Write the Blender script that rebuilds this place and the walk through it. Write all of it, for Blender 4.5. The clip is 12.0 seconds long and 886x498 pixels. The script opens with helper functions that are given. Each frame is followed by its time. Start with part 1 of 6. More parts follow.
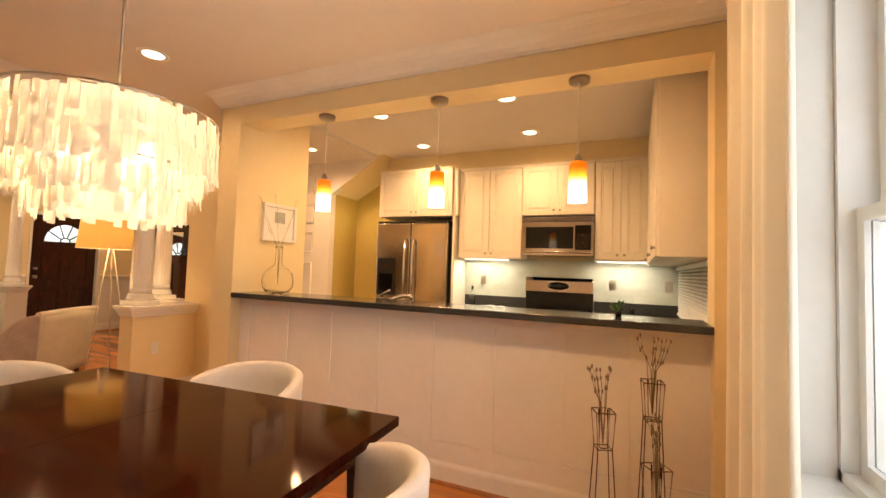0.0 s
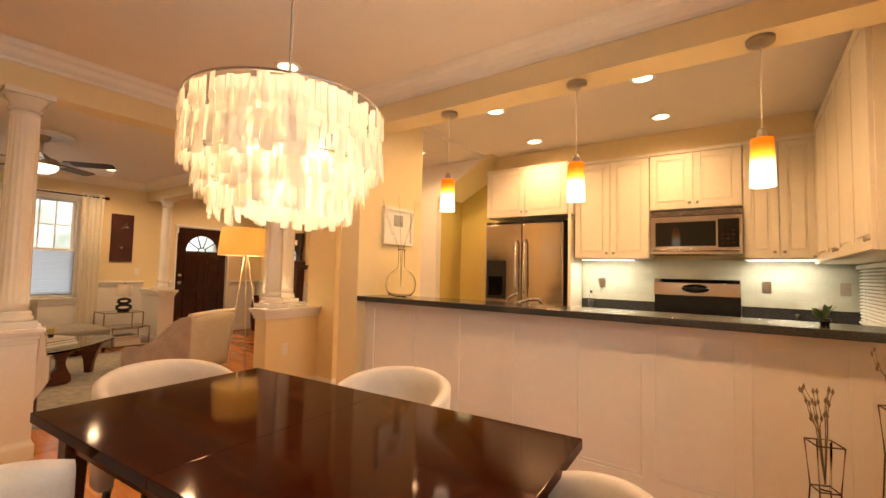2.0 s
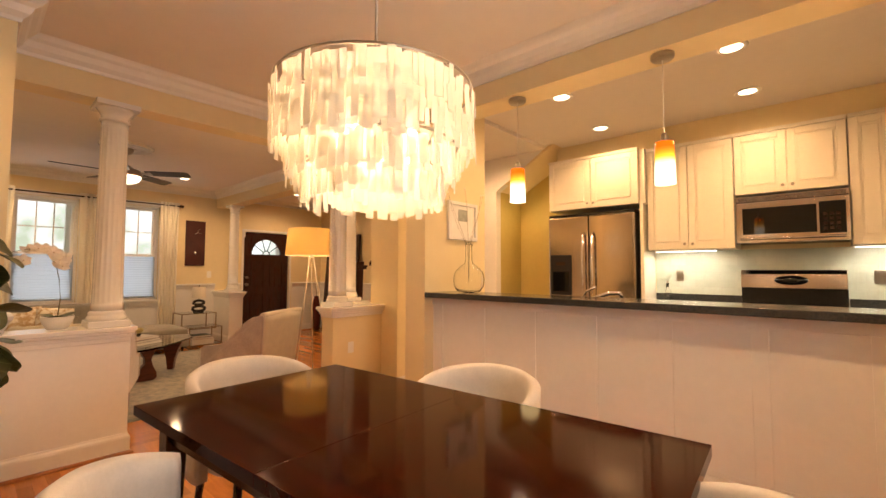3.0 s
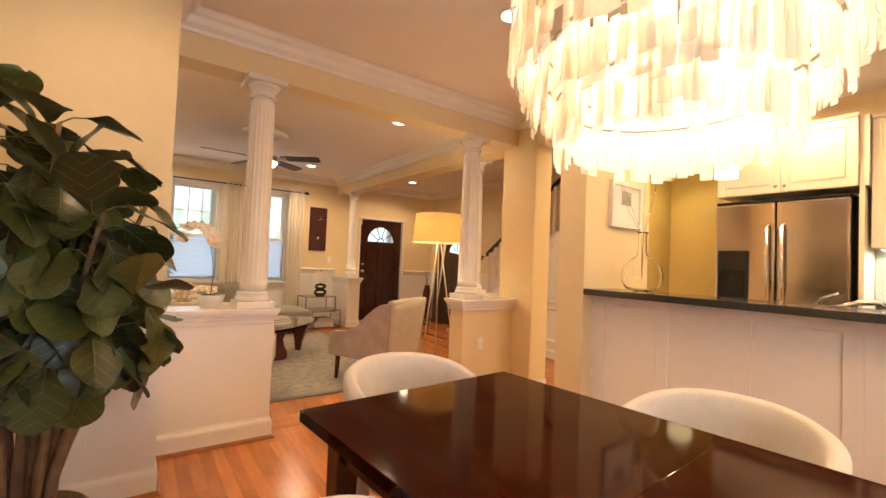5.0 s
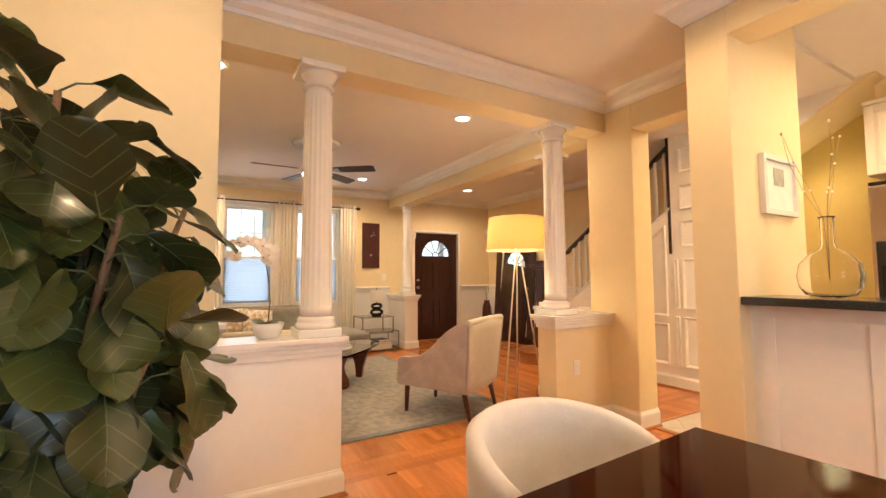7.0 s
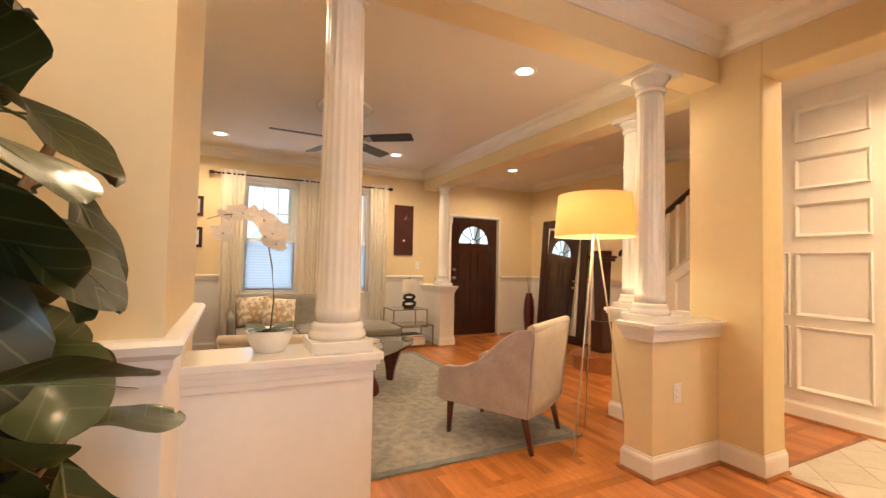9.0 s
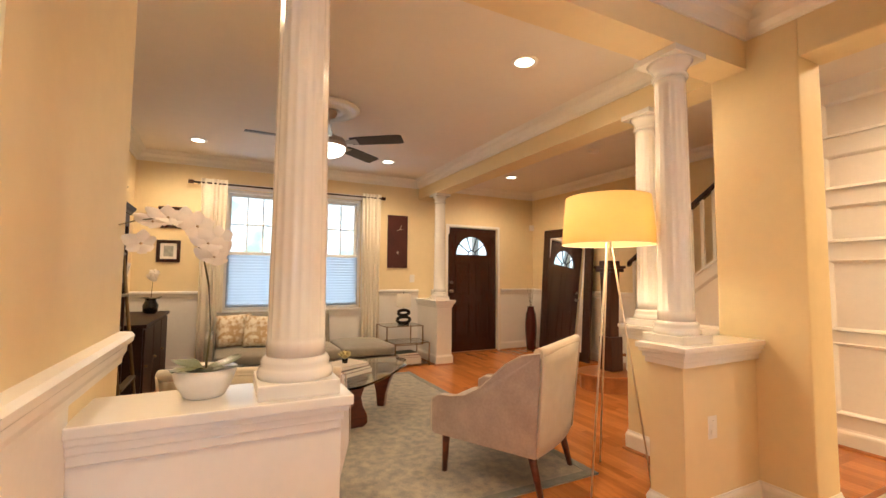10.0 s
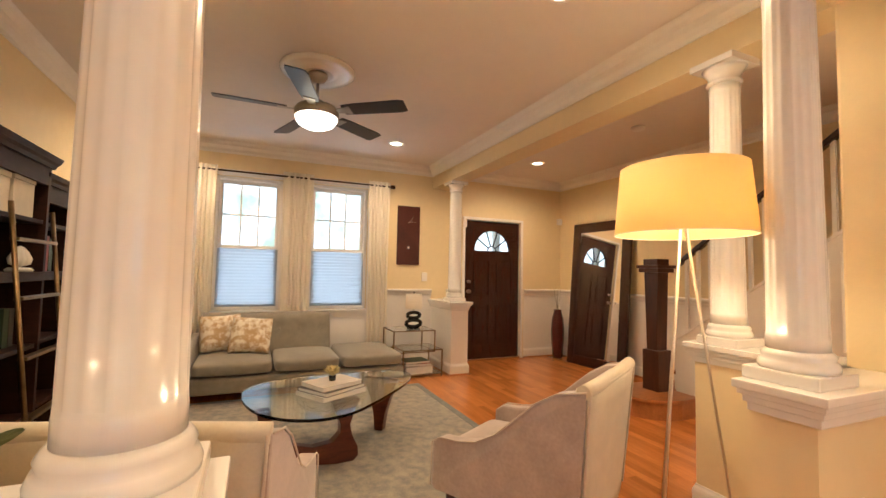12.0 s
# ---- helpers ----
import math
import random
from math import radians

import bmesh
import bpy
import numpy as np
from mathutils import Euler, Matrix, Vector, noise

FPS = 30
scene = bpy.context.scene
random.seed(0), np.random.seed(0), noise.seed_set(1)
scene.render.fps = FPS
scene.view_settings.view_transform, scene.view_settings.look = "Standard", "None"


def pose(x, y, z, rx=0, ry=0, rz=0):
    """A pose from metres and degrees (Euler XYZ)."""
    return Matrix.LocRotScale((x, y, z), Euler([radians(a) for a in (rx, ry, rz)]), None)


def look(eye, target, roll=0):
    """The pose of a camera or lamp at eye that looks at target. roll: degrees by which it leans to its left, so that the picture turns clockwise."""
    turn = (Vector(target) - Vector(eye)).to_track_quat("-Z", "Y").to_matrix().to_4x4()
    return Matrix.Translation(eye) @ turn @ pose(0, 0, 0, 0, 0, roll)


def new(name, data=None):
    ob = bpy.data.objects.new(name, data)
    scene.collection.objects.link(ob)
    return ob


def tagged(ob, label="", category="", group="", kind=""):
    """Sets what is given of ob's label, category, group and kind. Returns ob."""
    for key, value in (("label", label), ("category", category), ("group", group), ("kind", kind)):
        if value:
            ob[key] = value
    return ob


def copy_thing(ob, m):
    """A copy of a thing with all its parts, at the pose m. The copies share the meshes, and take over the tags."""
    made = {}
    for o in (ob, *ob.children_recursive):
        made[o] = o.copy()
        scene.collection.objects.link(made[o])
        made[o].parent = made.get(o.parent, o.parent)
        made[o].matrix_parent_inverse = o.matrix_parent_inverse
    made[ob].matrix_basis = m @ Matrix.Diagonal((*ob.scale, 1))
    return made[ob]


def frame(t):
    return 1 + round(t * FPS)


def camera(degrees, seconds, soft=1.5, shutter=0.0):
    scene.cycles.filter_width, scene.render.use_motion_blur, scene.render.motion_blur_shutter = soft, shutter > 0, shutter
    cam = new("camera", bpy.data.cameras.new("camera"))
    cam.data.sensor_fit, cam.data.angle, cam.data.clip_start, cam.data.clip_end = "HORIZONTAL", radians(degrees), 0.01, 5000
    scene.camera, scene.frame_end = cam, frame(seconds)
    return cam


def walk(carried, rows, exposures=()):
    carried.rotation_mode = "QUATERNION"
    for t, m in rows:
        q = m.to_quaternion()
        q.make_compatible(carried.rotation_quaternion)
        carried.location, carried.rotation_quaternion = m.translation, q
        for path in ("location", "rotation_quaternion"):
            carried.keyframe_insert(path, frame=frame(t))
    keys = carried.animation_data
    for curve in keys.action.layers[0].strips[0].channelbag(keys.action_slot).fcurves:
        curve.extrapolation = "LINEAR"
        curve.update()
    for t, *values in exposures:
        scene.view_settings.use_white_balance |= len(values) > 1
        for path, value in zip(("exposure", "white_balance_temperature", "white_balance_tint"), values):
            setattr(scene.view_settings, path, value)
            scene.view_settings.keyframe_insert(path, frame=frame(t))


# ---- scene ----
cam = camera(91.9, 12.0)
PATH = [
    (0, (0.226, 0.228, 1.328), (-0.594, 2.049, 1.428), 1.9),
    (0.5, (0.159, 0.238, 1.329), (-0.737, 2.023, 1.435), 2.2),
    (1, (0.072, 0.245, 1.332), (-0.908, 1.985, 1.44), 2.1),
    (1.5, (-0.04, 0.245, 1.322), (-1.116, 1.928, 1.43), 1.9),
    (2, (-0.144, 0.24, 1.301), (-1.302, 1.867, 1.41), 1.3),
    (2.5, (-0.233, 0.241, 1.276), (-1.477, 1.803, 1.394), 0.8),
    (3, (-0.332, 0.229, 1.26), (-1.664, 1.717, 1.367), 0.2),
    (3.5, (-0.463, 0.227, 1.241), (-1.88, 1.635, 1.331), 0.8),
    (5.5, (-1.093, 0.234, 1.231), (-2.753, 1.346, 1.312), 1.8),
    (6, (-1.244, 0.236, 1.226), (-2.928, 1.31, 1.336), 0.7),
    (6.5, (-1.414, 0.258, 1.207), (-3.121, 1.293, 1.332), -0.1),
    (7, (-1.576, 0.3, 1.207), (-3.304, 1.299, 1.335), -0.3),
    (9, (-2.331, 0.509, 1.223), (-4.122, 1.395, 1.295), 1.1),
    (9.5, (-2.48, 0.619, 1.236), (-4.268, 1.51, 1.329), 0.3),
    (10, (-2.645, 0.709, 1.235), (-4.431, 1.598, 1.363), 0.4),
    (10.5, (-2.85, 0.791, 1.252), (-4.649, 1.656, 1.385), 1.1),
    (11, (-2.987, 0.879, 1.247), (-4.795, 1.719, 1.397), 1.5),
    (11.5, (-3.128, 1.005, 1.237), (-4.949, 1.821, 1.373), 1.3),
    (12, (-3.253, 1.093, 1.251), (-5.083, 1.892, 1.365), 1.1),
]
walk(cam, [(t, look(eye, target, roll)) for t, eye, target, roll in PATH], exposures=((0.0, -0.08, 7400, 15), (2.0, -0.08, 7500, 15), (3.5, -0.12, 7200, 16), (5.5, 0.36, 6100, 9), (7.0, 0.5, 5900, 7), (9.0, 0.42, 5800, 6), (12.0, 0.30, 5850, 7)))

# ---- light ----
world = bpy.data.worlds.new("sky")
scene.world = world
world.use_nodes = True
sky = world.node_tree.nodes.new("ShaderNodeTexSky")
sky.sky_type, sky.sun_disc = "NISHITA", False
sky.sun_elevation, sky.sun_rotation = radians(38), radians(200)
backg = world.node_tree.nodes["Background"]
backg.inputs["Strength"].default_value = 0.12
world.node_tree.links.new(sky.outputs[0], backg.inputs["Color"])
H, HK = 2.73, 2.77
WARM = (1.0, 0.63, 0.32)


def lamp(name, kind, place, watts, colour, radius=0.05, target=None, size=(1, 1), cone=120):
    data = bpy.data.lights.new(name, kind)
    data.energy, data.color = watts, colour
    if kind == "AREA":
        data.shape, data.size, data.size_y = "RECTANGLE", size[0], size[1]
    elif kind == "SUN":
        data.angle = radians(12)
    else:
        data.shadow_soft_size = radius
    if kind == "SPOT":
        data.spot_size, data.spot_blend = radians(cone), 0.75
    ob = new(name, data)
    ob.matrix_world = look(place, target) if target else Matrix.Translation(place)
    return ob


lamp("sun", "SUN", (-20, -6, 12), 1.0, (1, 0.96, 0.9), target=(-8, 1, 0))
# daylight through the window openings
lamp("daylight_front", "AREA", (-9.62, 1.53, 1.10), 16, (0.76, 0.86, 1.0), target=(-7.0, 1.53, 1.75), size=(2.0, 0.7))
lamp("daylight_back", "AREA", (1.06, 1.06, 1.57), 19, (0.72, 0.85, 1.0), target=(-4, 1.06, 1.57), size=(1.4, 1.4))
# Unseen ones added to brighten walls: (-2.78, 0.15), (-0.35, 1.6), (-3.35, 4.2).
RECESSED = [(-2.78, 2.0, H), (-2.78, 0.15, H), (-0.35, 1.6, H), (-4.99, 2.50, H), (-7.92, 2.52, H), (-8.05, 0.35, H), (-7.89, 4.46, H), (-4.95, 0.38, H), (-3.35, 4.2, H),
            (-1.99, 3.61, HK), (-2.05, 4.62, HK), (-0.76, 3.60, HK), (-0.775, 4.52, HK)]
for x, y, z in RECESSED:
    lamp("recessed_bulb", "SPOT", (x, y, z - 0.03), (84 if x > -1 else 41 if y > 1 else 33) if -3.5 < x and y < 3 and z == H else 56 if z == HK else 70, WARM if x > -3.5 else (1.0, 0.69, 0.40), 0.06, target=(x, y, 0), cone=164)
CHANDELIER = (-1.36, 1.06)
lamp("chandelier_bulb", "POINT", (*CHANDELIER, 1.66), 2.5, (1.0, 0.70, 0.42), 0.10)
lamp("floor_lamp_bulb", "POINT", (-4.50, 2.74, 1.575), 10.5, (1.0, 0.69, 0.37), 0.06)
lamp("fan_bulb", "POINT", (-6.46, 1.46, 2.37), 10, WARM, 0.08)
PENDANTS = [(-1.90, 2.75), (-0.97, 2.75), (-0.08, 2.75)]
for x, y in PENDANTS:
    lamp("pendant_bulb", "POINT", (x, y, 1.84), 6, WARM, 0.03)
for x in (-1.4, 0.12):
    lamp("undercabinet_tube", "AREA", (x, 5.12, 1.472), 5.0, (1.0, 0.93, 0.75), target=(x, 5.13, 0), size=(0.5, 0.06))
lamp("undercabinet_tube", "AREA", (0.52, 4.0, 1.472), 2.6, (1.0, 0.93, 0.75), target=(0.52, 4.0, 0), size=(0.05, 1.2))
# Added fill with no fixture, brightens the nook beneath the stairs.
lamp("nook_fill", "POINT", (-3.2, 5.1, 2.0), 2, (1, 0.8, 0.4), 0.12)


# ---- materials ----
def material(name, colour, rough=0.5, metal=0.0, vary=0.06, scale=6.0, bump=0.0, bump_scale=120.0, stretch=(1, 1, 1), coat=0.0, sheen=0.0, island=0.0, rnd=0.0, second=None, amount=0.5):
    """Principled surface with stains at one scale, grain at another and fine relief."""
    m = bpy.data.materials.new(name)
    m.use_nodes = True
    nt = m.node_tree
    b = nt.nodes["Principled BSDF"]
    b.inputs["Roughness"].default_value, b.inputs["Metallic"].default_value = rough, metal
    b.inputs["Coat Weight"].default_value, b.inputs["Sheen Weight"].default_value = coat, sheen
    b.inputs["Coat Roughness"].default_value = 0.12
    tc = nt.nodes.new("ShaderNodeTexCoord")
    mp = nt.nodes.new("ShaderNodeMapping")
    mp.inputs["Scale"].default_value = stretch
    nt.links.new(tc.outputs["Object"], mp.inputs["Vector"])
    big, fine = nt.nodes.new("ShaderNodeTexNoise"), nt.nodes.new("ShaderNodeTexNoise")
    big.inputs["Scale"].default_value, fine.inputs["Scale"].default_value = scale, scale * 9
    big.inputs["Detail"].default_value = fine.inputs["Detail"].default_value = 4
    for n in (big, fine):
        nt.links.new(mp.outputs[0], n.inputs["Vector"])
    mix = nt.nodes.new("ShaderNodeMix")
    mix.data_type = "RGBA"
    mix.inputs[6].default_value = (*colour, 1)
    other = second or [min(1, c * (1 - 2 * vary)) for c in colour]
    mix.inputs[7].default_value = (*other, 1)
    add = nt.nodes.new("ShaderNodeMath")
    add.operation = "MULTIPLY_ADD"
    add.inputs[1].default_value = 0.6
    nt.links.new(fine.outputs[0], add.inputs[0])
    nt.links.new(big.outputs[0], add.inputs[2])
    rng = nt.nodes.new("ShaderNodeMapRange")
    rng.inputs["From Min"].default_value, rng.inputs["From Max"].default_value = 0.8 - amount * 0.5, 0.8 + amount * 0.5
    nt.links.new(add.outputs[0], rng.inputs["Value"])
    nt.links.new(rng.outputs[0], mix.inputs[0])
    out = mix.outputs[2]
    if island or rnd:
        src = nt.nodes.new("ShaderNodeNewGeometry").outputs["Random Per Island"] if island else nt.nodes.new("ShaderNodeObjectInfo").outputs["Random"]
        hsv = nt.nodes.new("ShaderNodeHueSaturation")
        r2 = nt.nodes.new("ShaderNodeMapRange")
        w = island or rnd
        r2.inputs["To Min"].default_value, r2.inputs["To Max"].default_value = 1 - w, 1 + w
        nt.links.new(src, r2.inputs["Value"])
        nt.links.new(r2.outputs[0], hsv.inputs["Value"])
        nt.links.new(out, hsv.inputs["Color"])
        out = hsv.outputs[0]
    nt.links.new(out, b.inputs["Base Color"])
    rr = nt.nodes.new("ShaderNodeMapRange")
    rr.inputs["To Min"].default_value, rr.inputs["To Max"].default_value = max(0.02, rough * 0.85), min(1, rough * 1.15)
    nt.links.new(fine.outputs[0], rr.inputs["Value"])
    nt.links.new(rr.outputs[0], b.inputs["Roughness"])
    if bump:
        bt, bn = nt.nodes.new("ShaderNodeTexNoise"), nt.nodes.new("ShaderNodeBump")
        bt.inputs["Scale"].default_value = bump_scale
        bn.inputs["Strength"].default_value, bn.inputs["Distance"].default_value = bump, 0.01
        nt.links.new(mp.outputs[0], bt.inputs["Vector"])
        nt.links.new(bt.outputs[0], bn.inputs["Height"])
        nt.links.new(bn.outputs[0], b.inputs["Normal"])
    return m


def glow(name, colour, strength):
    m = bpy.data.materials.new(name)
    m.use_nodes = True
    b = m.node_tree.nodes["Principled BSDF"]
    b.inputs["Base Color"].default_value = (*[min(0.9, c) for c in colour], 1)
    b.inputs["Emission Color"].default_value, b.inputs["Emission Strength"].default_value = (*colour, 1), strength
    return m


def glass(name, colour=(1, 1, 1), rough=0.0, ior=1.45):
    m = bpy.data.materials.new(name)
    m.use_nodes = True
    b = m.node_tree.nodes["Principled BSDF"]
    b.inputs["Base Color"].default_value = (*colour, 1)
    b.inputs["Roughness"].default_value, b.inputs["IOR"].default_value, b.inputs["Transmission Weight"].default_value = rough, ior, 1
    return m


def thin(name, colour, see=0.5, rough=0.6, emit=0.0, trans=0.6):
    """A thin sheet that lets light through: translucent and partly clear."""
    m = bpy.data.materials.new(name)
    m.use_nodes = True
    nt = m.node_tree
    b = nt.nodes["Principled BSDF"]
    b.inputs["Base Color"].default_value, b.inputs["Roughness"].default_value = (*colour, 1), rough
    tl, mx = nt.nodes.new("ShaderNodeBsdfTranslucent"), nt.nodes.new("ShaderNodeMixShader")
    noise_t, rp = nt.nodes.new("ShaderNodeTexNoise"), nt.nodes.new("ShaderNodeMapRange")
    noise_t.inputs["Scale"].default_value = 40
    rp.inputs["To Min"].default_value, rp.inputs["To Max"].default_value = trans - 0.15, trans + 0.15
    nt.links.new(noise_t.outputs[0], rp.inputs["Value"])
    tl.inputs["Color"].default_value = (*colour, 1)
    nt.links.new(rp.outputs[0], mx.inputs[0])
    nt.links.new(b.outputs[0], mx.inputs[1])
    nt.links.new(tl.outputs[0], mx.inputs[2])
    out = mx.outputs[0]
    if see:
        tp, m2 = nt.nodes.new("ShaderNodeBsdfTransparent"), nt.nodes.new("ShaderNodeMixShader")
        m2.inputs[0].default_value = see
        nt.links.new(out, m2.inputs[1])
        nt.links.new(tp.outputs[0], m2.inputs[2])
        out = m2.outputs[0]
    nt.links.new(out, nt.nodes["Material Output"].inputs["Surface"])
    return m


CREAM = material("cream_wall_paint", (0.80, 0.66, 0.40), 0.55, vary=0.03, scale=1.5, bump=0.05, bump_scale=90)
WHITE = material("white_trim_paint", (0.84, 0.81, 0.76), 0.32, vary=0.03, scale=3, bump=0.03, bump_scale=60)
GLOSSWHITE = material("glossy_white_column_paint", (0.85, 0.82, 0.77), 0.22, vary=0.03, scale=3, coat=0.3)
CEILING = material("ceiling_paint", (0.80, 0.74, 0.68), 0.8, vary=0.02, scale=1.2, bump=0.05, bump_scale=120)
MUSTARD = material("mustard_wall_paint", (0.58, 0.44, 0.14), 0.6, vary=0.04, scale=2, bump=0.04)
OAK = material("oak_floor_board", (0.56, 0.205, 0.05), 0.19, vary=0.14, scale=5, stretch=(1, 7, 1), rnd=0.24, coat=0.1)
OAK_REST = material("oak_floor_rest", (0.56, 0.205, 0.05), 0.19, vary=0.12, scale=5, stretch=(1, 7, 1), island=0.20, coat=0.1)
OAK_TRIM = material("oak_shoe_moulding", (0.42, 0.16, 0.05), 0.3, vary=0.2, scale=9)
TILE = material("pale_floor_tile", (0.72, 0.68, 0.60), 0.25, vary=0.08, scale=5, rnd=0.04)
GROUT = material("grout", (0.50, 0.50, 0.43), 0.9, vary=0.1)
DARKWOOD = material("dark_mahogany", (0.048, 0.012, 0.007), 0.25, vary=0.3, scale=5, stretch=(8, 8, 1), coat=0.3, bump=0.02)
TABLEWOOD = material("mahogany_table", (0.034, 0.0042, 0.0016), 0.075, vary=0.35, scale=3, stretch=(1, 9, 1))
TABLEWOOD.node_tree.nodes["Principled BSDF"].inputs["Specular IOR Level"].default_value = 0.08
TABLEWOOD.node_tree.nodes["Principled BSDF"].inputs["Specular Tint"].default_value = (1.0, 0.62, 0.46, 1)
WALNUT = material("walnut", (0.13, 0.028, 0.012), 0.3, vary=0.3, scale=6, stretch=(1, 1, 6))
GRANITE = material("dark_granite", (0.030, 0.032, 0.034), 0.14, vary=0.3, scale=90, second=(0.052, 0.050, 0.048), amount=0.25)
CABINET = material("cream_cabinet_paint", (0.80, 0.74, 0.63), 0.35, vary=0.03, scale=4)
STEEL = material("brushed_steel", (0.62, 0.53, 0.45), 0.15, 1.0, vary=0.06, scale=4, stretch=(40, 40, 1), bump=0.02)
NICKEL = material("satin_nickel", (0.45, 0.40, 0.34), 0.3, 1.0, vary=0.08)
CHROME = material("chrome", (0.8, 0.8, 0.8), 0.08, 1.0, vary=0.03)
BLACK = material("black_plastic", (0.012, 0.012, 0.012), 0.25, vary=0.2, scale=20)
BLACKGLASS = material("black_glass", (0.006, 0.006, 0.006), 0.05, vary=0.1)
IRON = material("bronzed_iron", (0.07, 0.035, 0.02), 0.45, 0.7, vary=0.3, scale=30)
BRASS = material("aged_brass", (0.30, 0.20, 0.10), 0.35, 1.0, vary=0.2, scale=20)
GLASS = glass("clear_glass")
PANE = glass("window_glass", ior=1.05)
VASEGLASS = glass("thin_vase_glass", (1.0, 1.0, 0.98), ior=1.25)
MIRROR = material("mirror_silver", (0.9, 0.9, 0.9), 0.015, 1.0, vary=0.01)
LINEN = material("pale_grey_upholstery", (0.66, 0.60, 0.54), 0.85, vary=0.06, scale=12, sheen=0.4, bump=0.15, bump_scale=500)
VELVET = material("grey_velvet", (0.47, 0.37, 0.32), 0.8, vary=0.14, scale=7, sheen=0.6, bump=0.1, bump_scale=300)
PALEFAB = material("pale_linen_back", (0.62, 0.55, 0.42), 0.85, vary=0.06, scale=12, sheen=0.3, bump=0.15, bump_scale=500)
SOFAFAB = material("sage_grey_sofa_fabric", (0.27, 0.24, 0.19), 0.9, vary=0.1, scale=14, sheen=0.3, bump=0.2, bump_scale=420)
PIPING = material("pale_piping", (0.58, 0.48, 0.38), 0.7, sheen=0.4)
PILLOWFAB = material("beige_patterned_cushion", (0.50, 0.35, 0.19), 0.9, scale=17, second=(0.80, 0.74, 0.62), amount=0.12, bump=0.1, bump_scale=300)
RUGFAB = material("grey_beige_rug", (0.235, 0.235, 0.225), 0.95, scale=15, second=(0.43, 0.375, 0.30), amount=0.42, bump=0.5, bump_scale=160)
CURTAIN = thin("cream_curtain", (0.90, 0.84, 0.71), 0.0, 0.9, trans=0.3)
SHADEFAB = thin("window_shade", (0.44, 0.475, 0.51), 0.0, 0.9, trans=0.7)
STEM = material("plant_stem", (0.22, 0.13, 0.07), 0.8, vary=0.2, scale=20, bump=0.2)


# ---- building helpers ----
def box(bm, x0, x1, y0, y1, z0, z1, bevel=0.0):
    vs = [bm.verts.new((x, y, z)) for x in (x0, x1) for y in (y0, y1) for z in (z0, z1)]
    fs = [bm.faces.new([vs[i] for i in f]) for f in ((0, 1, 3, 2), (4, 6, 7, 5), (0, 4, 5, 1), (2, 3, 7, 6), (0, 2, 6, 4), (1, 5, 7, 3))]
    if bevel:
        es = list({e for f in fs for e in f.edges})
        bmesh.ops.bevel(bm, geom=es, offset=bevel, segments=2, affect="EDGES", profile=0.6)
    return bm


def boxes(*sizes, bevel=0.0):
    bm = bmesh.new()
    for s in sizes:
        box(bm, *s, bevel=bevel)
    return bm


def lathe(profile, segs=32, at=(0, 0), lobes=0, depth=0.0, lobed=(), caps=True):
    """Turned shape from (radius, z) rows; lobes cut flutes into the rows whose index is in lobed."""
    bm = bmesh.new()
    rings = []
    for k, (r, z) in enumerate(profile):
        ring = []
        for i in range(segs):
            a = 2 * math.pi * i / segs
            rr = r - (depth * abs(math.sin(lobes * a / 2)) ** 0.7 if lobes and k in lobed else 0)
            ring.append(bm.verts.new((at[0] + rr * math.cos(a), at[1] + rr * math.sin(a), z)))
        rings.append(ring)
    for a, b in zip(rings, rings[1:]):
        for i in range(segs):
            j = (i + 1) % segs
            bm.faces.new((a[i], a[j], b[j], b[i])).smooth = True
    for ring, flip in ((rings[0], True), (rings[-1], False)):
        if caps and profile[0 if flip else -1][0] > 1e-4:
            bm.faces.new(ring[::-1] if flip else ring)
    return bm


def tube(bm, pts, r, segs=8, taper=None, flat=1.0):
    """A round bar along points."""
    pts = [Vector(p) for p in pts]
    rings = []
    for k, p in enumerate(pts):
        d = (pts[min(k + 1, len(pts) - 1)] - pts[max(k - 1, 0)]).normalized()
        side = d.cross(Vector((0, 0, 1)))
        side = side.normalized() if side.length > 1e-3 else Vector((1, 0, 0))
        up = side.cross(d)
        rad = r if taper is None else r + (taper - r) * k / (len(pts) - 1)
        rings.append([bm.verts.new(p + rad * (math.cos(a) * side + flat * math.sin(a) * up)) for a in [2 * math.pi * i / segs for i in range(segs)]])
    for a, b in zip(rings, rings[1:]):
        for i in range(segs):
            j = (i + 1) % segs
            bm.faces.new((a[i], a[j], b[j], b[i])).smooth = True
    bm.faces.new(rings[0][::-1])
    bm.faces.new(rings[-1])
    return bm


def bar(pts, r, segs=8, taper=None):
    return tube(bmesh.new(), pts, r, segs, taper)


def prism(poly, lo, hi, axis="y", bevel=0.0):
    """An outline pulled along one axis: poly is (x, z) for y, (y, z) for x, (x, y) for z."""
    bm = bmesh.new()
    put = {"y": lambda p, v: (p[0], v, p[1]), "x": lambda p, v: (v, p[0], p[1]), "z": lambda p, v: (p[0], p[1], v)}[axis]
    a, b = [bm.verts.new(put(p, lo)) for p in poly], [bm.verts.new(put(p, hi)) for p in poly]
    bm.faces.new(a)
    bm.faces.new(b[::-1])
    for i in range(len(poly)):
        j = (i + 1) % len(poly)
        bm.faces.new((a[j], a[i], b[i], b[j]))
    bmesh.ops.recalc_face_normals(bm, faces=bm.faces)
    if bevel:
        bmesh.ops.bevel(bm, geom=list(bm.edges), offset=bevel, segments=2, affect="EDGES", profile=0.6)
    return bm


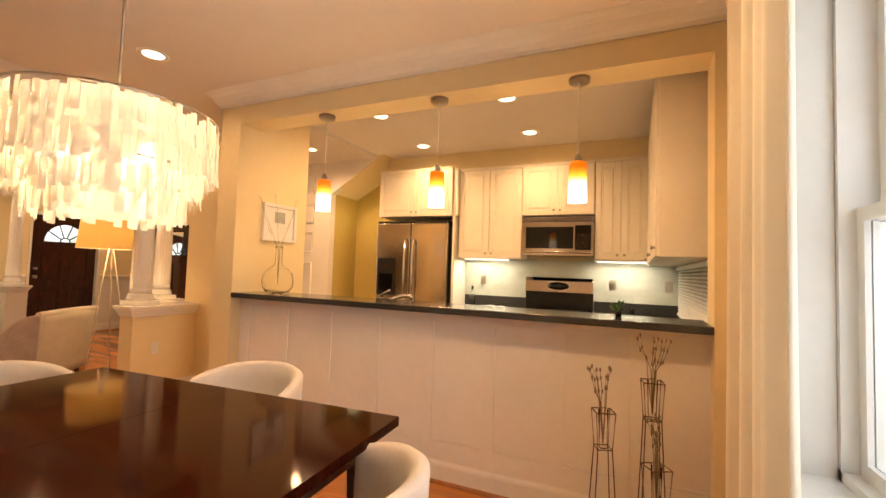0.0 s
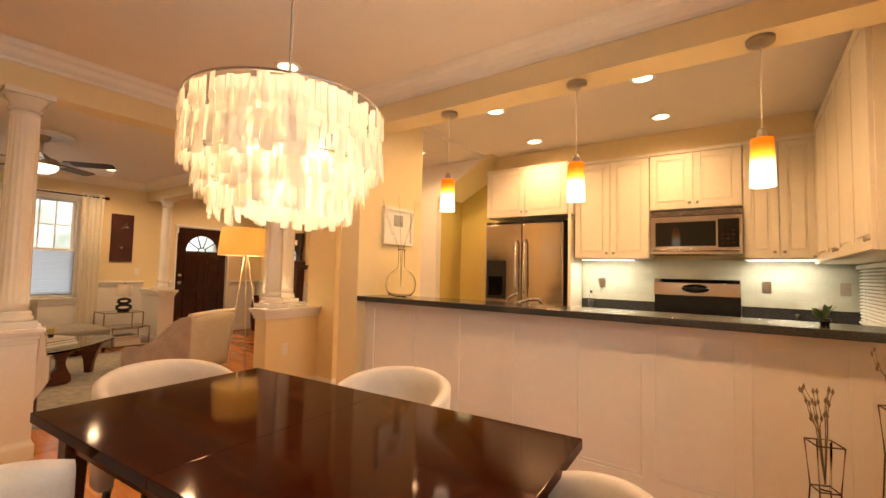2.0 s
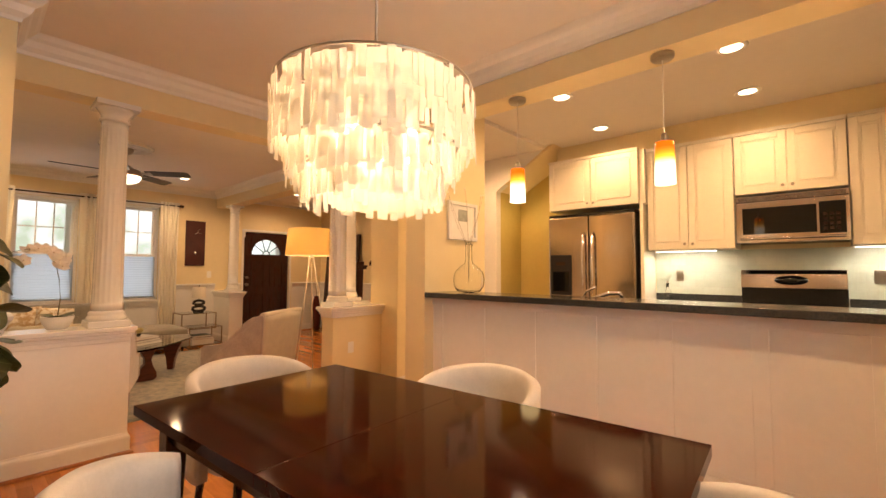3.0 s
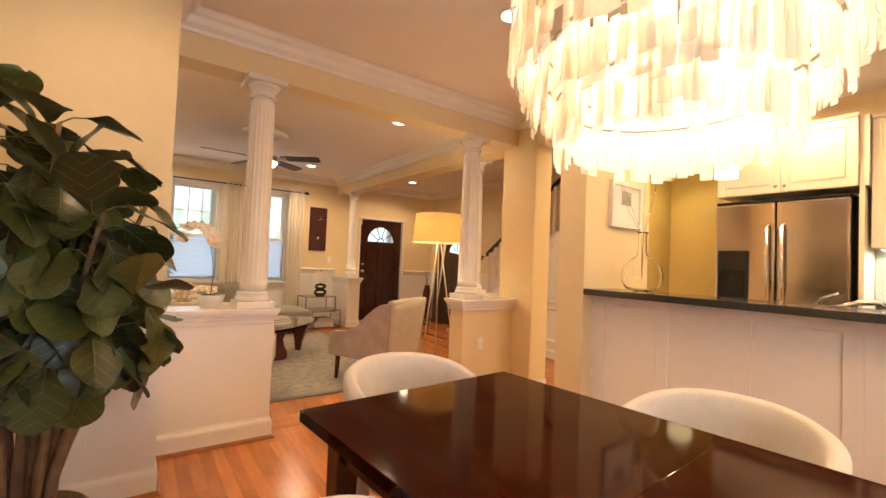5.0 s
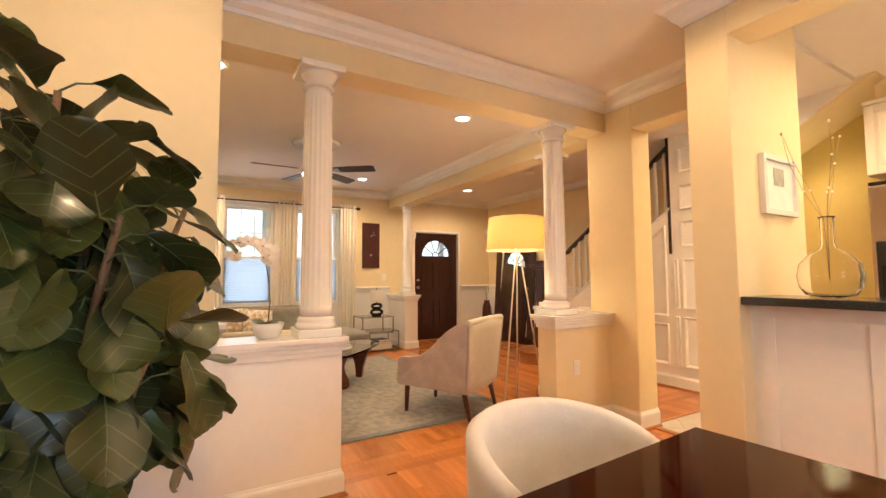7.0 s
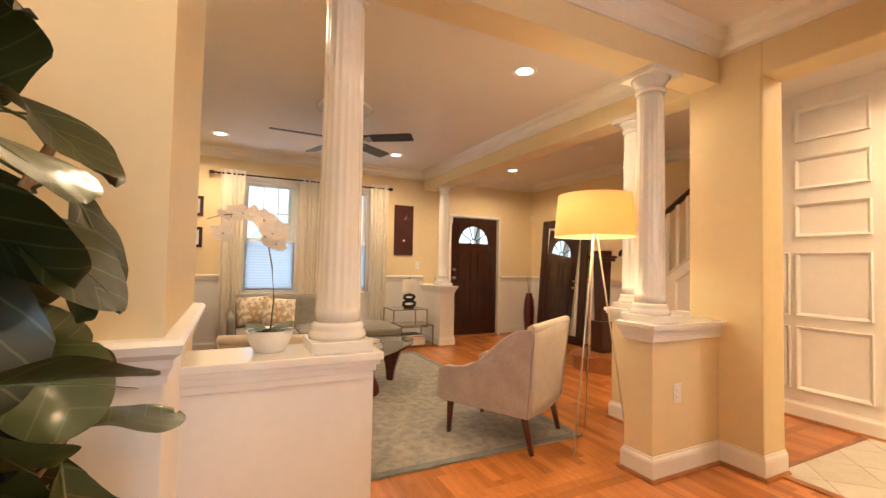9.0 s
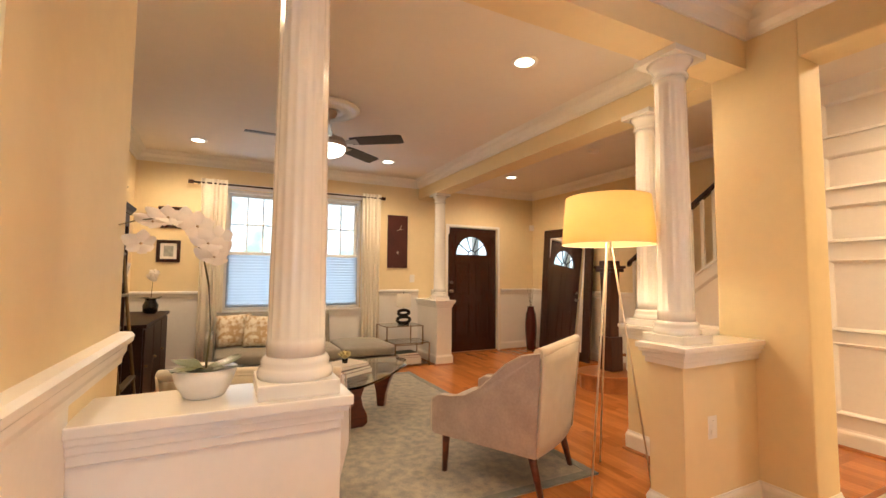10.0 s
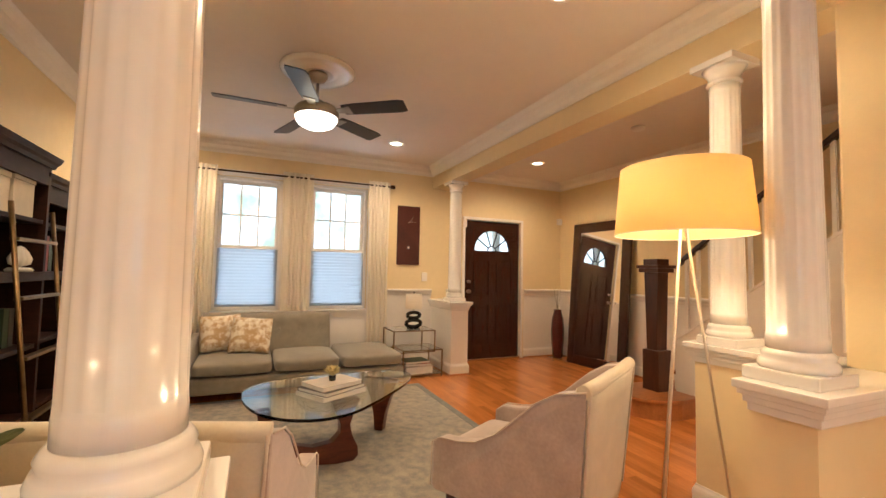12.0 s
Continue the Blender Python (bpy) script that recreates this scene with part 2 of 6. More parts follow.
def mould(profile, path, closed=False):
    """A moulding of profile (out from the wall, z) along a path (x, y) with the room on its left, mitred."""
    bm = bmesh.new()
    pts = [Vector(p) for p in path]
    rows = []
    n = len(pts)
    for k, p in enumerate(pts):
        ds = []
        if k > 0 or closed:
            ds.append((p - pts[k - 1]).normalized())
        if k < n - 1 or closed:
            ds.append((pts[(k + 1) % n] - p).normalized())
        ns = [Vector((-d.y, d.x)) for d in ds]
        m = ns[0] if len(ns) == 1 else (ns[0] + ns[1]) / max(0.2, 1 + ns[0].dot(ns[1]))
        rows.append([bm.verts.new((p.x + m.x * d, p.y + m.y * d, z)) for d, z in profile])
    loop = rows + ([rows[0]] if closed else [])
    for a, b in zip(loop, loop[1:]):
        for i in range(len(profile)):
            j = (i + 1) % len(profile)
            bm.faces.new((a[i], b[i], b[j], a[j]))
    if not closed:
        bm.faces.new(rows[0])
        bm.faces.new(rows[-1][::-1])
    bmesh.ops.recalc_face_normals(bm, faces=bm.faces)
    return bm


def mesh_of(name, bm, mat, smooth=False):
    me = bpy.data.meshes.new(name)
    if smooth:
        for f in bm.faces:
            f.smooth = True
    bm.to_mesh(me)
    bm.free()
    me.materials.append(mat)
    return me


def part(name, bm, mat, parent, label="", smooth=False):
    ob = new(name, mesh_of(name, bm, mat, smooth))
    ob.parent = parent
    return tagged(ob, label)


def thing(name, label, category, at=(0, 0, 0), turn=0, group=""):
    ob = new(name)
    ob.empty_display_size = 0.1
    ob.matrix_basis = pose(*at, 0, 0, turn)
    return tagged(ob, label, category, group)


def single(name, bm, mat, label, category, group="", smooth=False):
    return tagged(new(name, mesh_of(name, bm, mat, smooth)), label, category, group)


def setting(name, bm, mat, label="", smooth=False):
    ob = new(name, mesh_of(name, bm, mat, smooth))
    return tagged(ob, label or name.replace("_", " "), name.split("_")[0], kind="structure")


def soften(ob, levels=2):
    md = ob.modifiers.new("round", "SUBSURF")
    md.levels = md.render_levels = levels
    return ob


def wall_with(fixed, along, axis, low, high, holes):
    """A wall as blocks round its holes. axis 'x': the wall's faces look along x, it runs along y. holes: (a0, a1, z0, z1) in order."""
    bm = bmesh.new()

    def block(a0, a1, z0, z1):
        if a1 - a0 > 1e-4 and z1 - z0 > 1e-4:
            if axis == "x":
                box(bm, fixed[0], fixed[1], a0, a1, z0, z1)
            else:
                box(bm, a0, a1, fixed[0], fixed[1], z0, z1)
    at = along[0]
    for a0, a1, z0, z1 in holes:
        block(at, a0, low, high)
        block(a0, a1, low, z0)
        block(a0, a1, z1, high)
        at = a1
    block(at, along[1], low, high)
    return bm


# ---- the shell ----
XF, XB = -8.80, 0.66
WIN = [(0.64, 1.37), (1.70, 2.43)]
SILL, HEAD, MEET = 0.78, 2.35, 1.52
DOOR = (3.87, 4.80, 2.035)
setting("wall_front", wall_with((XF - 0.26, XF), (-0.6, 5.8), "x", 0, 2.85, [(*WIN[0], SILL, HEAD), (*WIN[1], SILL, HEAD), (DOOR[0] - 0.02, DOOR[1] + 0.02, 0, DOOR[2] + 0.02)]), CREAM, "cream painted front wall with two windows and a door")
setting("wall_living_side", boxes((XF, -4.52, -0.55, -0.33, 0, 2.85)), CREAM, "cream painted side wall of the living room")
setting("wall_pier", boxes((-4.52, -3.56, -1.2, 0.37, 0, 2.85)), CREAM, "cream painted projecting wall between the rooms")
setting("wall_dining_side", boxes((-3.56, XB, -1.2, -0.98, 0, 2.85)), CREAM, "cream painted side wall of the dining room")
BWIN = (0.3, 1.82, 0.78, 2.35)
setting("wall_back", wall_with((XB, XB + 0.36), (-1.2, 5.6), "x", 0, 2.85, [BWIN]), CREAM, "cream painted back wall with a tall window")
setting("wall_party", boxes((XF, -2.55, 5.57, 5.75, 0, 2.85)), CREAM, "cream painted wall along the hall and stairs")
setting("wall_nook", boxes((-3.5, -2.75, 5.40, 5.56, 0, 2.85)), MUSTARD, "mustard painted wall beneath the stairs")
setting("wall_kitchen", boxes((-2.75, XB, 5.33, 5.56, 0, 2.85)), CREAM, "cream painted kitchen wall behind the cabinets")
# wall between dining room and hall: opening with a header
setting("wall_hall", boxes((-4.225, -3.77, 3.34, 3.57, 0, 2.85), (-3.77, -2.92, 3.34, 3.57, 2.40, 2.85), bevel=0.012), CREAM, "cream painted wall with an open doorway to the hall")
setting("wall_bar_pier", boxes((-2.92, -2.70, 2.66, 3.46, 0, 2.85), bevel=0.006), CREAM, "cream painted wall end beside the breakfast bar")
setting("wall_bar_header", boxes((-2.70, XB, 2.66, 2.88, 2.46, 2.85)), CREAM, "cream painted header above the breakfast bar")
setting("wall_bar", boxes((-2.70, XB, 2.76, 2.88, 0, 1.06)), WHITE, "white panelled low wall beneath the bar")
setting("wall_bar_end", boxes((0.575, XB, 2.66, 2.88, 0, 2.46)), CREAM, "cream painted wall end beside the bar")
setting("beam_dining", boxes((-4.225, -4.02, 0.37, 3.34, 2.44, 2.85)), CREAM, "cream painted ceiling beam over the columns")
setting("beam_hall", boxes((XF, -4.225, 3.34, 3.57, 2.44, 2.85)), CREAM, "cream painted ceiling beam between living room and hall")
setting("ceiling", boxes((XF - 0.2, XB, -1.2, 2.70, H, H + 0.12), (XF - 0.2, -2.8, 2.70, 5.7, H, H + 0.12)), CEILING, "plain painted ceiling")
setting("ceiling_kitchen", boxes((-2.8, XB, 2.70, 5.6, HK, HK + 0.1)), CEILING, "plain painted kitchen ceiling")

CROWN = [(0, H - 0.125), (0.012, H - 0.125), (0.018, H - 0.105), (0.045, H - 0.08), (0.06, H - 0.045), (0.085, H - 0.03), (0.098, H - 0.012), (0.11, H - 0.001), (0, H - 0.001)]
BASE = [(0, 0.0), (0.016, 0.0), (0.016, 0.105), (0.013, 0.118), (0.006, 0.13), (0.004, 0.14), (0, 0.14)]
SHOE = [(0.016, 0.0), (0.034, 0.0), (0.032, 0.01), (0.026, 0.017), (0.016, 0.02)]
RAIL = [(0, 0.925), (0.012, 0.925), (0.014, 0.945), (0.024, 0.965), (0.026, 0.985), (0.042, 1.0), (0.046, 1.02), (0.036, 1.032), (0, 1.034)]
dining_run = [(XB, -0.98), (XB, 2.66), (-2.92, 2.66), (-2.92, 3.34), (-4.02, 3.34), (-4.02, 0.37), (-3.56, 0.37), (-3.56, -0.98)]
setting("trim_crown_dining", mould(CROWN, dining_run, True), WHITE, "white crown moulding")
living_run = [(-4.225, 3.34), (XF, 3.34), (XF, -0.33), (-4.52, -0.33), (-4.52, 0.37), (-4.225, 0.37)]
setting("trim_crown_living", mould(CROWN, living_run, True), WHITE, "white crown moulding")
setting("trim_crown_hall", mould(CROWN, [(-4.225, 5.57), (XF, 5.57), (XF, 3.57), (-4.225, 3.57)]), WHITE, "white crown moulding")
KCROWN = [(d, z + HK - H) for d, z in CROWN]
setting("trim_crown_kitchen", mould(KCROWN, [(XB, 2.88), (XB, 5.33), (-2.75, 5.33)]), WHITE, "white crown moulding")
runs = [[(-3.77, 3.57), (-3.77, 3.34), (-4.03, 3.34), (-4.03, 2.715), (-4.225, 2.715), (-4.225, 3.34), (-4.89, 3.34), (-4.89, 3.57), (-3.77, 3.57)],
        [(-4.20, 0.37), (-4.20, 1.035), (-4.0, 1.035), (-4.0, 0.37), (-3.56, 0.37), (-3.56, -0.98), (0.66, -0.98), (0.66, 2.66), (0.575, 2.66), (0.575, 2.76), (-2.70, 2.76), (-2.70, 2.66), (-2.92, 2.66), (-2.92, 3.46)],
        [(XF, -0.33), (-4.52, -0.33), (-4.52, 0.37)],
        [(-6.3, 5.57), (XF, 5.57), (XF, 4.87)], [(XF, 3.80), (XF, 3.57), (-8.1, 3.57), (-8.1, 3.34), (XF, 3.34), (XF, -0.33)],
        [(-2.9, 4.80), (-6.2, 4.80)]]
for r in runs:
    setting("baseboard", mould(BASE, r), WHITE, "white baseboard")
    setting("trim_shoe", mould(SHOE, r), OAK_TRIM, "stained oak shoe moulding along the floor")
# chair rails, white dado below
for r in ([(-4.225, 0.375), (-3.56, 0.37), (-3.56, -0.98), (XB, -0.98)], [(-6.3, 5.57), (XF, 5.57), (XF, 4.87)], [(XF, 3.80), (XF, 3.57)], [(XF, 3.34), (XF, 2.62)], [(XF, 0.55), (XF, -0.33)]):
    r = [(-4.52, 0.37)] + r[1:] if r[0] == (-4.225, 0.375) else r
    setting("trim_chair_rail", mould(RAIL, r), WHITE, "white moulded chair rail")
DADO = [(0, 0.10), (0.004, 0.10), (0.004, 0.93), (0, 0.93)]
for r in ([(-3.99, 0.37), (-3.56, 0.37), (-3.56, -0.98), (XB, -0.98)], [(-6.3, 5.57), (XF, 5.57), (XF, 4.87)], [(XF, 3.80), (XF, 3.57)], [(XF, 3.34), (XF, 2.44)], [(XF, 0.63), (XF, -0.33)], [(XF, 2.44), (XF, 0.63)]):
    z = 0.72 if r == [(XF, 2.44), (XF, 0.63)] else 0.93
    setting("trim_dado", mould([(d, min(v, z)) for d, v in DADO], r), WHITE, "white painted dado")


# ---- half walls with columns ----
def cap_of(x0, x1, y0, y1, z=0.90):
    """The moulded white top of a half wall."""
    bm = bmesh.new()
    for o, a, b in ((0.012, z - 0.105, z - 0.075), (0.022, z - 0.075, z - 0.05), (0.034, z - 0.05, z - 0.03), (0.045, z - 0.03, z)):
        box(bm, x0 - o, x1 + o, y0 - o, y1 + o, a, b, bevel=0.005)
    return bm


setting("wall_half_1", boxes((-4.20, -4.0, 0.371, 1.035, 0, 0.79)), WHITE, "white painted half wall carrying a column")
setting("trim_cap_1", cap_of(-4.20, -4.0, 0.38, 1.018, 0.874), GLOSSWHITE, "white moulded half wall top")
setting("wall_half_2", boxes((-4.225, -4.03, 2.715, 3.341, 0, 0.81)), CREAM, "cream painted half wall carrying a column")
setting("trim_cap_2", cap_of(-4.215, -4.02, 2.705, 3.326), GLOSSWHITE, "white moulded half wall top")
setting("wall_half_3", boxes((-4.89, -4.225, 3.34, 3.57, 0, 0.81)), CREAM, "cream painted half wall carrying a column")
setting("trim_cap_3", cap_of(-4.89, -4.24, 3.34, 3.57), GLOSSWHITE, "white moulded half wall top")
setting("wall_half_4", boxes((XF, -8.10, 3.34, 3.57, 0, 0.81)), WHITE, "white painted half wall beside the front door")
setting("trim_cap_4", cap_of(XF + 0.014, -8.10, 3.34, 3.57), GLOSSWHITE, "white moulded half wall top")


def column(x, y, r=0.090, wide=0.118, foot=0.90):
    """A fluted column on a square plinth."""
    c = thing("column", "white painted fluted wooden column on a half wall", "column", (x, y, foot), group="fluted columns")
    top = 2.44 - foot
    w = wide
    part("plinth", boxes((-w, w, -w, w, 0, 0.045), bevel=0.006), GLOSSWHITE, c)
    part("base", lathe([(w * 0.96, 0.045), (w * 0.98, 0.06), (w * 0.93, 0.075), (r * 1.13, 0.082), (r * 1.18, 0.094), (r * 1.1, 0.106), (r * 1.02, 0.112)], 48), GLOSSWHITE, c)
    rows = [(r, 0.112), (r, 0.15), (r, 0.17)] + [(r * (1 - 0.12 * k / 6), 0.17 + (top - 0.36) * k / 6) for k in range(7)] + [(r * 0.87, top - 0.17), (r * 0.87, top - 0.13)]
    part("shaft", lathe(rows, 96, lobes=18, depth=0.0046, lobed=range(2, 10)), GLOSSWHITE, c)
    part("capital", lathe([(r * 0.87, top - 0.13), (r * 1.0, top - 0.125), (r * 1.0, top - 0.11), (r * 0.9, top - 0.105), (r * 0.92, top - 0.08), (r * 1.1, top - 0.055), (r * 1.28, top - 0.035)], 48), GLOSSWHITE, c)
    part("abacus", boxes((-r * 1.4, r * 1.4, -r * 1.4, r * 1.4, top - 0.036, top), bevel=0.004), GLOSSWHITE, c)
    return c


column(-4.10, 0.91, foot=0.874)
column(-4.14, 2.835)
column(-4.755, 3.425, 0.085, 0.11)
column(-8.27, 3.455, 0.085, 0.11)

# ---- floors ----
setting("floor", boxes((XF - 0.2, XB + 0.2, -1.2, 5.7, -0.12, -0.012)), OAK_REST, "oak strip floor")

# ---- windows and doors ----
def window(y0, y1, x_in, out, name, label, cased=True):
    """A double-hung window in a wall whose inner face is x_in; out is the way to the outside."""
    w = thing(name, label, "window", (x_in, 0, 0))
    w["kind"] = "structure"
    s = lambda a, b: (min(a * out, b * out), max(a * out, b * out))
    bar_w = 0.04
    part("window_frame", boxes((*s(0.06, 0.2), y0, y0 + 0.03, SILL, HEAD), (*s(0.06, 0.2), y1 - 0.03, y1, SILL, HEAD), (*s(0.06, 0.2), y0, y1, HEAD - 0.03, HEAD), (*s(0.06, 0.2), y0, y1, SILL, SILL + 0.03)), WHITE, w)
    if cased:
        part("window_sill", boxes((*s(-0.05, 0.1), y0 - 0.07, y1 + 0.07, SILL - 0.03, SILL), bevel=0.006), WHITE, w)
        part("apron", boxes((*s(-0.018, 0.0), y0 - 0.04, y1 + 0.04, SILL - 0.11, SILL - 0.031), bevel=0.004), WHITE, w)
    for nm, z0, z1, d in (("upper_sash", MEET - 0.02, HEAD - 0.03, 0.15), ("lower_sash", SILL + 0.03, MEET + 0.02, 0.1)):
        a, b = y0 + 0.03, y1 - 0.03
        sash = part(nm, boxes((*s(d, d + 0.035), a, a + bar_w, z0, z1), (*s(d, d + 0.035), b - bar_w, b, z0, z1), (*s(d, d + 0.035), a + bar_w, b - bar_w, z0, z0 + bar_w), (*s(d, d + 0.035), a + bar_w, b - bar_w, z1 - bar_w, z1)), WHITE, w)
        n = max(3, round((b - a) / 0.23))
        cols, rows_n = (n, 2) if nm == "upper_sash" else (1, 1)
        for i in range(1, cols):
            y = a + bar_w + (b - a - 2 * bar_w) * i / cols
            part("muntin", boxes((*s(d + 0.008, d + 0.028), y - 0.008, y + 0.008, z0 + bar_w, z1 - bar_w)), WHITE, sash)
        if rows_n > 1:
            z = (z0 + z1) / 2
            part("muntin", boxes((*s(d + 0.009, d + 0.027), a + bar_w, b - bar_w, z - 0.008, z + 0.008)), WHITE, sash)
        p = part("pane", boxes((*s(d + 0.015, d + 0.019), a + bar_w, b - bar_w, z0 + bar_w, z1 - bar_w)), PANE, sash)
        p.visible_shadow = False
    if not cased:
        return w
    cw = 0.07
    part("casing", boxes((*s(-0.018, 0.0), y0 - cw, y0, SILL, HEAD + cw), (*s(-0.018, 0.0), y1, y1 + cw, SILL, HEAD + cw), (*s(-0.018, 0.0), y0, y1, HEAD, HEAD + cw), bevel=0.004), WHITE, w)
    return w


for y0, y1 in WIN:
    window(y0, y1, XF, -1, "window_1" if y0 < 1 else "window_2", "white double-hung window with small upper panes")
    pleats = bmesh.new()
    zs = np.arange(SILL + 0.035, MEET - 0.005, 0.019)
    rows = [[pleats.verts.new((XF - 0.075 + (0.0018 if k % 2 else -0.0018), y, z)) for y in (y0 + 0.035, y1 - 0.035)] for k, z in enumerate(zs)]
    for a, b in zip(rows, rows[1:]):
        pleats.faces.new((a[0], a[1], b[1], b[0]))
    sh = thing("pleated_blind", "pale pleated shade drawn over the lower sash", "shade", (0, 0, 0), group="pleated shades")
    part("pleats", pleats, SHADEFAB, sh)
    part("top_bar", boxes((XF - 0.095, XF - 0.055, y0 + 0.034, y1 - 0.034, MEET - 0.02, MEET + 0.012), bevel=0.004), WHITE, sh)
window(BWIN[0], BWIN[1], XB + 0.03, 1, "window_3", "tall white double-hung window beside the curtain", False)
setting("trim_window_reveal", boxes((XB - 0.012, XB + 0.088, BWIN[1] - 0.012, BWIN[1], BWIN[2], BWIN[3]), (XB - 0.012, XB + 0.088, BWIN[0], BWIN[0] + 0.012, BWIN[2], BWIN[3]), (XB - 0.012, XB + 0.088, BWIN[0] + 0.012, BWIN[1] - 0.012, BWIN[3] - 0.012, BWIN[3])), WHITE, "white painted window reveal")
setting("trim_window_casing", boxes((XB - 0.018, XB, BWIN[1], BWIN[1] + 0.08, BWIN[2], BWIN[3] + 0.08), (XB - 0.018, XB, BWIN[0] - 0.08, BWIN[0], BWIN[2], BWIN[3] + 0.08), (XB - 0.018, XB, BWIN[0], BWIN[1], BWIN[3], BWIN[3] + 0.08), bevel=0.004), WHITE, "white window casing")
setting("trim_window_ledge", boxes((0.60, XB + 0.19, BWIN[0] - 0.08, BWIN[1] + 0.06, 0.735, 0.782), bevel=0.006), WHITE, "white ledge beneath the back window")


def curtain(place, y0, y1, z0, z1, waves, name="curtain", depth=0.035, seed=1):
    rng = random.Random(seed)
    c = thing(name, "cream pleated full-length curtain panel", "curtain", (place, 0, 0), group="cream curtains")
    bm = bmesh.new()
    n, m = waves * 10, 8
    ph = [rng.uniform(-0.5, 0.5) for _ in range(waves + 2)]
    grid = []
    for j in range(m + 1):
        v = j / m
        row = []
        for i in range(n + 1):
            u = i / n
            a = 2 * math.pi * waves * (u + 0.035 * math.sin(8.1 * u + seed)) + ph[int(u * waves)] * 0.5 * v
            amp = depth * (0.62 + 0.38 * math.sin(2.3 * waves * u + 1.7 * seed))
            sp = 0.5 + (u - 0.5) * (1 - 0.10 * math.sin(math.pi * v))
            row.append(bm.verts.new((amp * math.cos(a) * (0.75 + 0.4 * v), y0 + (y1 - y0) * sp, z1 + (z0 - z1) * v)))
        grid.append(row)
    for j in range(m):
        for i in range(n):
            bm.faces.new((grid[j][i], grid[j][i + 1], grid[j + 1][i + 1], grid[j + 1][i])).smooth = True
    p = part("cloth", bm, CURTAIN, c)
    md = p.modifiers.new("thick", "SOLIDIFY")
    md.thickness = 0.004
    return c


curtain(XF + 0.09, 0.36, 0.66, 0.02, 2.44, 5, depth=0.026, seed=1)
curtain(XF + 0.09, 1.36, 1.72, 0.02, 2.44, 6, depth=0.026, seed=2)
curtain(XF + 0.09, 2.41, 2.70, 0.02, 2.44, 5, depth=0.026, seed=3)
rod = thing("curtain_rod", "dark bronze curtain rod with blocky finials", "curtain rod", (XF + 0.09, 0, 2.385))
part("rod", bar([(0, 0.27, 0), (0, 2.72, 0)], 0.011), IRON, rod)
for y in (0.25, 2.73):
    part("finial", boxes((-0.02, 0.02, y - 0.03, y + 0.03, -0.022, 0.022), bevel=0.006), IRON, rod)
for y in (0.33, 1.54, 2.66):
    part("bracket", boxes((-0.088, 0.0, y - 0.008, y + 0.008, -0.008, 0.008)), IRON, rod)
curtain(0.545, 1.46, 2.12, 0.02, 2.62, 7, depth=0.034, seed=4)
rod = thing("curtain_rod", "bronze curtain rod above the back window", "curtain rod", (0.545, 0, 2.635))
part("rod", bar([(0, -0.4, 0), (0, 2.22, 0)], 0.011), IRON, rod)
for y in (-0.3, 2.19):
    part("bracket", boxes((0.0, 0.114, y - 0.008, y + 0.008, -0.008, 0.008)), IRON, rod)

# front door
d0, d1, dz = DOOR
yc, zc, R = (d0 + d1) / 2, 1.60, 0.30
door = thing("door_1", "dark stained panelled front door with a fan light, closed", "door", (XF, 0, 0))
door["kind"] = "structure"
arc = [(yc + R * math.cos(math.pi * k / 24), zc + R * math.sin(math.pi * k / 24)) for k in range(25)]
slab = prism([(d1, zc), (d1, dz), (yc, dz)] + [arc[12 - k] for k in range(13)][0:13], -0.075, -0.03, "x")
part("top_rail", slab, DARKWOOD, door)
part("top_rail", prism([(yc, dz), (d0, dz), (d0, zc)] + [arc[24 - k] for k in range(13)], -0.075, -0.03, "x"), DARKWOOD, door)
part("slab", boxes((-0.075, -0.045, d0, d1, 0.02, zc)), DARKWOOD, door)
for a, b, z0, z1 in ((d0, d0 + 0.13, 0.02, zc), (d1 - 0.13, d1, 0.02, zc), (yc - 0.055, yc + 0.055, 0.02, zc)):
    part("stile", boxes((-0.045, -0.03, a, b, z0, z1), bevel=0.004), DARKWOOD, door)
for z0, z1 in ((0.02, 0.24), (0.80, 0.94), (1.45, zc)):
    for a, b in ((d0 + 0.13, yc - 0.055), (yc + 0.055, d1 - 0.13)):
        part("rail", boxes((-0.045, -0.03, a, b, z0, z1), bevel=0.004), DARKWOOD, door)
for z0, z1 in ((0.27, 0.77), (0.97, 1.42)):
    for a, b in ((d0 + 0.155, yc - 0.08), (yc + 0.08, d1 - 0.155)):
        part("panel", boxes((-0.045, -0.033, a, b, z0, z1), bevel=0.009), DARKWOOD, door)
fan_glass = part("fan_light", prism(arc, -0.058, -0.052, "x"), PANE, door, "clear half-round fan light")
fan_glass.visible_shadow = False
for k in (1, 2, 3, 4):
    a = math.pi * k / 5
    c, s_ = math.cos(a), math.sin(a)
    part("muntin", bar([(-0.05, yc + 0.07 * c, zc + 0.07 * s_), (-0.05, yc + R * c, zc + R * s_)], 0.010), DARKWOOD, fan_glass)
part("muntin", bar([(-0.05, yc + 0.07 * math.cos(math.pi * k / 8), zc + 0.07 * math.sin(math.pi * k / 8)) for k in range(9)], 0.010), DARKWOOD, fan_glass)
for z, r in ((1.0, 0.028), (1.14, 0.022)):
    knob = lathe([(0.001, 0.06), (r * 0.8, 0.058), (r, 0.045), (r * 0.8, 0.03), (0.011, 0.025), (0.011, 0.008), (r, 0.006), (r, 0)], 20)
    bmesh.ops.transform(knob, matrix=pose(-0.03, d0 + 0.065, z, 0, 90, 0), verts=knob.verts)
    part("knob", knob, NICKEL, door, "satin nickel knob")
